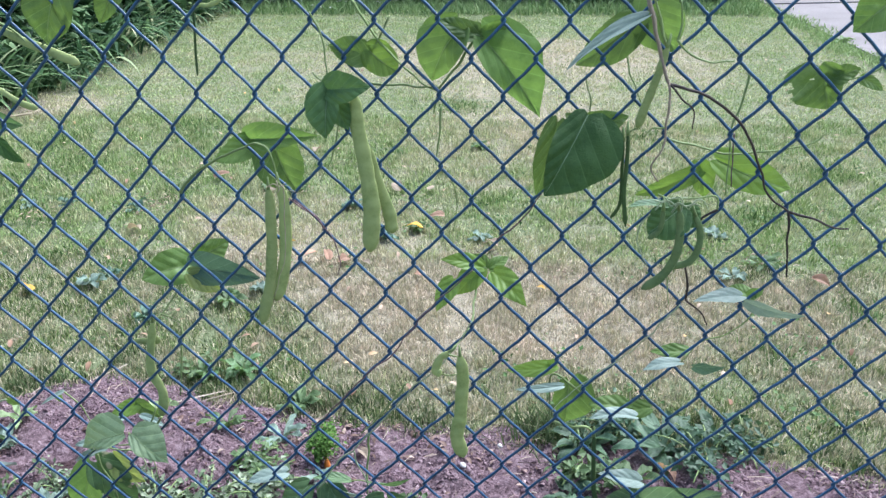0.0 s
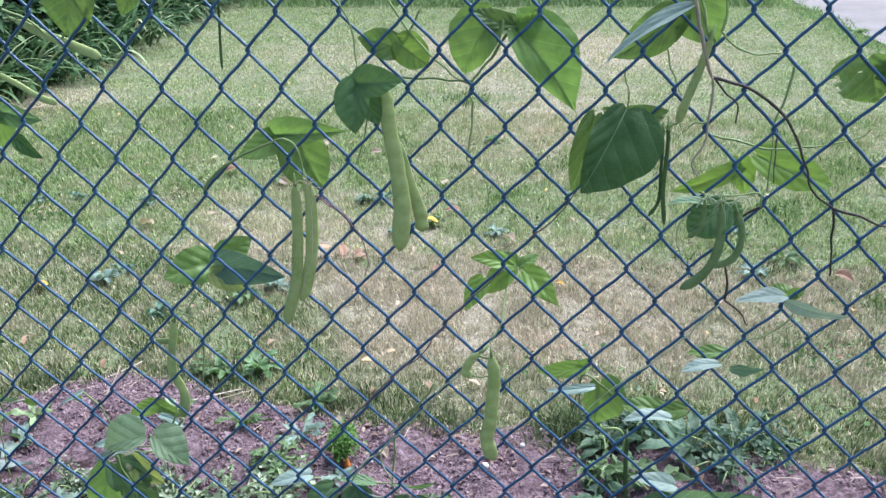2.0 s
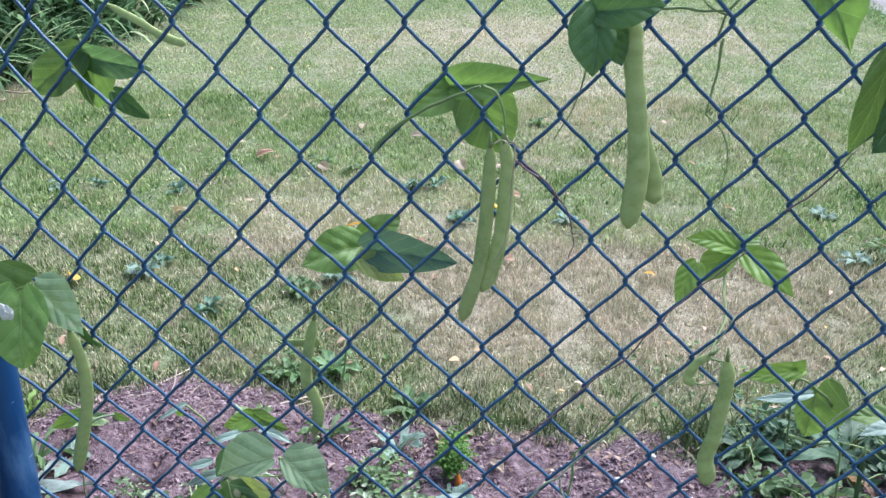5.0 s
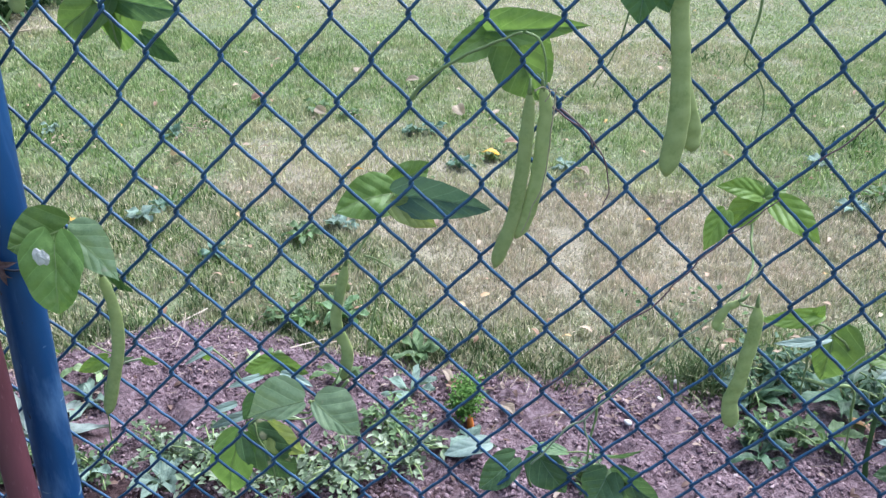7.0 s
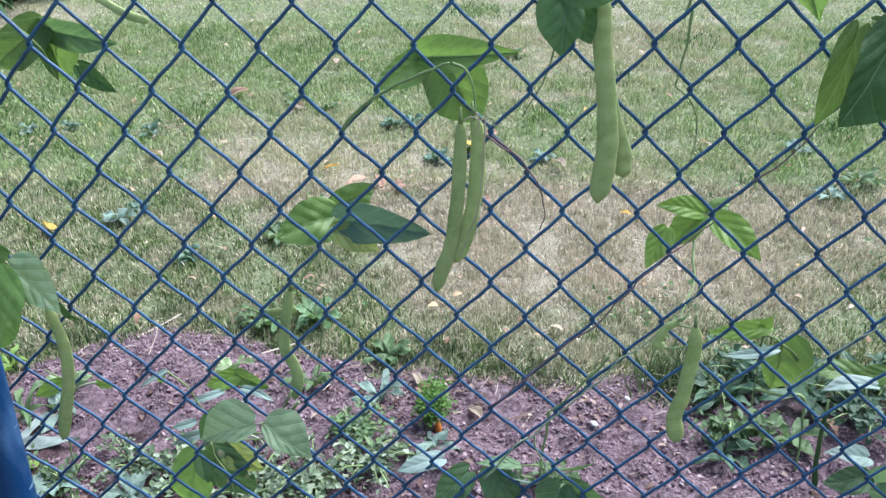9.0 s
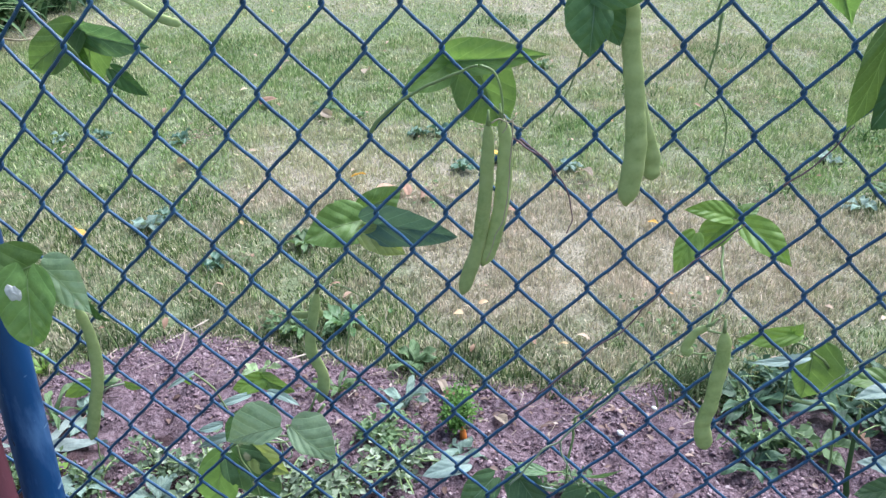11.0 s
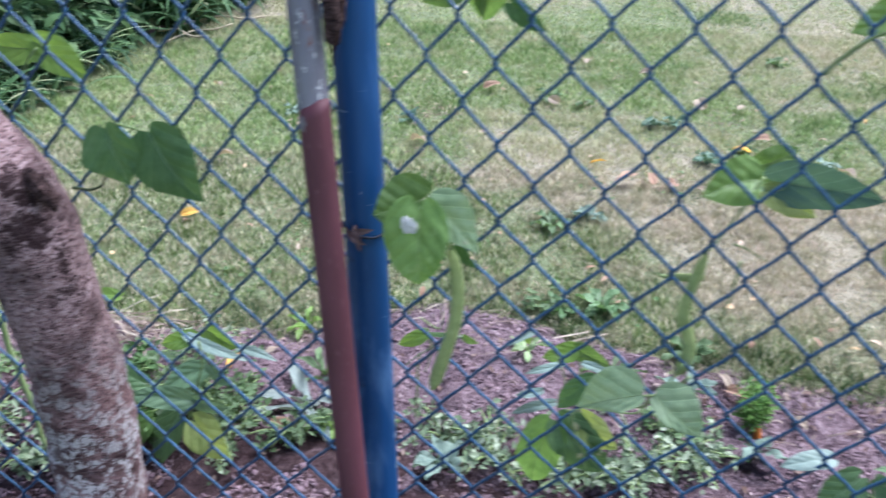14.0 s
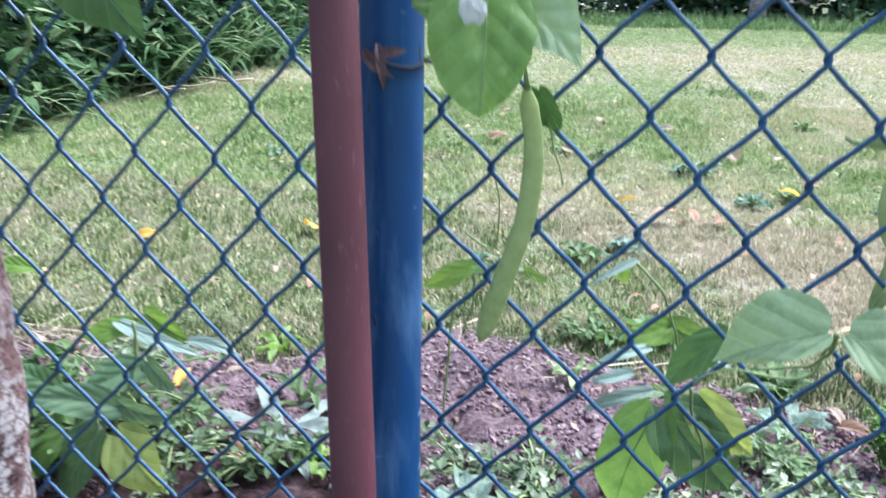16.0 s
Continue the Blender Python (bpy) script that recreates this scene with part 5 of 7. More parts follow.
bean_leaf(plant, (-0.680, 1.050, 0.684), (-0.672, 1.050, 0.646), 0.016, BACKLIT, roll=0, fold=18, droop=0.12)
bean_leaf(plant, (-0.644, 1.045, 0.662), (-0.608, 1.035, 0.639), 0.021, DARK, roll=15, fold=18, droop=0.12)
vine_stem(plant, [(-0.691, 0.985, 0.759), (-0.686, 0.998, 0.732), (-0.678, 1.011, 0.710), (-0.667, 1.024, 0.685), (-0.668, 1.037, 0.662), (-0.672, 1.050, 0.646)], 0.0015, STEM, "stem")
bean_pod(plant, [(-0.701, 0.975, 0.771), (-0.709, 0.975, 0.747), (-0.717, 0.975, 0.722), (-0.725, 0.975, 0.698)], 0.0130, POD)
bean_pod(plant, [(-0.602, 0.975, 0.757), (-0.578, 0.975, 0.744), (-0.557, 0.975, 0.730), (-0.537, 0.975, 0.724)], 0.0075, POD)
bean_pod(plant, [(-0.567, 0.975, 0.813), (-0.538, 0.975, 0.799), (-0.508, 0.975, 0.787), (-0.477, 0.975, 0.774)], 0.0104, POD)
bean_leaf(plant, (-0.484, 0.975, 0.859), (-0.506, 0.970, 0.795), 0.062, BACKLIT, roll=0, fold=12, droop=0.12)
bean_leaf(plant, (-0.423, 0.985, 0.857), (-0.449, 0.980, 0.816), 0.033, BACKLIT, roll=0, fold=18, droop=0.12)
vine_stem(plant, [(-0.578, 0.975, 0.824), (-0.548, 0.975, 0.812), (-0.520, 0.975, 0.791), (-0.487, 0.975, 0.853)], 0.0015, STEM, "stem")
bean_pod(plant, [(-0.342, 0.980, 0.857), (-0.343, 0.980, 0.829), (-0.346, 0.980, 0.794), (-0.348, 0.980, 0.760)], 0.0028, DARKPOD)
bean_pod(plant, [(-0.340, 0.985, 0.834), (-0.324, 0.985, 0.835), (-0.307, 0.985, 0.845)], 0.0053, POD)

plant = bean_vine((-0.699, 0.910, 0.511), "bean vine on the post with broad leaves and one long pod")
bean_leaf(plant, (-0.700, 0.922, 0.513), (-0.740, 0.898, 0.505), 0.055, BACKLIT, roll=-8, fold=10, droop=0.1)
bean_leaf(plant, (-0.694, 0.924, 0.511), (-0.643, 0.903, 0.472), 0.043, SILVERY, roll=-6, fold=16, droop=0.14, heart=0.08, point=1.3, lop=-0.2)
bean_leaf(plant, (-0.698, 0.905, 0.507), (-0.696, 0.882, 0.447), 0.060, LIGHT, roll=0, fold=14, droop=0.12, point=0.82, heart=0.27)
bean_leaf(plant, (-0.674, 0.950, 0.452), (-0.662, 0.960, 0.425), 0.020, DARK, roll=30, fold=18, droop=0.12)
bean_pod(plant, [(-0.680, 0.940, 0.456), (-0.675, 0.940, 0.423), (-0.677, 0.940, 0.379), (-0.689, 0.940, 0.337), (-0.707, 0.940, 0.282)], 0.0137, POD)
vine_stem(plant, [(-0.739, 0.920, 0.472), (-0.715, 0.920, 0.486), (-0.702, 0.920, 0.503), (-0.695, 0.920, 0.508)], 0.0013, STEM, "stem")
vine_stem(plant, [(-0.698, 0.935, 0.501), (-0.683, 0.935, 0.477), (-0.678, 0.935, 0.458)], 0.0010, STEM, "stem")
vine_stem(plant, [(-0.678, 0.955, 0.450), (-0.667, 0.955, 0.427), (-0.658, 0.955, 0.392)], 0.0009, STEM, "tendril")
vine_stem(plant, [(-0.728, 0.975, 0.348), (-0.706, 0.975, 0.338), (-0.703, 0.975, 0.372), (-0.709, 0.975, 0.397)], 0.0009, STEM, "tendril")

plant = bean_vine((-0.740, 1.000, 0.270), "young bean shoot with small lime leaves by the post")
bean_leaf(plant, (-0.728, 1.000, 0.312), (-0.762, 0.995, 0.295), 0.017, BRIGHT, roll=0, fold=14, droop=0.12)
bean_leaf(plant, (-0.728, 1.005, 0.309), (-0.696, 1.000, 0.315), 0.008, SOFT, roll=30, fold=20, droop=0.12)
bean_leaf(plant, (-0.688, 1.000, 0.314), (-0.670, 1.000, 0.307), 0.008, BRIGHT, roll=0, fold=14, droop=0.12)
vine_stem(plant, [(-0.688, 1.000, 0.313), (-0.708, 1.000, 0.307), (-0.722, 1.000, 0.295), (-0.740, 1.000, 0.281), (-0.755, 1.000, 0.265)], 0.0013, RUNNER, "stem")
vine_stem(plant, [(-0.728, 1.000, 0.311), (-0.724, 1.000, 0.300), (-0.726, 1.000, 0.282), (-0.733, 1.000, 0.258)], 0.0012, STEM, "stem")
vine_stem(plant, [(-0.742, 1.010, 0.276), (-0.746, 1.010, 0.247), (-0.749, 1.010, 0.207), (-0.750, 1.010, 0.166)], 0.0013, STEM, "main_stem")
bean_leaf(plant, (-0.610, 1.010, 0.325), (-0.641, 1.000, 0.307), 0.007, PALE, roll=30, fold=22, droop=0.12)
bean_leaf(plant, (-0.618, 1.010, 0.318), (-0.617, 1.010, 0.307), 0.010, BRIGHT, roll=0, fold=14, droop=0.12)
vine_stem(plant, [(-0.610, 1.010, 0.324), (-0.596, 1.010, 0.310), (-0.582, 1.010, 0.285), (-0.573, 1.010, 0.251)], 0.0012, STEM, "stem")

plant = bean_vine((-0.997, 0.940, 0.552), "bean vine with two broad leaves climbing beside the trunk")
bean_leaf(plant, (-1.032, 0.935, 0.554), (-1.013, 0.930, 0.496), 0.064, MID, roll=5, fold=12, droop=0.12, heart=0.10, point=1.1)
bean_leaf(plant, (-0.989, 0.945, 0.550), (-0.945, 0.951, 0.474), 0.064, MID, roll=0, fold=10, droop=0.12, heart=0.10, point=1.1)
bean_leaf(plant, (-0.965, 0.960, 0.548), (-0.959, 0.965, 0.508), 0.027, GREEN, roll=20, fold=18, droop=0.12)
bean_leaf(plant, (-0.981, 0.955, 0.547), (-0.959, 0.960, 0.542), 0.016, GREEN, roll=30, fold=18, droop=0.12)
bean_leaf(plant, (-1.153, 1.010, 0.609), (-1.219, 1.010, 0.613), 0.035, BRIGHT, roll=0, fold=14, droop=0.12)
bean_leaf(plant, (-1.153, 1.010, 0.616), (-1.107, 1.020, 0.575), 0.039, BRIGHT, roll=0, fold=14, droop=0.12)
vine_stem(plant, [(-1.027, 0.945, 0.555), (-1.006, 0.945, 0.552), (-0.991, 0.945, 0.549), (-0.975, 0.945, 0.553)], 0.0014, STEM, "stem")
vine_stem(plant, [(-1.102, 0.950, 0.478), (-1.082, 0.950, 0.476), (-1.063, 0.950, 0.483), (-1.053, 0.950, 0.495)], 0.0018, DARKSTEM, "tendril")
vine_stem(plant, [(-1.038, 0.950, 0.489), (-1.038, 0.950, 0.475), (-1.050, 0.950, 0.457), (-1.065, 0.950, 0.439)], 0.0020, STEM, "tendril")
vine_stem(plant, [(-1.133, 0.985, 0.617), (-1.149, 0.985, 0.601), (-1.164, 0.985, 0.576), (-1.178, 0.985, 0.557)], 0.0011, STEM, "stem")
vine_stem(plant, [(-1.300, 0.990, 0.264), (-1.301, 0.990, 0.209), (-1.296, 0.990, 0.137), (-1.295, 0.990, 0.085), (-1.295, 0.990, 0.040)], 0.0043, STEM, "main_stem")
bean_leaf(plant, (-1.334, 1.000, 0.376), (-1.306, 1.000, 0.381), 0.014, GREEN, roll=40, fold=18, droop=0.12)

plant = bean_vine((-1.063, 1.000, 0.129), "low bean plant with limp grey-green and yellowing leaves by the trunk")
bean_leaf(plant, (-1.124, 1.140, 0.157), (-1.185, 1.140, 0.134), 0.027, BRIGHT, roll=15, fold=20, droop=0.12)
bean_leaf(plant, (-1.102, 1.140, 0.171), (-1.058, 1.140, 0.147), 0.033, BRIGHT, roll=10, fold=18, droop=0.12)
bean_leaf(plant, (-1.140, 1.140, 0.158), (-1.028, 1.120, 0.141), 0.018, PALE, roll=-35, fold=22, droop=0.12, label="limp leaf turned to its whitish underside")
bean_leaf(plant, (-1.057, 1.140, 0.146), (-0.992, 1.130, 0.140), 0.014, PALE, roll=-35, fold=22, droop=0.12)
bean_leaf(plant, (-1.088, 1.110, 0.133), (-1.053, 1.100, 0.110), 0.025, SOFT, roll=10, fold=18, droop=0.12)
bean_leaf(plant, (-1.097, 1.110, 0.126), (-1.161, 1.090, 0.091), 0.036, SOFT, roll=10, fold=18, droop=0.12)
bean_leaf(plant, (-1.091, 1.060, 0.108), (-1.179, 1.040, 0.116), 0.034, SOFT, roll=10, fold=22, droop=0.12)
bean_leaf(plant, (-1.088, 1.060, 0.112), (-1.036, 1.060, 0.107), 0.027, SOFT, roll=20, fold=18, droop=0.12)
bean_leaf(plant, (-1.086, 1.050, 0.079), (-1.038, 1.040, 0.033), 0.057, YELLOWGREEN, roll=0, fold=14, droop=0.12, label="rounded yellow-green leaf with scorched spots")
bean_leaf(plant, (-1.119, 1.060, 0.076), (-1.165, 1.050, -0.013), 0.047, GREEN, roll=5, fold=16, droop=0.12)
bean_leaf(plant, (-1.163, 1.060, 0.065), (-1.212, 1.050, 0.010), 0.035, LIGHT, roll=10, fold=16, droop=0.12)
bean_leaf(plant, (-1.196, 1.100, 0.091), (-1.240, 1.100, 0.115), 0.031, GREEN, roll=20, fold=18, droop=0.12)
bean_leaf(plant, (-1.234, 1.140, 0.209), (-1.283, 1.140, 0.212), 0.020, BRIGHT, roll=30, fold=18, droop=0.12)
vine_stem(plant, [(-1.085, 1.090, 0.186), (-1.088, 1.090, 0.143), (-1.112, 1.090, 0.089), (-1.133, 1.090, 0.032), (-1.145, 1.090, -0.026), (-1.156, 1.090, -0.080)], 0.0018, STEM, "main_stem")
vine_stem(plant, [(-1.088, 1.110, 0.133), (-1.104, 1.110, 0.118), (-1.117, 1.110, 0.097)], 0.0012, STEM, "stem")
vine_stem(plant, [(-1.091, 1.060, 0.108), (-1.097, 1.060, 0.095), (-1.103, 1.060, 0.075)], 0.0012, STEM, "stem")

plant = bean_vine((-0.243, 0.980, 0.205), "low bean seedling leaves at the foot of the fence")
bean_leaf(plant, (-0.275, 0.985, 0.213), (-0.312, 0.970, 0.179), 0.036, GREEN, roll=15, fold=18, droop=0.12)
bean_leaf(plant, (-0.248, 0.985, 0.219), (-0.216, 0.970, 0.181), 0.042, GREEN, roll=10, fold=18, droop=0.12)
bean_leaf(plant, (-0.172, 0.980, 0.200), (-0.189, 0.965, 0.168), 0.048, GREEN, roll=20, fold=18, droop=0.12)
bean_leaf(plant, (-0.163, 0.980, 0.201), (-0.114, 0.965, 0.179), 0.041, GREEN, roll=20, fold=18, droop=0.12)
bean_leaf(plant, (-0.304, 0.985, 0.232), (-0.352, 0.970, 0.225), 0.025, PALE, roll=50, fold=24, droop=0.12)
bean_leaf(plant, (-0.238, 0.985, 0.215), (-0.195, 0.970, 0.216), 0.023, PALE, roll=50, fold=24, droop=0.12)
bean_leaf(plant, (-0.195, 0.985, 0.228), (-0.135, 0.980, 0.240), 0.019, GREEN, roll=60, fold=18, droop=0.12)
bean_leaf(plant, (-0.219, 0.985, 0.226), (-0.265, 0.980, 0.231), 0.017, GREEN, roll=60, fold=18, droop=0.12)
vine_stem(plant, [(-0.188, 0.985, 0.306), (-0.191, 0.985, 0.260), (-0.194, 0.985, 0.220), (-0.197, 0.985, 0.170)], 0.0015, STEM, "main_stem")
vine_stem(plant, [(-0.254, 0.985, 0.174), (-0.262, 0.985, 0.211), (-0.246, 0.985, 0.219), (-0.219, 0.985, 0.226), (-0.195, 0.985, 0.228)], 0.0014, STEM, "stem")
vine_stem(plant, [(-0.131, 0.965, 0.394), (-0.160, 0.965, 0.355), (-0.191, 0.965, 0.317)], 0.0014, STEM, "runner")


# dried leaf caught in the wire tie
v, f, uv = leaf_shape((-0.777, 0.9215, 0.476), (-0.757, 0.9185, 0.461), 0.008, 20, 35, 0.25, 9, 4, seed=3.0)
part_mesh("dry_scrap", mesh_of("dry_scrap", v, f, DRYSCRAP, True, uv), post, "dried brown leaf scrap caught in the tie")
v, f, uv = leaf_shape((-0.768, 0.9205, 0.480), (-0.764, 0.9185, 0.452), 0.006, -20, 35, 0.2, 9, 4, seed=8.0)
part_mesh("dry_scrap", mesh_of("dry_scrap", v, f, DRYSCRAP, True, uv), post, "dried brown leaf scrap caught in the tie")
v, f, uv = leaf_shape((-0.770, 0.9205, 0.474), (-0.749, 0.9195, 0.478), 0.007, 10, 30, 0.2, 9, 4, seed=5.0)
part_mesh("dry_scrap", mesh_of("dry_scrap", v, f, DRYSCRAP, True, uv), post, "dried brown leaf scrap caught in the tie")

# a pale bird dropping on the leaf by the post
bm = bmesh.new()
bmesh.ops.create_icosphere(bm, subdivisions=3, radius=1.0)
for q in bm.verts:
    q.co += q.co * (0.55 * noise.noise(q.co * 1.9 + Vector((4, 0, 0))) + 0.2 * noise.noise(q.co * 5))
    q.co = Vector((q.co.x * 0.0066, q.co.y * 0.0014, q.co.z * 0.0080))
me = bpy.data.meshes.new("bird_dropping")
bm.to_mesh(me)
bm.free()
me.materials.append(CHALK)
dropping = tagged(new("bird_dropping", me), "chalky white bird dropping on a bean leaf", "dropping")
dropping.matrix_basis = pose(-0.7015, 0.8845, 0.5045, 0, -25, 0)


# ---- weeds in the bed ----
def rosette_leaf_mesh(length, width, material, seed, rise=0.4, lobed=False):
    """One strap leaf of a rosette, along +x and rising."""
    verts, faces, uvs = [], [], []
    rows, half = 9, 2
    for i in range(rows):
        v = i / (rows - 1)
        h = 0.5 * width * max(0.05, math.sin(math.pi * min(1.0, v * 0.97 + 0.03) ** 1.25) ** 0.8)
        if lobed:
            h *= 0.62 + 0.5 * abs(math.sin(v * 11))
        for k in range(-half, half + 1):
            e = k / half
            z = length * (rise * v - 0.62 * rise * v * v * 1.25) + 0.35 * abs(e) * h + 0.004 * math.sin(9 * v + seed + 2 * e)
            verts.append((v * length, e * h + 0.05 * length * math.sin(v * 3 + seed), z))
            uvs.append((0.5 + 0.5 * e * h / (0.5 * width), v))
    w = 2 * half + 1
    for i in range(rows - 1):
        for k in range(w - 1):
            faces.append((i * w + k, i * w + k + 1, (i + 1) * w + k + 1, (i + 1) * w + k))
    return mesh_of("leaf", verts, faces, material, True, uvs)


def weed_rosette(at, count, length, width, material, label, rise=0.5, lobed=False, kind_name="weed"):
    x, y = at
    weed = empty(kind_name, (x, y, soil_or_ground(x, y)), label, "weed", "weeds in the bed")
    meshes = [rosette_leaf_mesh(length * random.uniform(0.75, 1.15), width * random.uniform(0.8, 1.2), material, random.uniform(0, 6), rise * random.uniform(0.6, 1.5), lobed) for _ in range(4)]
    for k in range(count):
        ob = part_mesh("leaf", meshes[k % 4], weed)
        ob.matrix_parent_inverse = Matrix.Identity(4)
        ob.matrix_basis = pose(0, 0, random.uniform(0, 0.012), random.uniform(-14, 14), random.uniform(-22, 8), 360 * k / count + random.uniform(-22, 22))
    return weed


def soil_or_ground(x, y):
    return soil_z(x, y) if 0.2 < y < float(lawn_edge(x)) else ground_z(x, y)


def leaflet_cloud(name, spots, size, material, up=0.6):
    """Many small oval leaflets, two folded halves each, at the given places."""
    verts, faces = [], []
    for p in spots:
        p = Vector(p)
        d = Vector((random.gauss(0, 1), random.gauss(0, 1), random.gauss(0, up))).normalized()
        s = d.cross(Vector((random.gauss(0, 0.4), random.gauss(0, 0.4), 1))).normalized()
        n = s.cross(d)
        L = size * random.uniform(0.6, 1.3)
        w = L * random.uniform(0.28, 0.42)
        o = len(verts)
        verts += [p, p + d * L * 0.45 + s * w + n * w * 0.35, p + d * L, p + d * L * 0.45 - s * w + n * w * 0.35, p + d * L * 0.5]
        faces += [(o, o + 1, o + 4), (o + 1, o + 2, o + 4), (o, o + 4, o + 3), (o + 4, o + 2, o + 3)]
    return mesh_of(name, verts, faces, material, False)


def weed_clump(at, spread, height, count, size, material, label, kind_name="weed"):
    """A low bushy weed: stems from one root and leaflets along them."""
    x, y = at
    z = soil_or_ground(x, y)
    weed = empty(kind_name, (x, y, z), label, "weed", "weeds in the bed")
    spots = []
    for k in range(max(5, count // 16)):
        a, out = random.uniform(0, 2 * math.pi), spread * random.uniform(0.3, 1.0)
        top = Vector((x + out * math.cos(a), y + out * math.sin(a), z + height * random.uniform(0.35, 1.0)))
        root = Vector((x, y, z))
        line = [root.lerp(top, t) + Vector((0, 0, 0.35 * height * math.sin(math.pi * t))) for t in np.linspace(0, 1, 7)]
        v, f = tube_data(line, 0.0012, 5)
        part_mesh("stem", mesh_of("stem", v, f, STEM), weed)
        for _ in range(16):
            t = random.uniform(0.25, 1.0)
            q = root.lerp(top, t) + Vector((0, 0, 0.35 * height * math.sin(math.pi * t)))
            spots.append(q + Vector((random.gauss(0, 1), random.gauss(0, 1), random.gauss(0, 0.7))) * spread * 0.10)
    part_mesh("foliage", leaflet_cloud("foliage", spots, size, material), weed)
    return weed


ROSETTES_NEAR = (
    (-0.985, 1.19, 6, 0.13, 0.028, WILTED, "wilted silvery rosette weed on the bare soil", 0.2, True),
    (-0.93, 1.145, 6, 0.045, 0.022, BRIGHT, "small bright green seedling in the soil", 0.4, False),
    (-1.0, 1.28, 6, 0.075, 0.016, WEED, "narrow upright weed with pale leaves", 0.9, False),
    (-1.085, 1.41, 5, 0.07, 0.017, BRIGHT, "upright bright green weed at the lawn edge", 1.0, False),
    (-0.75, 1.10, 8, 0.060, 0.026, SILVER, "grey-green downy rosette weed beside the post", 0.45, False),
    (-0.865, 1.12, 6, 0.060, 0.026, SILVER, "grey-green downy rosette weed", 0.4, False),
    (-0.69, 1.395, 5, 0.050, 0.018, BEANMIX, "pair of low seedling leaves on the soil", 0.4, False),
    (-0.945, 1.345, 5, 0.050, 0.020, BEANMIX, "low seedling on the soil", 0.4, False),
    (-0.34, 1.235, 6, 0.055, 0.026, SILVER, "grey-green toothed weed in the soil", 0.6, True),
    (-0.44, 1.35, 9, 0.075, 0.020, SILVER, "grey-green feathered weed on the soil", 0.5, True),
    (-0.55, 1.37, 7, 0.060, 0.016, WEED, "slender green weed on the soil", 0.6, True),
)
ROSETTES_SIDE = (
    (-0.594, 1.58, 10, 0.060, 0.024, GREEN, "broad-leaved weed at the lawn edge", 0.6, False),
    (-0.66, 1.56, 9, 0.052, 0.024, GREEN, "broad-leaved weed at the lawn edge", 0.6, False),
    (-0.44, 1.47, 7, 0.060, 0.024, WEED, "plantain-like weed at the lawn edge", 0.5, False),
    (0.10, 1.38, 10, 0.10, 0.030, DARKWEED, "dark lobed dandelion rosette in the bed", 0.6, True),
    (0.24, 1.37, 11, 0.12, 0.034, DARKWEED, "large dark lobed dandelion rosette in the bed", 0.6, True),
    (0.33, 1.42, 9, 0.10, 0.030, DARKWEED, "dark lobed dandelion rosette in the bed", 0.6, True),
    (0.18, 1.27, 7, 0.07, 0.026, WEED, "mid-green lobed weed in the bed", 0.5, True),
    (0.08, 1.24, 7, 0.065, 0.026, DARKWEED, "dark lobed weed in the bed", 0.5, True),
    (-0.94, 1.29, 7, 0.07, 0.024, SILVER, "grey-green weed at the edge of the soil", 0.5, True),
    (-1.60, 1.148, 8, 0.055, 0.024, WEED, "small green weed on the soil", 0.5, False),
)
for x, y, n, length, width, material, label, rise, lobed in ROSETTES_NEAR + ROSETTES_SIDE:
    weed_rosette((x, y), n, 0.8 * length, 0.72 * width, material, label, rise, lobed)

CLUMPS_NEAR = (
    (-1.166, 1.16, 0.11, 0.07, 260, 0.020, WEED, "spreading leafy weed by the trunk"),
    (-1.088, 1.155, 0.09, 0.06, 220, 0.019, WEED, "spreading leafy green weed in the soil"),
    (-1.07, 1.09, 0.08, 0.04, 150, 0.015, PALEWEED, "low pale-leaved weed mat"),
    (-1.215, 1.055, 0.07, 0.08, 200, 0.030, LAWNWEED, "leafy bright green weed at the foot of the trunk"),
    (-1.26, 1.145, 0.07, 0.07, 170, 0.028, LAWNWEED, "leafy bright green weed at the foot of the trunk"),
    (-1.443, 1.03, 0.10, 0.06, 180, 0.020, PALEWEED, "low pale-leaved weed mat"),
    (-1.353, 1.02, 0.10, 0.06, 180, 0.020, PALEWEED, "low pale-leaved weed mat"),
    (-1.50, 1.12, 0.09, 0.05, 150, 0.018, WEED, "low leafy green weed on soil"),
    (-1.29, 1.10, 0.09, 0.06, 160, 0.019, WEED, "low leafy weed behind the trunk"),
    (-0.69, 1.15, 0.08, 0.05, 220, 0.017, PALEWEED, "purslane-like mat with small pale leaves"),
    (-0.583, 1.14, 0.09, 0.05, 260, 0.017, PALEWEED, "purslane-like mat with small pale leaves"),
    (-0.50, 1.15, 0.09, 0.05, 260, 0.017, PALEWEED, "purslane-like mat with small pale leaves"),
    (-0.43, 1.20, 0.08, 0.05, 220, 0.017, PALEWEED, "purslane-like mat with small pale leaves"),
)
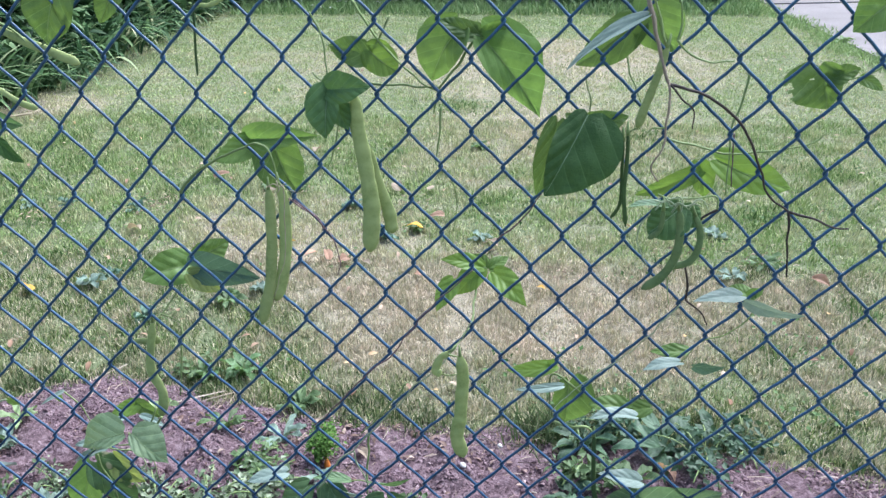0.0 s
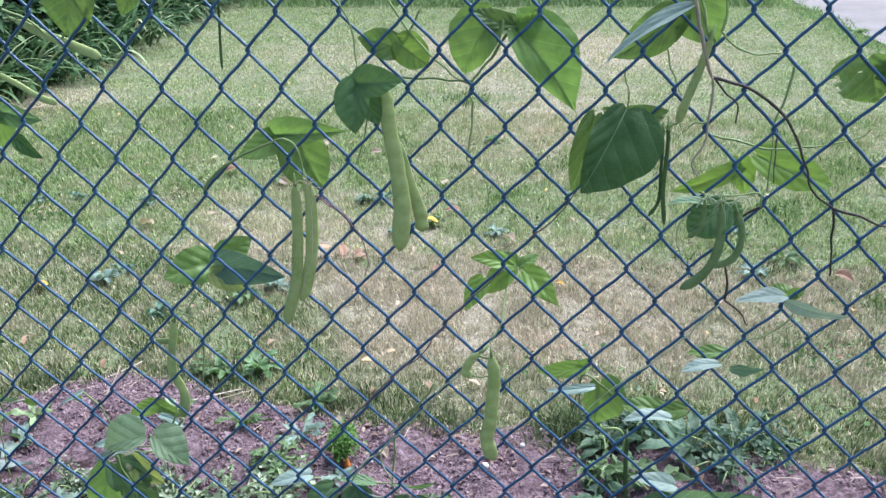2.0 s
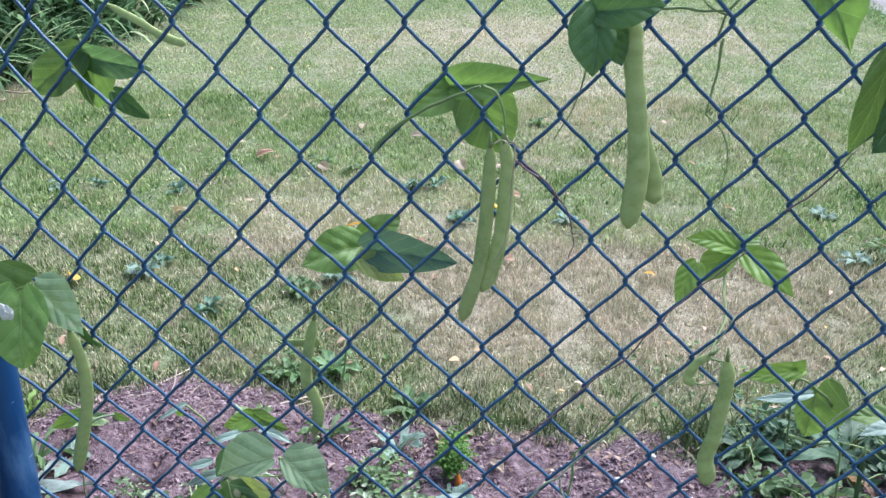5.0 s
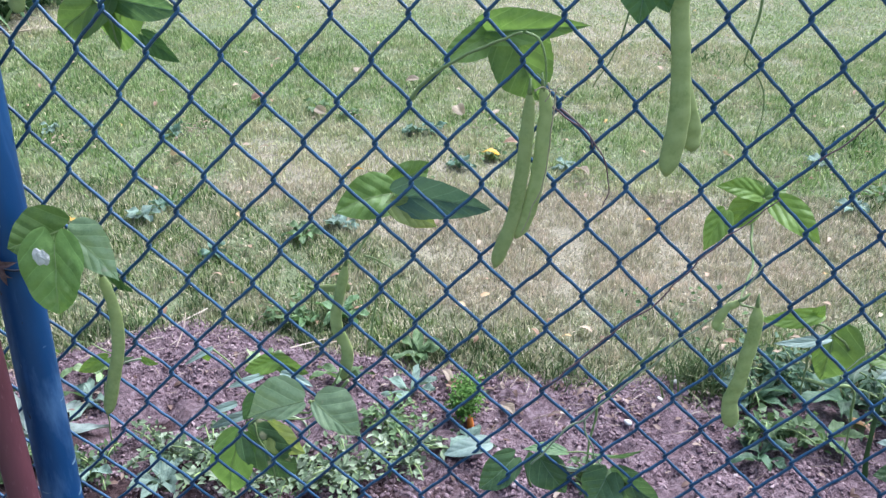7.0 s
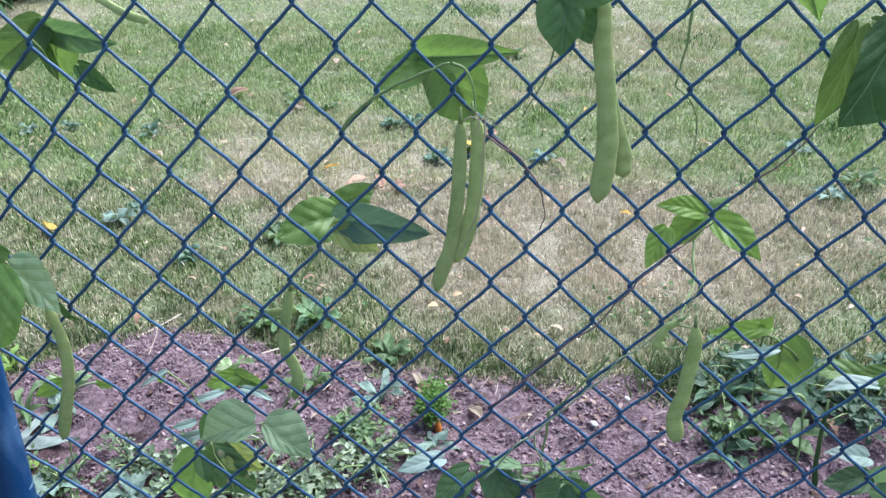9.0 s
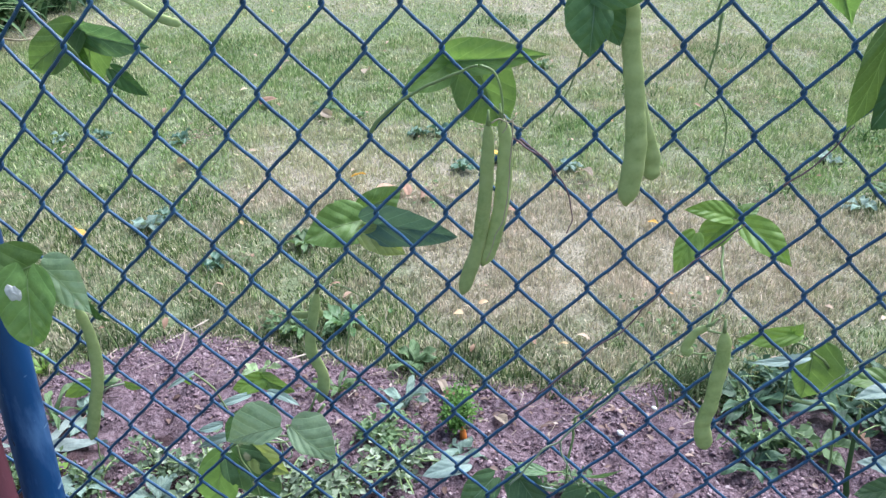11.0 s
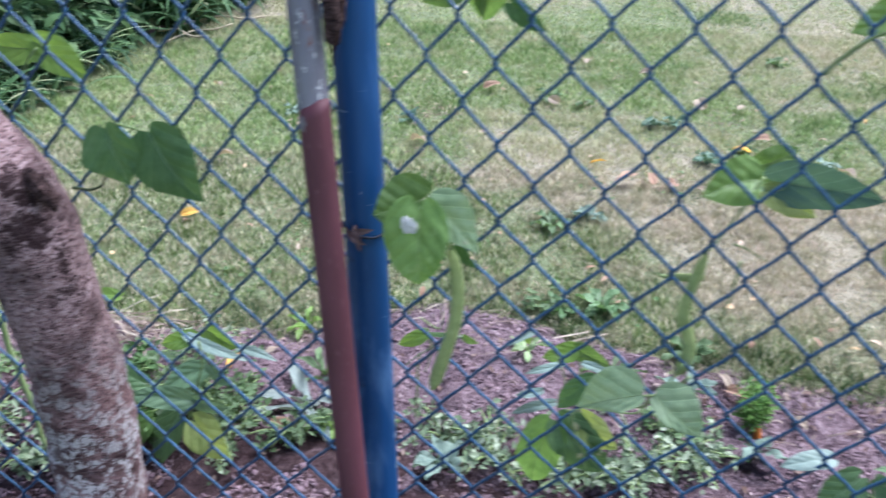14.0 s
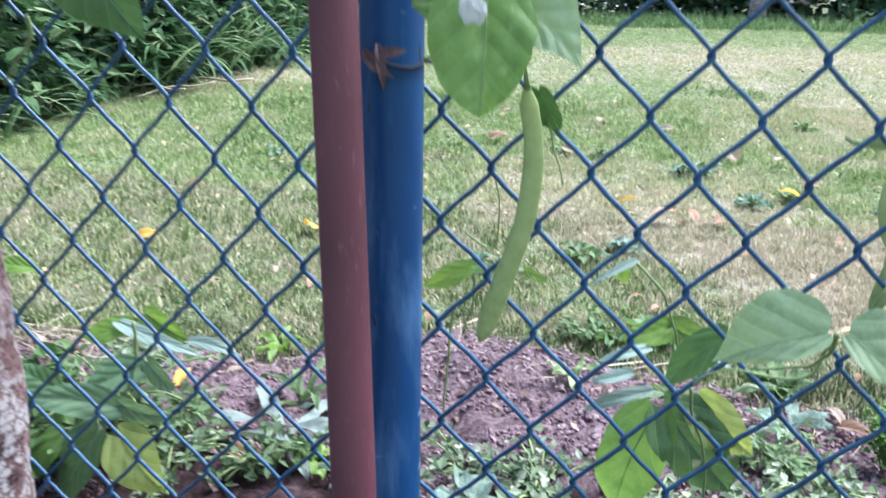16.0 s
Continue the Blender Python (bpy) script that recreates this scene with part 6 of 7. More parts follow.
CLUMPS_SIDE = (
    (-0.686, 1.565, 0.07, 0.04, 90, 0.018, WEED, "low bushy green weed at the lawn edge"),
    (-0.46, 1.26, 0.07, 0.05, 180, 0.016, WEED, "low bushy green weed on the soil"),
    (-0.77, 1.17, 0.07, 0.04, 150, 0.016, PALEWEED, "purslane-like mat with small pale leaves"),
    (-0.85, 1.13, 0.06, 0.04, 120, 0.015, WEED, "low green weed mat on soil"),
    (-0.97, 1.12, 0.07, 0.05, 160, 0.018, WEED, "low green weed mat on soil"),
    (-1.22, 1.28, 0.08, 0.05, 140, 0.018, PALEWEED, "low pale-leaved weed mat"),
    (0.30, 1.31, 0.10, 0.07, 180, 0.022, DARKWEED, "dark bushy weed in the bed"),
    (0.17, 1.42, 0.10, 0.07, 190, 0.022, DARKWEED, "dark bushy weed in the bed"),
    (0.38, 1.40, 0.09, 0.05, 150, 0.020, DARKWEED, "dark bushy weed in the bed"),
    (0.10, 1.30, 0.09, 0.06, 150, 0.022, WEED, "green bushy weed in the bed"),
    (-0.17, 1.16, 0.06, 0.04, 120, 0.016, WEED, "low green weed mat on soil"),
)
for x, y, spread, height, n, size, material, label in CLUMPS_NEAR + CLUMPS_SIDE:
    weed_clump((x, y), spread, 0.8 * height, int(1.3 * n), 0.72 * size, material, label)

# a carrot with feathery tops and its orange shoulder showing
carrot = empty("carrot_plant", (-0.345, 1.295, 0.02), "carrot with feathery bright green top and orange shoulder", "carrot")
spots = []
for k in range(14):
    a = random.uniform(0, 2 * math.pi)
    root, top = Vector((-0.345, 1.295, 0.015)), Vector((-0.345 + 0.028 * math.cos(a) * random.random(), 1.295 + 0.025 * math.sin(a), 0.035 + random.uniform(0.012, 0.05)))
    v, f = tube_data([root.lerp(top, t) for t in np.linspace(0, 1, 5)], 0.0011, 5)
    part_mesh("stalk", mesh_of("stalk", v, f, STEM), carrot)
    spots += [root.lerp(top, random.uniform(0.45, 1.05)) + Vector((random.gauss(0, 0.008), random.gauss(0, 0.008), random.gauss(0, 0.006))) for _ in range(85)]
part_mesh("feathery_top", leaflet_cloud("feathery_top", spots, 0.0070, FEATHER), carrot)
v, f = tube_data([(-0.338, 1.282, -0.02), (-0.338, 1.281, 0.012), (-0.339, 1.281, 0.024), (-0.34, 1.281, 0.029)], [0.005, 0.0055, 0.004, 0.001], 14)
part_mesh("root", mesh_of("root", v, f, CARROT), carrot, "orange carrot shoulder")

# ---- fallen leaves and stones ----
for x, y, size, material, label in (
        (-0.673, 2.20, 0.045, ORANGE, "curled orange fallen leaf on the lawn"), (-0.352, 2.33, 0.050, ORANGE, "orange-yellow fallen leaf on the lawn"),
        (-1.25, 1.885, 0.055, ORANGE, "orange fallen leaf on the lawn"), (0.013, 1.973, 0.038, ORANGE, "orange fallen leaf on the lawn"),
        (-0.604, 2.108, 0.075, RUSSET, "crumpled russet fallen leaf on the lawn"), (-0.55, 2.125, 0.055, RUSSET, "crumpled russet fallen leaf on the lawn"),
        (-0.50, 2.09, 0.045, RUSSET, "brown fallen leaf on the lawn"), (0.672, 2.051, 0.055, RUSSET, "brown fallen leaf on the lawn"),
        (-0.448, 2.65, 0.065, STRAWLEAF, "curled straw-coloured fallen leaf"), (-0.85, 2.615, 0.055, STRAWLEAF, "curled straw-coloured fallen leaf"),
        (-1.51, 1.757, 0.050, ORANGE, "yellow fallen leaf on the lawn"), (-0.294, 2.03, 0.035, RUSSET, "brown fallen leaf on the lawn"),
        (-1.14, 2.256, 0.050, STRAWLEAF, "pale dry fallen leaf on the lawn"), (-1.558, 1.06, 0.060, RUSSET, "brown fallen leaf on the soil"),
        (-1.138, 1.25, 0.040, ORANGE, "yellow-orange fallen leaf on the soil"), (-1.098, 1.308, 0.034, STRAWLEAF, "pale cream fallen leaf on the soil"),
        (-1.0, 1.125, 0.045, RUSSET, "crumpled brown leaf on the soil"), (-1.593, 2.072, 0.05, STRAWLEAF, "pinkish dry fallen leaf"),
        (0.235, 1.29, 0.055, RUSSET, "curled russet leaf among the weeds"), (0.30, 1.33, 0.045, RUSSET, "curled russet leaf among the weeds"),
        (-0.343, 2.641, 0.05, STRAWLEAF, "pale dry fallen leaf on the lawn"), (-0.434, 2.079, 0.04, STRAWLEAF, "pale dry fallen leaf on the lawn"),
        (-0.385, 1.40, 0.04, STRAWLEAF, "pale dry leaf scrap on the soil"), (-0.28, 1.31, 0.035, STRAWLEAF, "pale dry leaf scrap on the soil"),
        (-0.36, 1.37, 0.05, RUSSET, "brown dry leaf scrap on the soil"), (-0.80, 3.0, 0.05, STRAWLEAF, "pale dry fallen leaf on the lawn"),
        (0.25, 2.35, 0.04, STRAWLEAF, "pale dry fallen leaf on the lawn"), (-1.9, 2.6, 0.05, STRAWLEAF, "pale dry fallen leaf on the lawn"), (-2.44, 3.14, 0.10, DRYSCRAP, "curled dark brown dead leaf under the shrubs"),
        (-2.36, 3.20, 0.08, DRYSCRAP, "curled dark brown dead leaf under the shrubs"), (-0.30, 2.42, 0.05, RUSSET, "brown fallen leaf on the lawn"), (-0.12, 2.22, 0.055, STRAWLEAF, "curled straw-coloured fallen leaf"),
        (-1.05, 2.72, 0.06, RUSSET, "curled russet fallen leaf on the lawn"), (-0.62, 2.9, 0.05, STRAWLEAF, "pale dry fallen leaf on the lawn")):
    a = random.uniform(0, 360)
    z = soil_or_ground(x, y) + (0.020 if y > float(lawn_edge(x)) else 0.008)
    v, f, uv = leaf_shape((-0.42 * size, 0, 0), (0.42 * size, 0, 0.002), size * random.uniform(0.35, 0.55), random.uniform(-30, 30), random.uniform(25, 55), random.uniform(0.12, 0.34), 9, 4, (0, 0.1, 1), x * 9)
    ob = tagged(new("fallen_leaf", mesh_of("fallen_leaf", v, f, material, True, uv)), label, "leaf", "fallen leaves")
    ob.matrix_basis = pose(x, y, z, random.uniform(-15, 15), random.uniform(-12, 12), a)


def stone_mesh(size, material, seed):
    bm = bmesh.new()
    bmesh.ops.create_icosphere(bm, subdivisions=2, radius=1.0)
    for q in bm.verts:
        q.co += q.co * 0.3 * noise.noise(q.co * 1.1 + Vector((seed, 0, 0)))
        q.co = Vector((q.co.x * size * 0.6, q.co.y * size * 0.45, q.co.z * size * 0.32))
    me = bpy.data.meshes.new("pebble")
    bm.to_mesh(me)
    bm.free()
    me.materials.append(material)
    me.polygons.foreach_set("use_smooth", [True] * len(me.polygons))
    return me


for x, y, size, material, label in ((-0.012, 1.417, 0.022, CHALK, "small white pebble on the soil"), (-0.045, 1.364, 0.016, CHALK, "small pale pebble on the soil"),
                                    (-0.103, 1.288, 0.020, CHALK, "small whitish pebble on the soil"), (0.015, 1.39, 0.012, CHALK, "small pale pebble on the soil"),
                                    (-0.40, 1.19, 0.036, CLOD, "dark earth clod on the soil"), (-0.66, 1.165, 0.050, CLOD, "dark earth clod on the soil"),
                                    (-0.37, 1.235, 0.042, CLOD, "dark earth clod on the soil"), (-0.33, 1.215, 0.034, CLOD, "dark earth clod on the soil"),
                                    (-0.60, 1.24, 0.030, CLOD, "dark earth clod on the soil"), (-0.44, 1.23, 0.036, CLOD, "dark earth clod on the soil")):
    ob = tagged(new("pebble", stone_mesh(0.55 * size if material is CHALK else size, material, x * 40)), label, "pebble", "stones on the soil")
    ob.matrix_basis = pose(x, y, soil_z(x, y) + 0.2 * size, 0, 0, random.uniform(0, 180))

# crumbs of soil and bits of straw on the bed
verts, faces = [], []
shape = [Vector(d).normalized() for d in itertools.product((-1, 0, 1), repeat=3) if sum(abs(c) for c in d) in (1, 3)]
bm = bmesh.new()
for d in shape:
    bm.verts.new(d)
bmesh.ops.convex_hull(bm, input=list(bm.verts))
bm.verts.index_update()
lump = [q.co.copy() for q in bm.verts]
lump_faces = [tuple(q.index for q in p.verts) for p in bm.faces]
bm.free()
for _ in range(60000):
    x, y = random.uniform(-1.7, 0.65), random.uniform(0.96, 1.53)
    if y > float(lawn_edge(x)) - 0.005 or noise.noise((x * 6, y * 6, 3.0)) + 0.5 * noise.noise((x * 17, y * 17, 6.0)) < -0.22:
        continue
    r = 0.0011 + 0.0032 * random.random() ** 3
    if random.random() < (0.16 if y < 1.22 else 0.012):
        r = random.uniform(0.0022, 0.0042)
    z, o = soil_z(x, y), len(verts)
    q = Euler((random.uniform(-1, 1), random.uniform(-1, 1), random.uniform(0, 6))).to_matrix() @ Matrix.Diagonal((1.25, 0.95, 0.7))
    verts += [Vector((x, y, z + 0.12 * r)) + q @ (a * r * random.uniform(0.65, 1.3)) for a in lump]
    faces += [tuple(i + o for i in p) for p in lump_faces]
tagged(new("soil_crumbs", mesh_of("soil_crumbs", verts, faces, CRUMB, False)), "loose crumbs of dry brown soil", "soil", "", "stuff")
verts, faces = [], []
for _ in range(1100):
    x = random.uniform(-1.9, 0.75)
    y = float(lawn_edge(x)) - abs(random.gauss(0, 0.13)) + 0.03
    a, length, r = random.uniform(0, math.pi), random.uniform(0.010, 0.045), random.uniform(0.0003, 0.0008)
    if random.random() < 0.03:
        length, r = random.uniform(0.06, 0.11), random.uniform(0.0009, 0.0015)
    d = Vector((math.cos(a), math.sin(a), random.uniform(-0.12, 0.12)))
    p = Vector((x, y, soil_z(x, y) + 0.004))
    v, f = tube_data([p, p + d * length * 0.5 + Vector((0.05 * length, 0, 0.001)), p + d * length - Vector((0, 0, 0.002))], r, 3)
    o = len(verts)
    verts += v
    faces += [tuple(i + o for i in q) for q in f]
heap = random.Random(5)
for _ in range(110):
    x, y, a, length = heap.gauss(-1.40, 0.07), heap.gauss(1.32, 0.03), heap.gauss(-0.5, 0.5), heap.uniform(0.03, 0.10)
    d = Vector((math.cos(a), math.sin(a), heap.uniform(-0.1, 0.25)))
    p = Vector((x, y, soil_z(x, y) + heap.uniform(0.003, 0.02)))
    v, f = tube_data([p, p + d * length * 0.5 + Vector((0, 0, 0.004)), p + d * length], heap.uniform(0.0006, 0.0014), 3)
    o = len(verts)
    verts += v
    faces += [tuple(i + o for i in q) for q in f]
tagged(new("straw_litter", mesh_of("straw_litter", verts, faces, LITTER, False)), "bits of dry straw and stalks on the soil", "straw", "", "stuff")


# ---- lawn grass ----
def blades_mesh(name, px, py, pz, length, width, lean, material):
    n = len(px)
    a = np.random.uniform(0, 2 * np.pi, n)
    b = np.random.uniform(0, 2 * np.pi, n)
    dx, dy = np.cos(a) * lean, np.sin(a) * lean
    wx, wy = np.cos(b) * width / 2, np.sin(b) * width / 2
    up = np.sqrt(np.maximum(0.05, 1 - lean ** 2))
    co = np.zeros((n, 5, 3), dtype=np.float32)
    for k, (t, w, bend) in enumerate(((0, 1, 0), (0, -1, 0), (0.55, 0.85, 0.35), (0.55, -0.85, 0.35), (1.0, 0, 1.0))):
        co[:, k, 0] = px + dx * length * bend + wx * w
        co[:, k, 1] = py + dy * length * bend + wy * w
        co[:, k, 2] = pz + length * up * t * (1 - 0.25 * t * lean)
    me = bpy.data.meshes.new(name)
    me.vertices.add(n * 5)
    me.vertices.foreach_set("co", co.ravel())
    base = np.arange(n) * 5
    loops = np.stack([base, base + 1, base + 3, base + 2, base + 2, base + 3, base + 4], 1).ravel()
    me.loops.add(n * 7)
    me.loops.foreach_set("vertex_index", loops.astype(np.int32))
    me.polygons.add(n * 2)
    starts = np.stack([np.arange(n) * 7, np.arange(n) * 7 + 4], 1).ravel()
    me.polygons.foreach_set("loop_start", starts.astype(np.int32))
    me.materials.append(material)
    me.update(calc_edges=True)
    me.validate()
    return me


def scatter(count, y0, y1):
    y = np.random.uniform(y0, y1, count)
    lo, hi = np.full(count, -2.7), np.minimum(1.46, 1.1 + 0.3 * (y - 1.4))
    x = lo + (hi - lo) * np.random.rand(count)
    keep = y > lawn_edge(x) - 0.03 + 0.05 * np.random.rand(count) ** 2
    x, y = x[keep], y[keep]
    z = np.array([ground_z(p, q) for p, q in zip(x, y)], dtype=np.float32)
    return x, y, z


def patchy(x, y, scale, z):
    return np.array([noise.noise((p * scale, q * scale, z)) for p, q in zip(x, y)])


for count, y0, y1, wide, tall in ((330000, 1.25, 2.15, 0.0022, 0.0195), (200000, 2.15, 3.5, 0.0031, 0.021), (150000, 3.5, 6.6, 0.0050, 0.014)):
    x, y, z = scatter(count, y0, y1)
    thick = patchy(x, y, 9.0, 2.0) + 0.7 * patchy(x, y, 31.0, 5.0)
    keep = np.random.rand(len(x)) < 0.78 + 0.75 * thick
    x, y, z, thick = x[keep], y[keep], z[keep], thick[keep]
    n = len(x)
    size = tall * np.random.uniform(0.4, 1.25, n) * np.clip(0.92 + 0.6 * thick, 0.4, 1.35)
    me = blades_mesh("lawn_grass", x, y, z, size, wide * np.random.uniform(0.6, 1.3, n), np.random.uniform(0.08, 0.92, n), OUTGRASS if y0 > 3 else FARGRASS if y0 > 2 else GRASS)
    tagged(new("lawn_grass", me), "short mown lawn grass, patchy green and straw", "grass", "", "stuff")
x = np.random.uniform(-2.4, 0.9, 16000)
y = lawn_edge(x) + np.random.normal(0.035, 0.04, 16000)
thick = patchy(x, y, 7.0, 8.0) + 0.8 * patchy(x, y, 26.0, 3.0)
keep = thick > -0.06 + 0.25 * np.clip((x - 0.38) / 0.1, 0, 1)
x, y, thick = x[keep], y[keep], thick[keep]
z = np.array([ground_z(p, q) for p, q in zip(x, y)])
me = blades_mesh("edge_grass", x, y, z, np.random.uniform(0.014, 0.034, len(x)) * np.clip(0.8 + 0.7 * thick, 0.6, 1.7), np.random.uniform(0.0016, 0.003, len(x)), np.random.uniform(0.15, 0.95, len(x)), EDGEGRASS)
tagged(new("edge_grass", me), "longer uncut grass along the soil edge", "grass", "", "stuff")
# coarse darker tufts through the lawn
spots = [(-1.58, 2.42, 0.10), (-1.72, 2.62, 0.12), (-1.62, 2.85, 0.12), (-1.45, 2.35, 0.08), (-1.85, 3.1, 0.14), (-1.4, 3.3, 0.12), (-0.95, 3.2, 0.10), (-0.55, 3.0, 0.07), (0.05, 2.9, 0.09), (0.62, 2.5, 0.09), (0.9, 2.9, 0.11),
         (-0.15, 2.6, 0.06), (0.3, 2.15, 0.05), (-0.9, 1.78, 0.06), (-1.05, 2.05, 0.07), (-1.3, 2.1, 0.07), (-0.68, 1.64, 0.05), (0.5, 1.75, 0.06), (0.72, 1.95, 0.07), (-1.15, 2.55, 0.08), (0.35, 3.3, 0.12), (-0.4, 3.7, 0.13)]
cx = np.concatenate([np.random.normal(a, 0.55 * r, int(24000 * r * r)) for a, b, r in spots])
cy = np.concatenate([np.random.normal(b, 0.55 * r, int(24000 * r * r)) for a, b, r in spots])
n = len(cx)
me = blades_mesh("coarse_grass", cx, cy, np.array([ground_z(p, q) for p, q in zip(cx, cy)]), np.random.uniform(0.018, 0.036, n), np.random.uniform(0.0025, 0.0048, n), np.random.uniform(0.3, 0.97, n), COARSE)
tagged(new("coarse_grass", me), "coarse darker green grass tufts in the lawn", "grass", "", "stuff")
# grass leaning over the path's edge
n = 5200
edge = np.random.uniform(-1.9, 2.4, n)
away = np.random.normal(-0.035, 0.045, n) + 0.03 * np.sin(edge * 5.0) + 0.02 * np.sin(edge * 17.0)
turn = radians(6.6)
cx = 1.517 + away * math.cos(turn) - edge * math.sin(turn)
cy = 5.3 + away * math.sin(turn) + edge * math.cos(turn)
me = blades_mesh("verge_grass", cx, cy, np.full(n, 0.0), np.random.uniform(0.018, 0.045, n), np.random.uniform(0.004, 0.008, n), np.random.uniform(0.3, 0.95, n), VERGE)
tagged(new("verge_grass", me), "longer green grass leaning over the path's edge", "grass", "", "stuff")
# tufts beside the dandelions
x = np.random.normal(0.05, 0.035, 500)
y = np.random.normal(1.41, 0.03, 500)
me = blades_mesh("grass_tuft", x, y, np.zeros(500), np.random.uniform(0.03, 0.085, 500), np.random.uniform(0.002, 0.004, 500), np.random.uniform(0.2, 0.9, 500), EDGEGRASS)
tagged(new("grass_tuft", me), "tuft of long green grass at the lawn edge", "grass", "", "stuff")
# clover and small broad leaves through the lawn
spots = []
for _ in range(75):
    cx, cy = random.uniform(-2.0, 1.2), 1.5 + 3.6 * random.random() ** 1.6
    for _ in range(random.randint(8, 26)):
        px, py = cx + random.gauss(0, 0.04), cy + random.gauss(0, 0.04)
        if py > float(lawn_edge(px)):
            spots.append((px, py, 0.02 + 0.02 * random.random()))
tagged(new("lawn_clover", leaflet_cloud("lawn_clover", spots, 0.011, LAWNWEED, 0.3)), "clover and small broad-leaved weeds in the lawn", "clover", "", "stuff")

weed_rosette((1.54, 5.09), 8, 0.07, 0.024, WEED, "small green weed in a crack of the footpath", 0.3, True)
# low broad-leaved weeds in the lawn
for k, (x, y) in enumerate([(-0.421, 2.281), (-0.762, 2.609), (-1.108, 1.93), (-0.898, 1.783), (-0.73, 1.877), (0.473, 2.083), (-0.516, 2.509), (-0.343, 2.346), (-0.161, 2.28), (-1.086, 1.987), (0.561, 2.158), (0.472, 2.347), (-1.462, 2.466), (-0.867, 2.658), (-1.571, 2.441), (-0.569, 2.497), (-0.741, 1.899), (-0.662, 1.932), (-1.223, 2.445), (-0.233, 3.109)]):
    weed_rosette((x, y), random.randint(6, 9), 0.045 * random.uniform(0.7, 1.1), 0.017, (DUSKY, WEED, SILVER)[k % 3], ("dusky green rosette weed in the lawn", "flat green rosette weed in the lawn", "grey-green downy rosette weed in the lawn")[k % 3], 0.7, False)
# scraps of dry leaf in the grass and on the bed
def leaf_scraps(spots, small, large, material):
    verts, faces = [], []
    for x, y, z in spots:
        size, o = random.uniform(small, large), len(verts)
        turn = Euler((random.uniform(-0.5, 0.5), random.uniform(-0.5, 0.5), random.uniform(0, 6))).to_matrix()
        c = Vector((x, y, z))
        for i in range(4):
            for j in (-1, 0, 1):
                w = 0.45 * size * (0.5, 1.0, 0.8, 0.1)[i]
                verts.append(c + turn @ Vector(((i / 3 - 0.5) * 2 * size, j * w, 0.35 * w * abs(j) + 0.25 * size * math.sin(i * 1.1))))
        faces += [(o + i * 3 + j, o + i * 3 + j + 1, o + i * 3 + j + 4, o + i * 3 + j + 3) for i in range(3) for j in (0, 1)]
    return mesh_of("leaf_scraps", verts, faces, material)


# small drifts of dry clippings
verts, faces = [], []
for cx, cy in ((-1.14, 2.20), (-0.79, 2.59), (-1.18, 2.47), (-0.40, 2.53), (-0.14, 2.18), (-1.47, 2.35), (-0.91, 2.13), (0.06, 2.08), (0.38, 2.23), (-0.50, 2.13), (-1.17, 2.46), (0.57, 2.19), (0.19, 3.23), (0.39, 2.77)):
    for _ in range(45):
        x, y = random.gauss(cx, 0.05), random.gauss(cy, 0.045)
        if y < float(lawn_edge(x)) + 0.03:
            continue
        a, length, r = random.uniform(0, math.pi), random.uniform(0.005, 0.016), random.uniform(0.0006, 0.0012)
        d = Vector((math.cos(a), math.sin(a), random.uniform(-0.2, 0.2)))
        p = Vector((x, y, ground_z(x, y) + random.uniform(0.010, 0.020)))
        v, f = tube_data([p, p + d * length * 0.5 + Vector((0.1 * length, 0, 0.002)), p + d * length], r, 3)
        o = len(verts)
        verts += v
        faces += [tuple(i + o for i in q) for q in f]
tagged(new("clippings", mesh_of("clippings", verts, faces, CLIPPING, False)), "drifts of pinkish dry grass clippings on the lawn", "clippings", "", "stuff")
spots = [(random.uniform(-2.1, 1.2), 1.5 + 3.2 * random.random() ** 1.7) for _ in range(260)]
spots = [(x, y, ground_z(x, y) + 0.016) for x, y in spots if y > float(lawn_edge(x)) + 0.02]
tagged(new("leaf_scraps", leaf_scraps(spots, 0.004, 0.013, SCRAP)), "scraps of pale dry leaf scattered in the grass", "leaf litter", "", "stuff")
spots = [(random.gauss(-0.25, 0.28), random.gauss(1.36, 0.06)) for _ in range(170)] + [(random.uniform(-1.6, 0.6), random.uniform(1.0, 1.4)) for _ in range(170)]
spots = [(x, y, soil_z(x, y) + 0.004) for x, y in spots if y < float(lawn_edge(x)) + 0.01]
tagged(new("leaf_scraps", leaf_scraps(spots, 0.003, 0.009, BEDSCRAP)), "brown and straw-coloured leaf scraps on the soil", "leaf litter", "", "stuff")

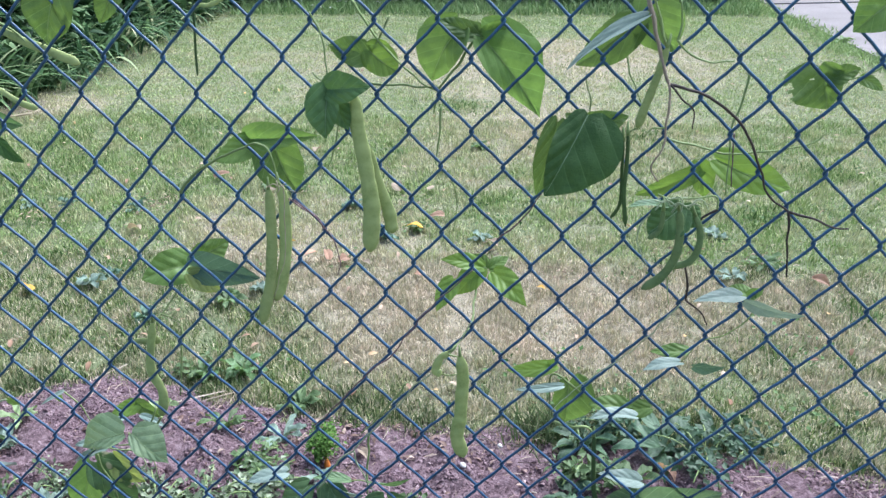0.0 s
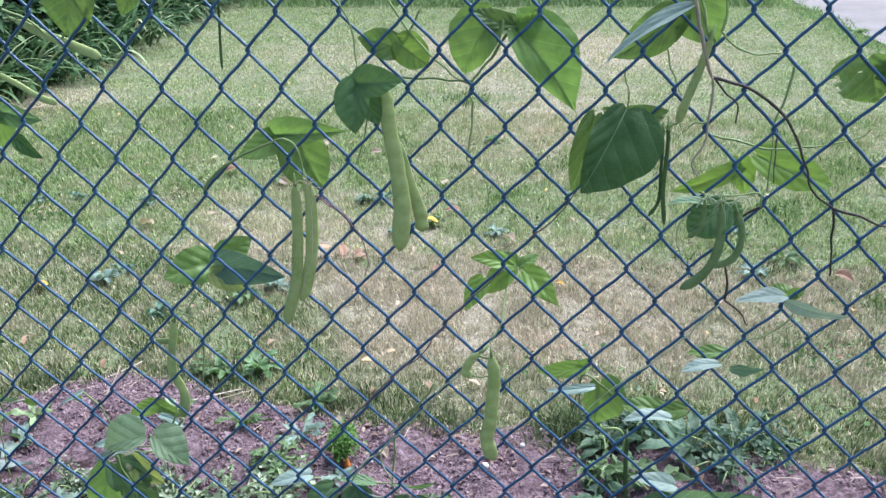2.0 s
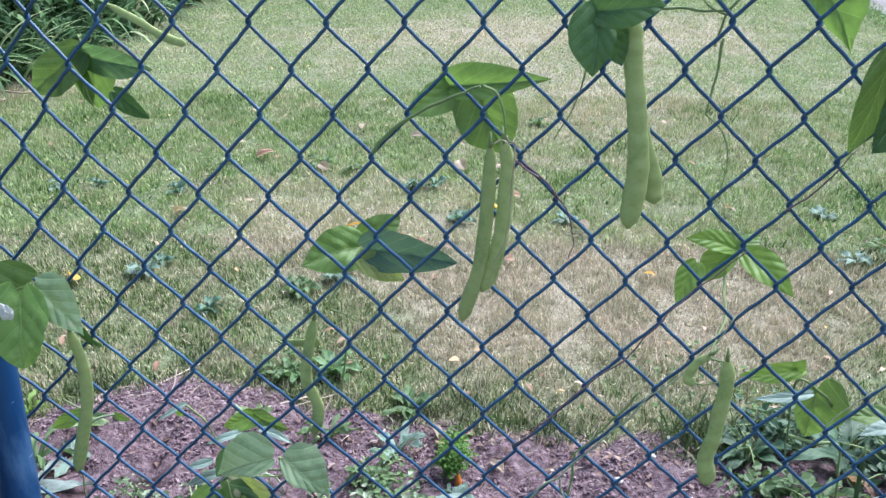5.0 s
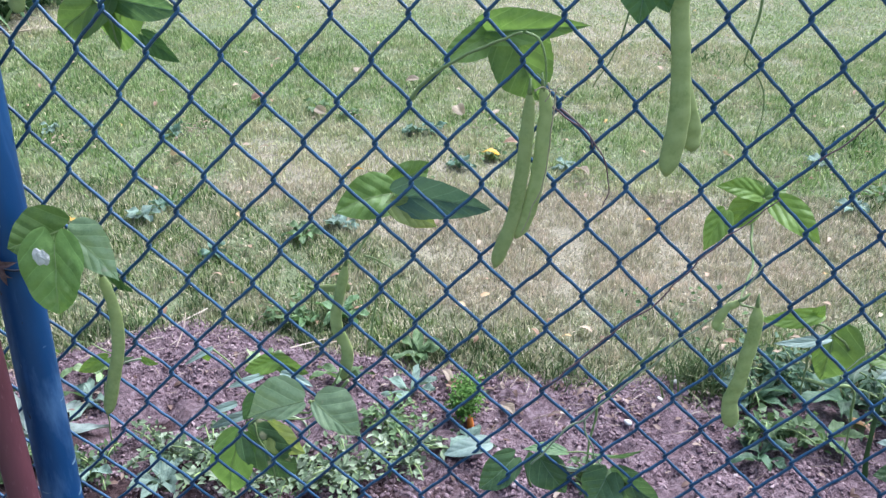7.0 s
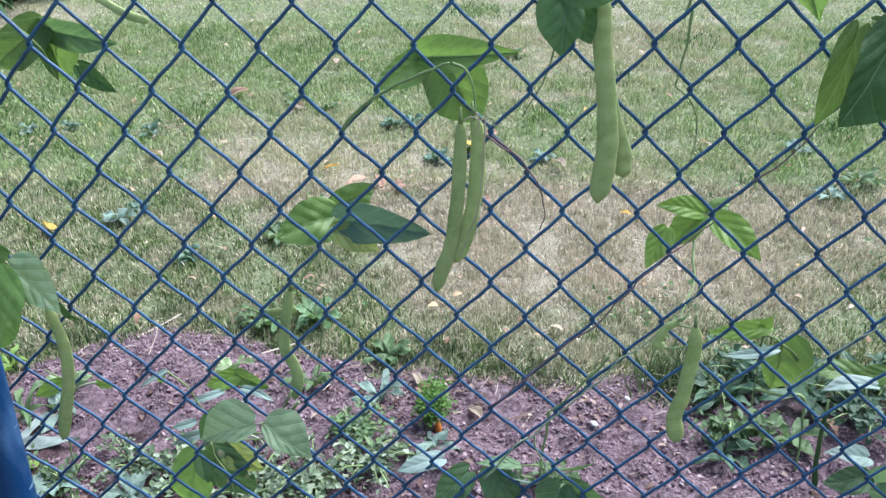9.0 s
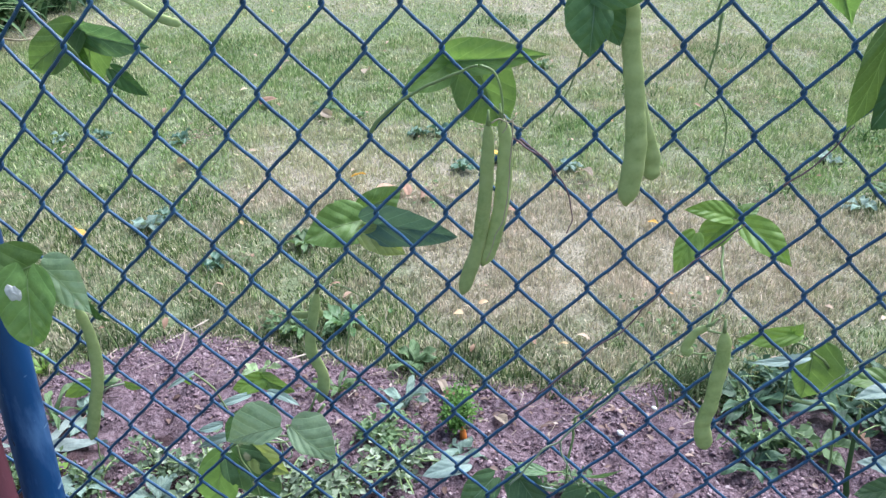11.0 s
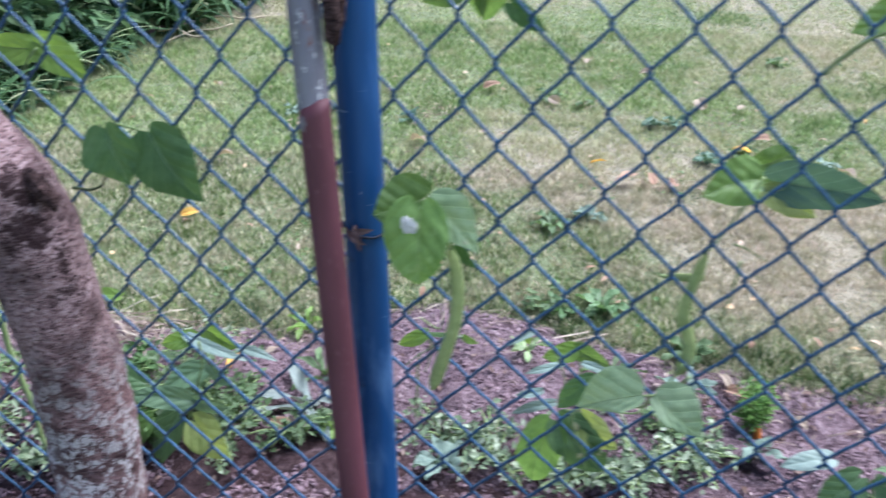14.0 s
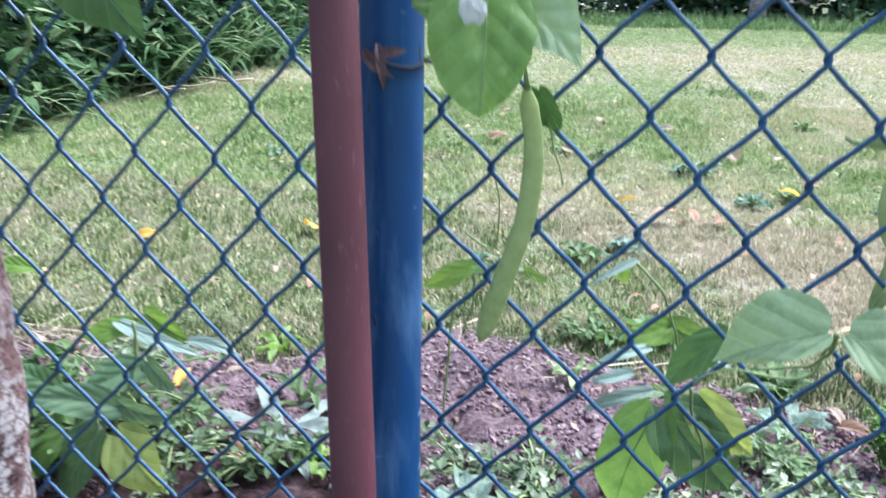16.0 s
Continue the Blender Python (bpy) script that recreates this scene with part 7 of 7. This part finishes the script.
# ---- shrubs at the side and far end ----
def leaf_cloud(name, spots, size, material, slim=0.36):
    """Pointed leaves folded along the midrib, each growing out from its stem and hanging a little: spots are (place, outward way)."""
    verts, faces = [], []
    for p, way in spots:
        p = Vector(p)
        d = (Vector(way) + Vector((random.gauss(0, 0.55), random.gauss(0, 0.55), random.gauss(-0.25, 0.45)))).normalized()
        s = d.cross(Vector((random.gauss(0, 0.35), random.gauss(0, 0.35), 1))).normalized()
        n = s.cross(d)
        L = size * random.uniform(0.6, 1.3)
        w = L * slim * random.uniform(0.75, 1.2) * 0.5
        o = len(verts)
        up, sag = 0.45 * w, 0.12 * L
        verts += [p, p + d * L * 0.28 + s * w + n * up, p + d * L * 0.62 + s * w * 0.75 + n * (up - 0.4 * sag), p + d * L - n * sag,
                  p + d * L * 0.62 - s * w * 0.75 + n * (up - 0.4 * sag), p + d * L * 0.28 - s * w + n * up, p + d * L * 0.45]
        faces += [(o, o + 1, o + 6), (o + 1, o + 2, o + 6), (o + 2, o + 3, o + 6), (o + 3, o + 4, o + 6), (o + 4, o + 5, o + 6), (o + 5, o, o + 6)]
    return mesh_of(name, verts, faces, material, False)


def shrub(at, rx, ry, height, count, size, material, label, slim=0.36):
    bush = empty("shrub", (at[0], at[1], 0), label, "shrub", "garden shrubs")
    spots = []
    while len(spots) < count:
        u = Vector((random.uniform(-1, 1), random.uniform(-1, 1), random.uniform(0, 1)))
        r = math.sqrt(u.x ** 2 + u.y ** 2 + (u.z * 0.9) ** 2)
        clump = noise.noise((u.x * rx * 5 + at[0], u.y * ry * 5 + at[1], u.z * height * 5))
        edge = 0.92 + 0.24 * noise.noise((u.x * 2 + at[0], u.y * 2 + at[1], u.z * 2)) + 0.12 * clump
        if 0.55 < r < edge and clump > -0.32:
            spots.append(((at[0] + u.x * rx, at[1] + u.y * ry, u.z * height), (u.x, u.y, 0.15)))
    part_mesh("foliage", leaf_cloud("foliage", spots, size, material, slim), bush)
    for k in range(9):
        a = random.uniform(0, 2 * math.pi)
        top = Vector((at[0] + 0.6 * rx * math.cos(a), at[1] + 0.6 * ry * math.sin(a), height * random.uniform(0.5, 0.9)))
        v, f = tube_data(smooth_line([(at[0] + 0.15 * rx * math.cos(a), at[1] + 0.15 * ry * math.sin(a), -0.02), (at[0] + 0.3 * rx * math.cos(a), at[1] + 0.3 * ry * math.sin(a), 0.4 * height), top], 5), 0.009, 6)
        part_mesh("stem", mesh_of("stem", v, f, BARK), bush)
    return bush


for x, y, rx, ry, h, n, size in ((-2.95, 2.55, 0.58, 0.65, 0.80, 6500, 0.070), (-2.95, 3.4, 0.60, 0.7, 0.95, 6500, 0.074), (-3.0, 4.4, 0.66, 0.8, 1.10, 6500, 0.080),
                                 (-3.0, 5.5, 0.72, 0.9, 1.25, 6000, 0.085), (-3.05, 6.7, 0.8, 0.9, 1.4, 5000, 0.09), (-3.1, 1.6, 0.6, 0.6, 0.75, 4500, 0.070)):
    shrub((x, y), rx, ry, h, n, size, HEDGE, "dense dark green leafy shrub beside the lawn", 0.46)
for x, y, rx, ry, h, n, size in ((-2.0, 6.95, 0.8, 0.6, 1.2, 3600, 0.075), (-1.0, 6.85, 0.75, 0.5, 1.1, 3600, 0.075), (-0.45, 6.95, 0.6, 0.5, 1.0, 3000, 0.10), (0.35, 6.80, 0.55, 0.5, 0.9, 1700, 0.13), (1.0, 6.9, 0.5, 0.5, 0.9, 1700, 0.13)):
    shrub((x, y), rx, ry, h, n, size, FARHEDGE, "leafy green shrub at the far end of the lawn", 0.62)

# long arching leaves at the foot of the shrubs
def strap_mesh(name, at, spread, count, length, width, material):
    """Arching strap leaves from one crown: each rises, bends over and hangs."""
    verts, faces = [], []
    rows = 8
    for _ in range(count):
        a = random.gauss(-0.35, 1.25)
        d, s = Vector((math.cos(a), math.sin(a), 0)), Vector((-math.sin(a), math.cos(a), 0))
        root = Vector((at[0] + random.gauss(0, spread), at[1] + random.gauss(0, spread * 1.6), -0.01))
        L, w = length * random.uniform(0.55, 1.2), width * random.uniform(0.6, 1.2)
        start, bend = radians(random.uniform(50, 85)), radians(random.uniform(70, 150))
        p, o = root, len(verts)
        for k in range(rows):
            t = k / (rows - 1)
            h = w * (0.55 + 0.45 * math.sin(math.pi * min(1, t * 1.3))) * (1 - t ** 4) * 0.5
            up = Vector((0, 0, 0.25 * h))
            verts += [p - s * h + up, p, p + s * h + up]
            e = start - bend * t
            p = p + (d * math.cos(e) + Vector((0, 0, math.sin(e)))) * (L / (rows - 1))
        for k in range(rows - 1):
            for j in (0, 1):
                i = o + k * 3 + j
                faces.append((i, i + 1, i + 4, i + 3))
    return mesh_of(name, verts, faces, material)


y = 1.9
while y < 6.6:
    at = (-2.46 + 0.05 * random.uniform(-1, 1) - (0.16 if 2.4 < y < 3.2 else 0.0), y)
    clump = empty("daylily_clump", (at[0], at[1], 0), "clump of long arching strap leaves by the shrubs", "plant", "strap-leaved clumps")
    part_mesh("foliage", strap_mesh("foliage", at, 0.08, 105 if y < 3.0 else 75, random.uniform(0.24, 0.36) * (1.0 if y < 3.0 else 1.3), 0.018 if y < 3.0 else 0.026, LILY), clump)
    y += random.uniform(0.22, 0.34)

for at, to, r in (((-2.42, 3.28, 0.02), (-2.12, 3.40, 0.03), 0.004), ((-2.45, 3.12, 0.03), (-2.15, 2.98, 0.06), 0.0035), ((-2.35, 3.0, 0.02), (-2.16, 3.2, 0.05), 0.003)):
    a, b = Vector(at), Vector(to)
    v, f = tube_data(smooth_line([a, a.lerp(b, 0.4) + Vector((0, 0.02, 0.012)), a.lerp(b, 0.75) - Vector((0, 0.01, 0)), b], 5), r, 7)
    tagged(new("stick", mesh_of("stick", v, f, STRAW)), "pale dry stick lying by the shrubs", "stick", "sticks by the shrubs")
spots = [(random.gauss(-2.35, 0.10), random.gauss(5.2, 0.25), random.gauss(0.62, 0.07)) for _ in range(60)]
tagged(new("purple_flowers", leaflet_cloud("purple_flowers", spots, 0.030, PURPLE)), "small purple flowers among the strap leaves", "flowers", "", "stuff")

n = 7000
px, py = np.random.uniform(-2.2, 1.3, n), 5.95 + 0.5 * np.random.rand(n)
me = blades_mesh("tall_grass", px, py, np.full(n, -0.005), np.random.uniform(0.03, 0.12, n), np.random.uniform(0.005, 0.010, n), np.random.uniform(0.2, 0.9, n), FARSTRIP)
tagged(new("tall_grass", me), "unmown grass strip below the far shrubs", "grass", "", "stuff")
spots = [(random.gauss(-1.35, 0.4), random.gauss(6.3, 0.22), random.uniform(0.05, 0.13)) for _ in range(170)]
tagged(new("white_flowers", leaflet_cloud("white_flowers", spots, 0.022, CHALK)), "scattered small white flowers in the far grass", "flowers", "", "stuff")

spots = [(random.gauss(0.14, 0.09), random.gauss(6.33, 0.05), random.gauss(0.22, 0.07)) for _ in range(70)]
tagged(new("pink_blossom", leaflet_cloud("pink_blossom", spots, 0.05, BLOSSOM)), "pale pink blossom on the far shrubs", "flowers", "", "stuff")

v, f = tube_data(smooth_line([(-0.17, 6.40, -0.05), (-0.16, 6.40, 0.3), (-0.19, 6.42, 0.9), (-0.12, 6.44, 1.8)], 8), 0.055, 16)
tagged(new("tree_trunk", mesh_of("tree_trunk", v, f, PALEBARK)), "slender pale-barked tree trunk among far shrubs", "tree")
house = empty("house", (0.5, 9.6, 0), "pale sided house wall behind the far shrubs", "house")
bm = bmesh.new()
for k in range(22):
    bmesh.ops.create_cube(bm, size=1.0, matrix=Matrix.LocRotScale((0.6, 9.6 + 0.004 * (k % 2), 0.075 + 0.15 * k), Euler((radians(4), 0, 0)), (9.0, 0.04, 0.15)))
me = bpy.data.meshes.new("siding")
bm.to_mesh(me)
bm.free()
me.materials.append(SIDING)
part_mesh("siding", me, house)
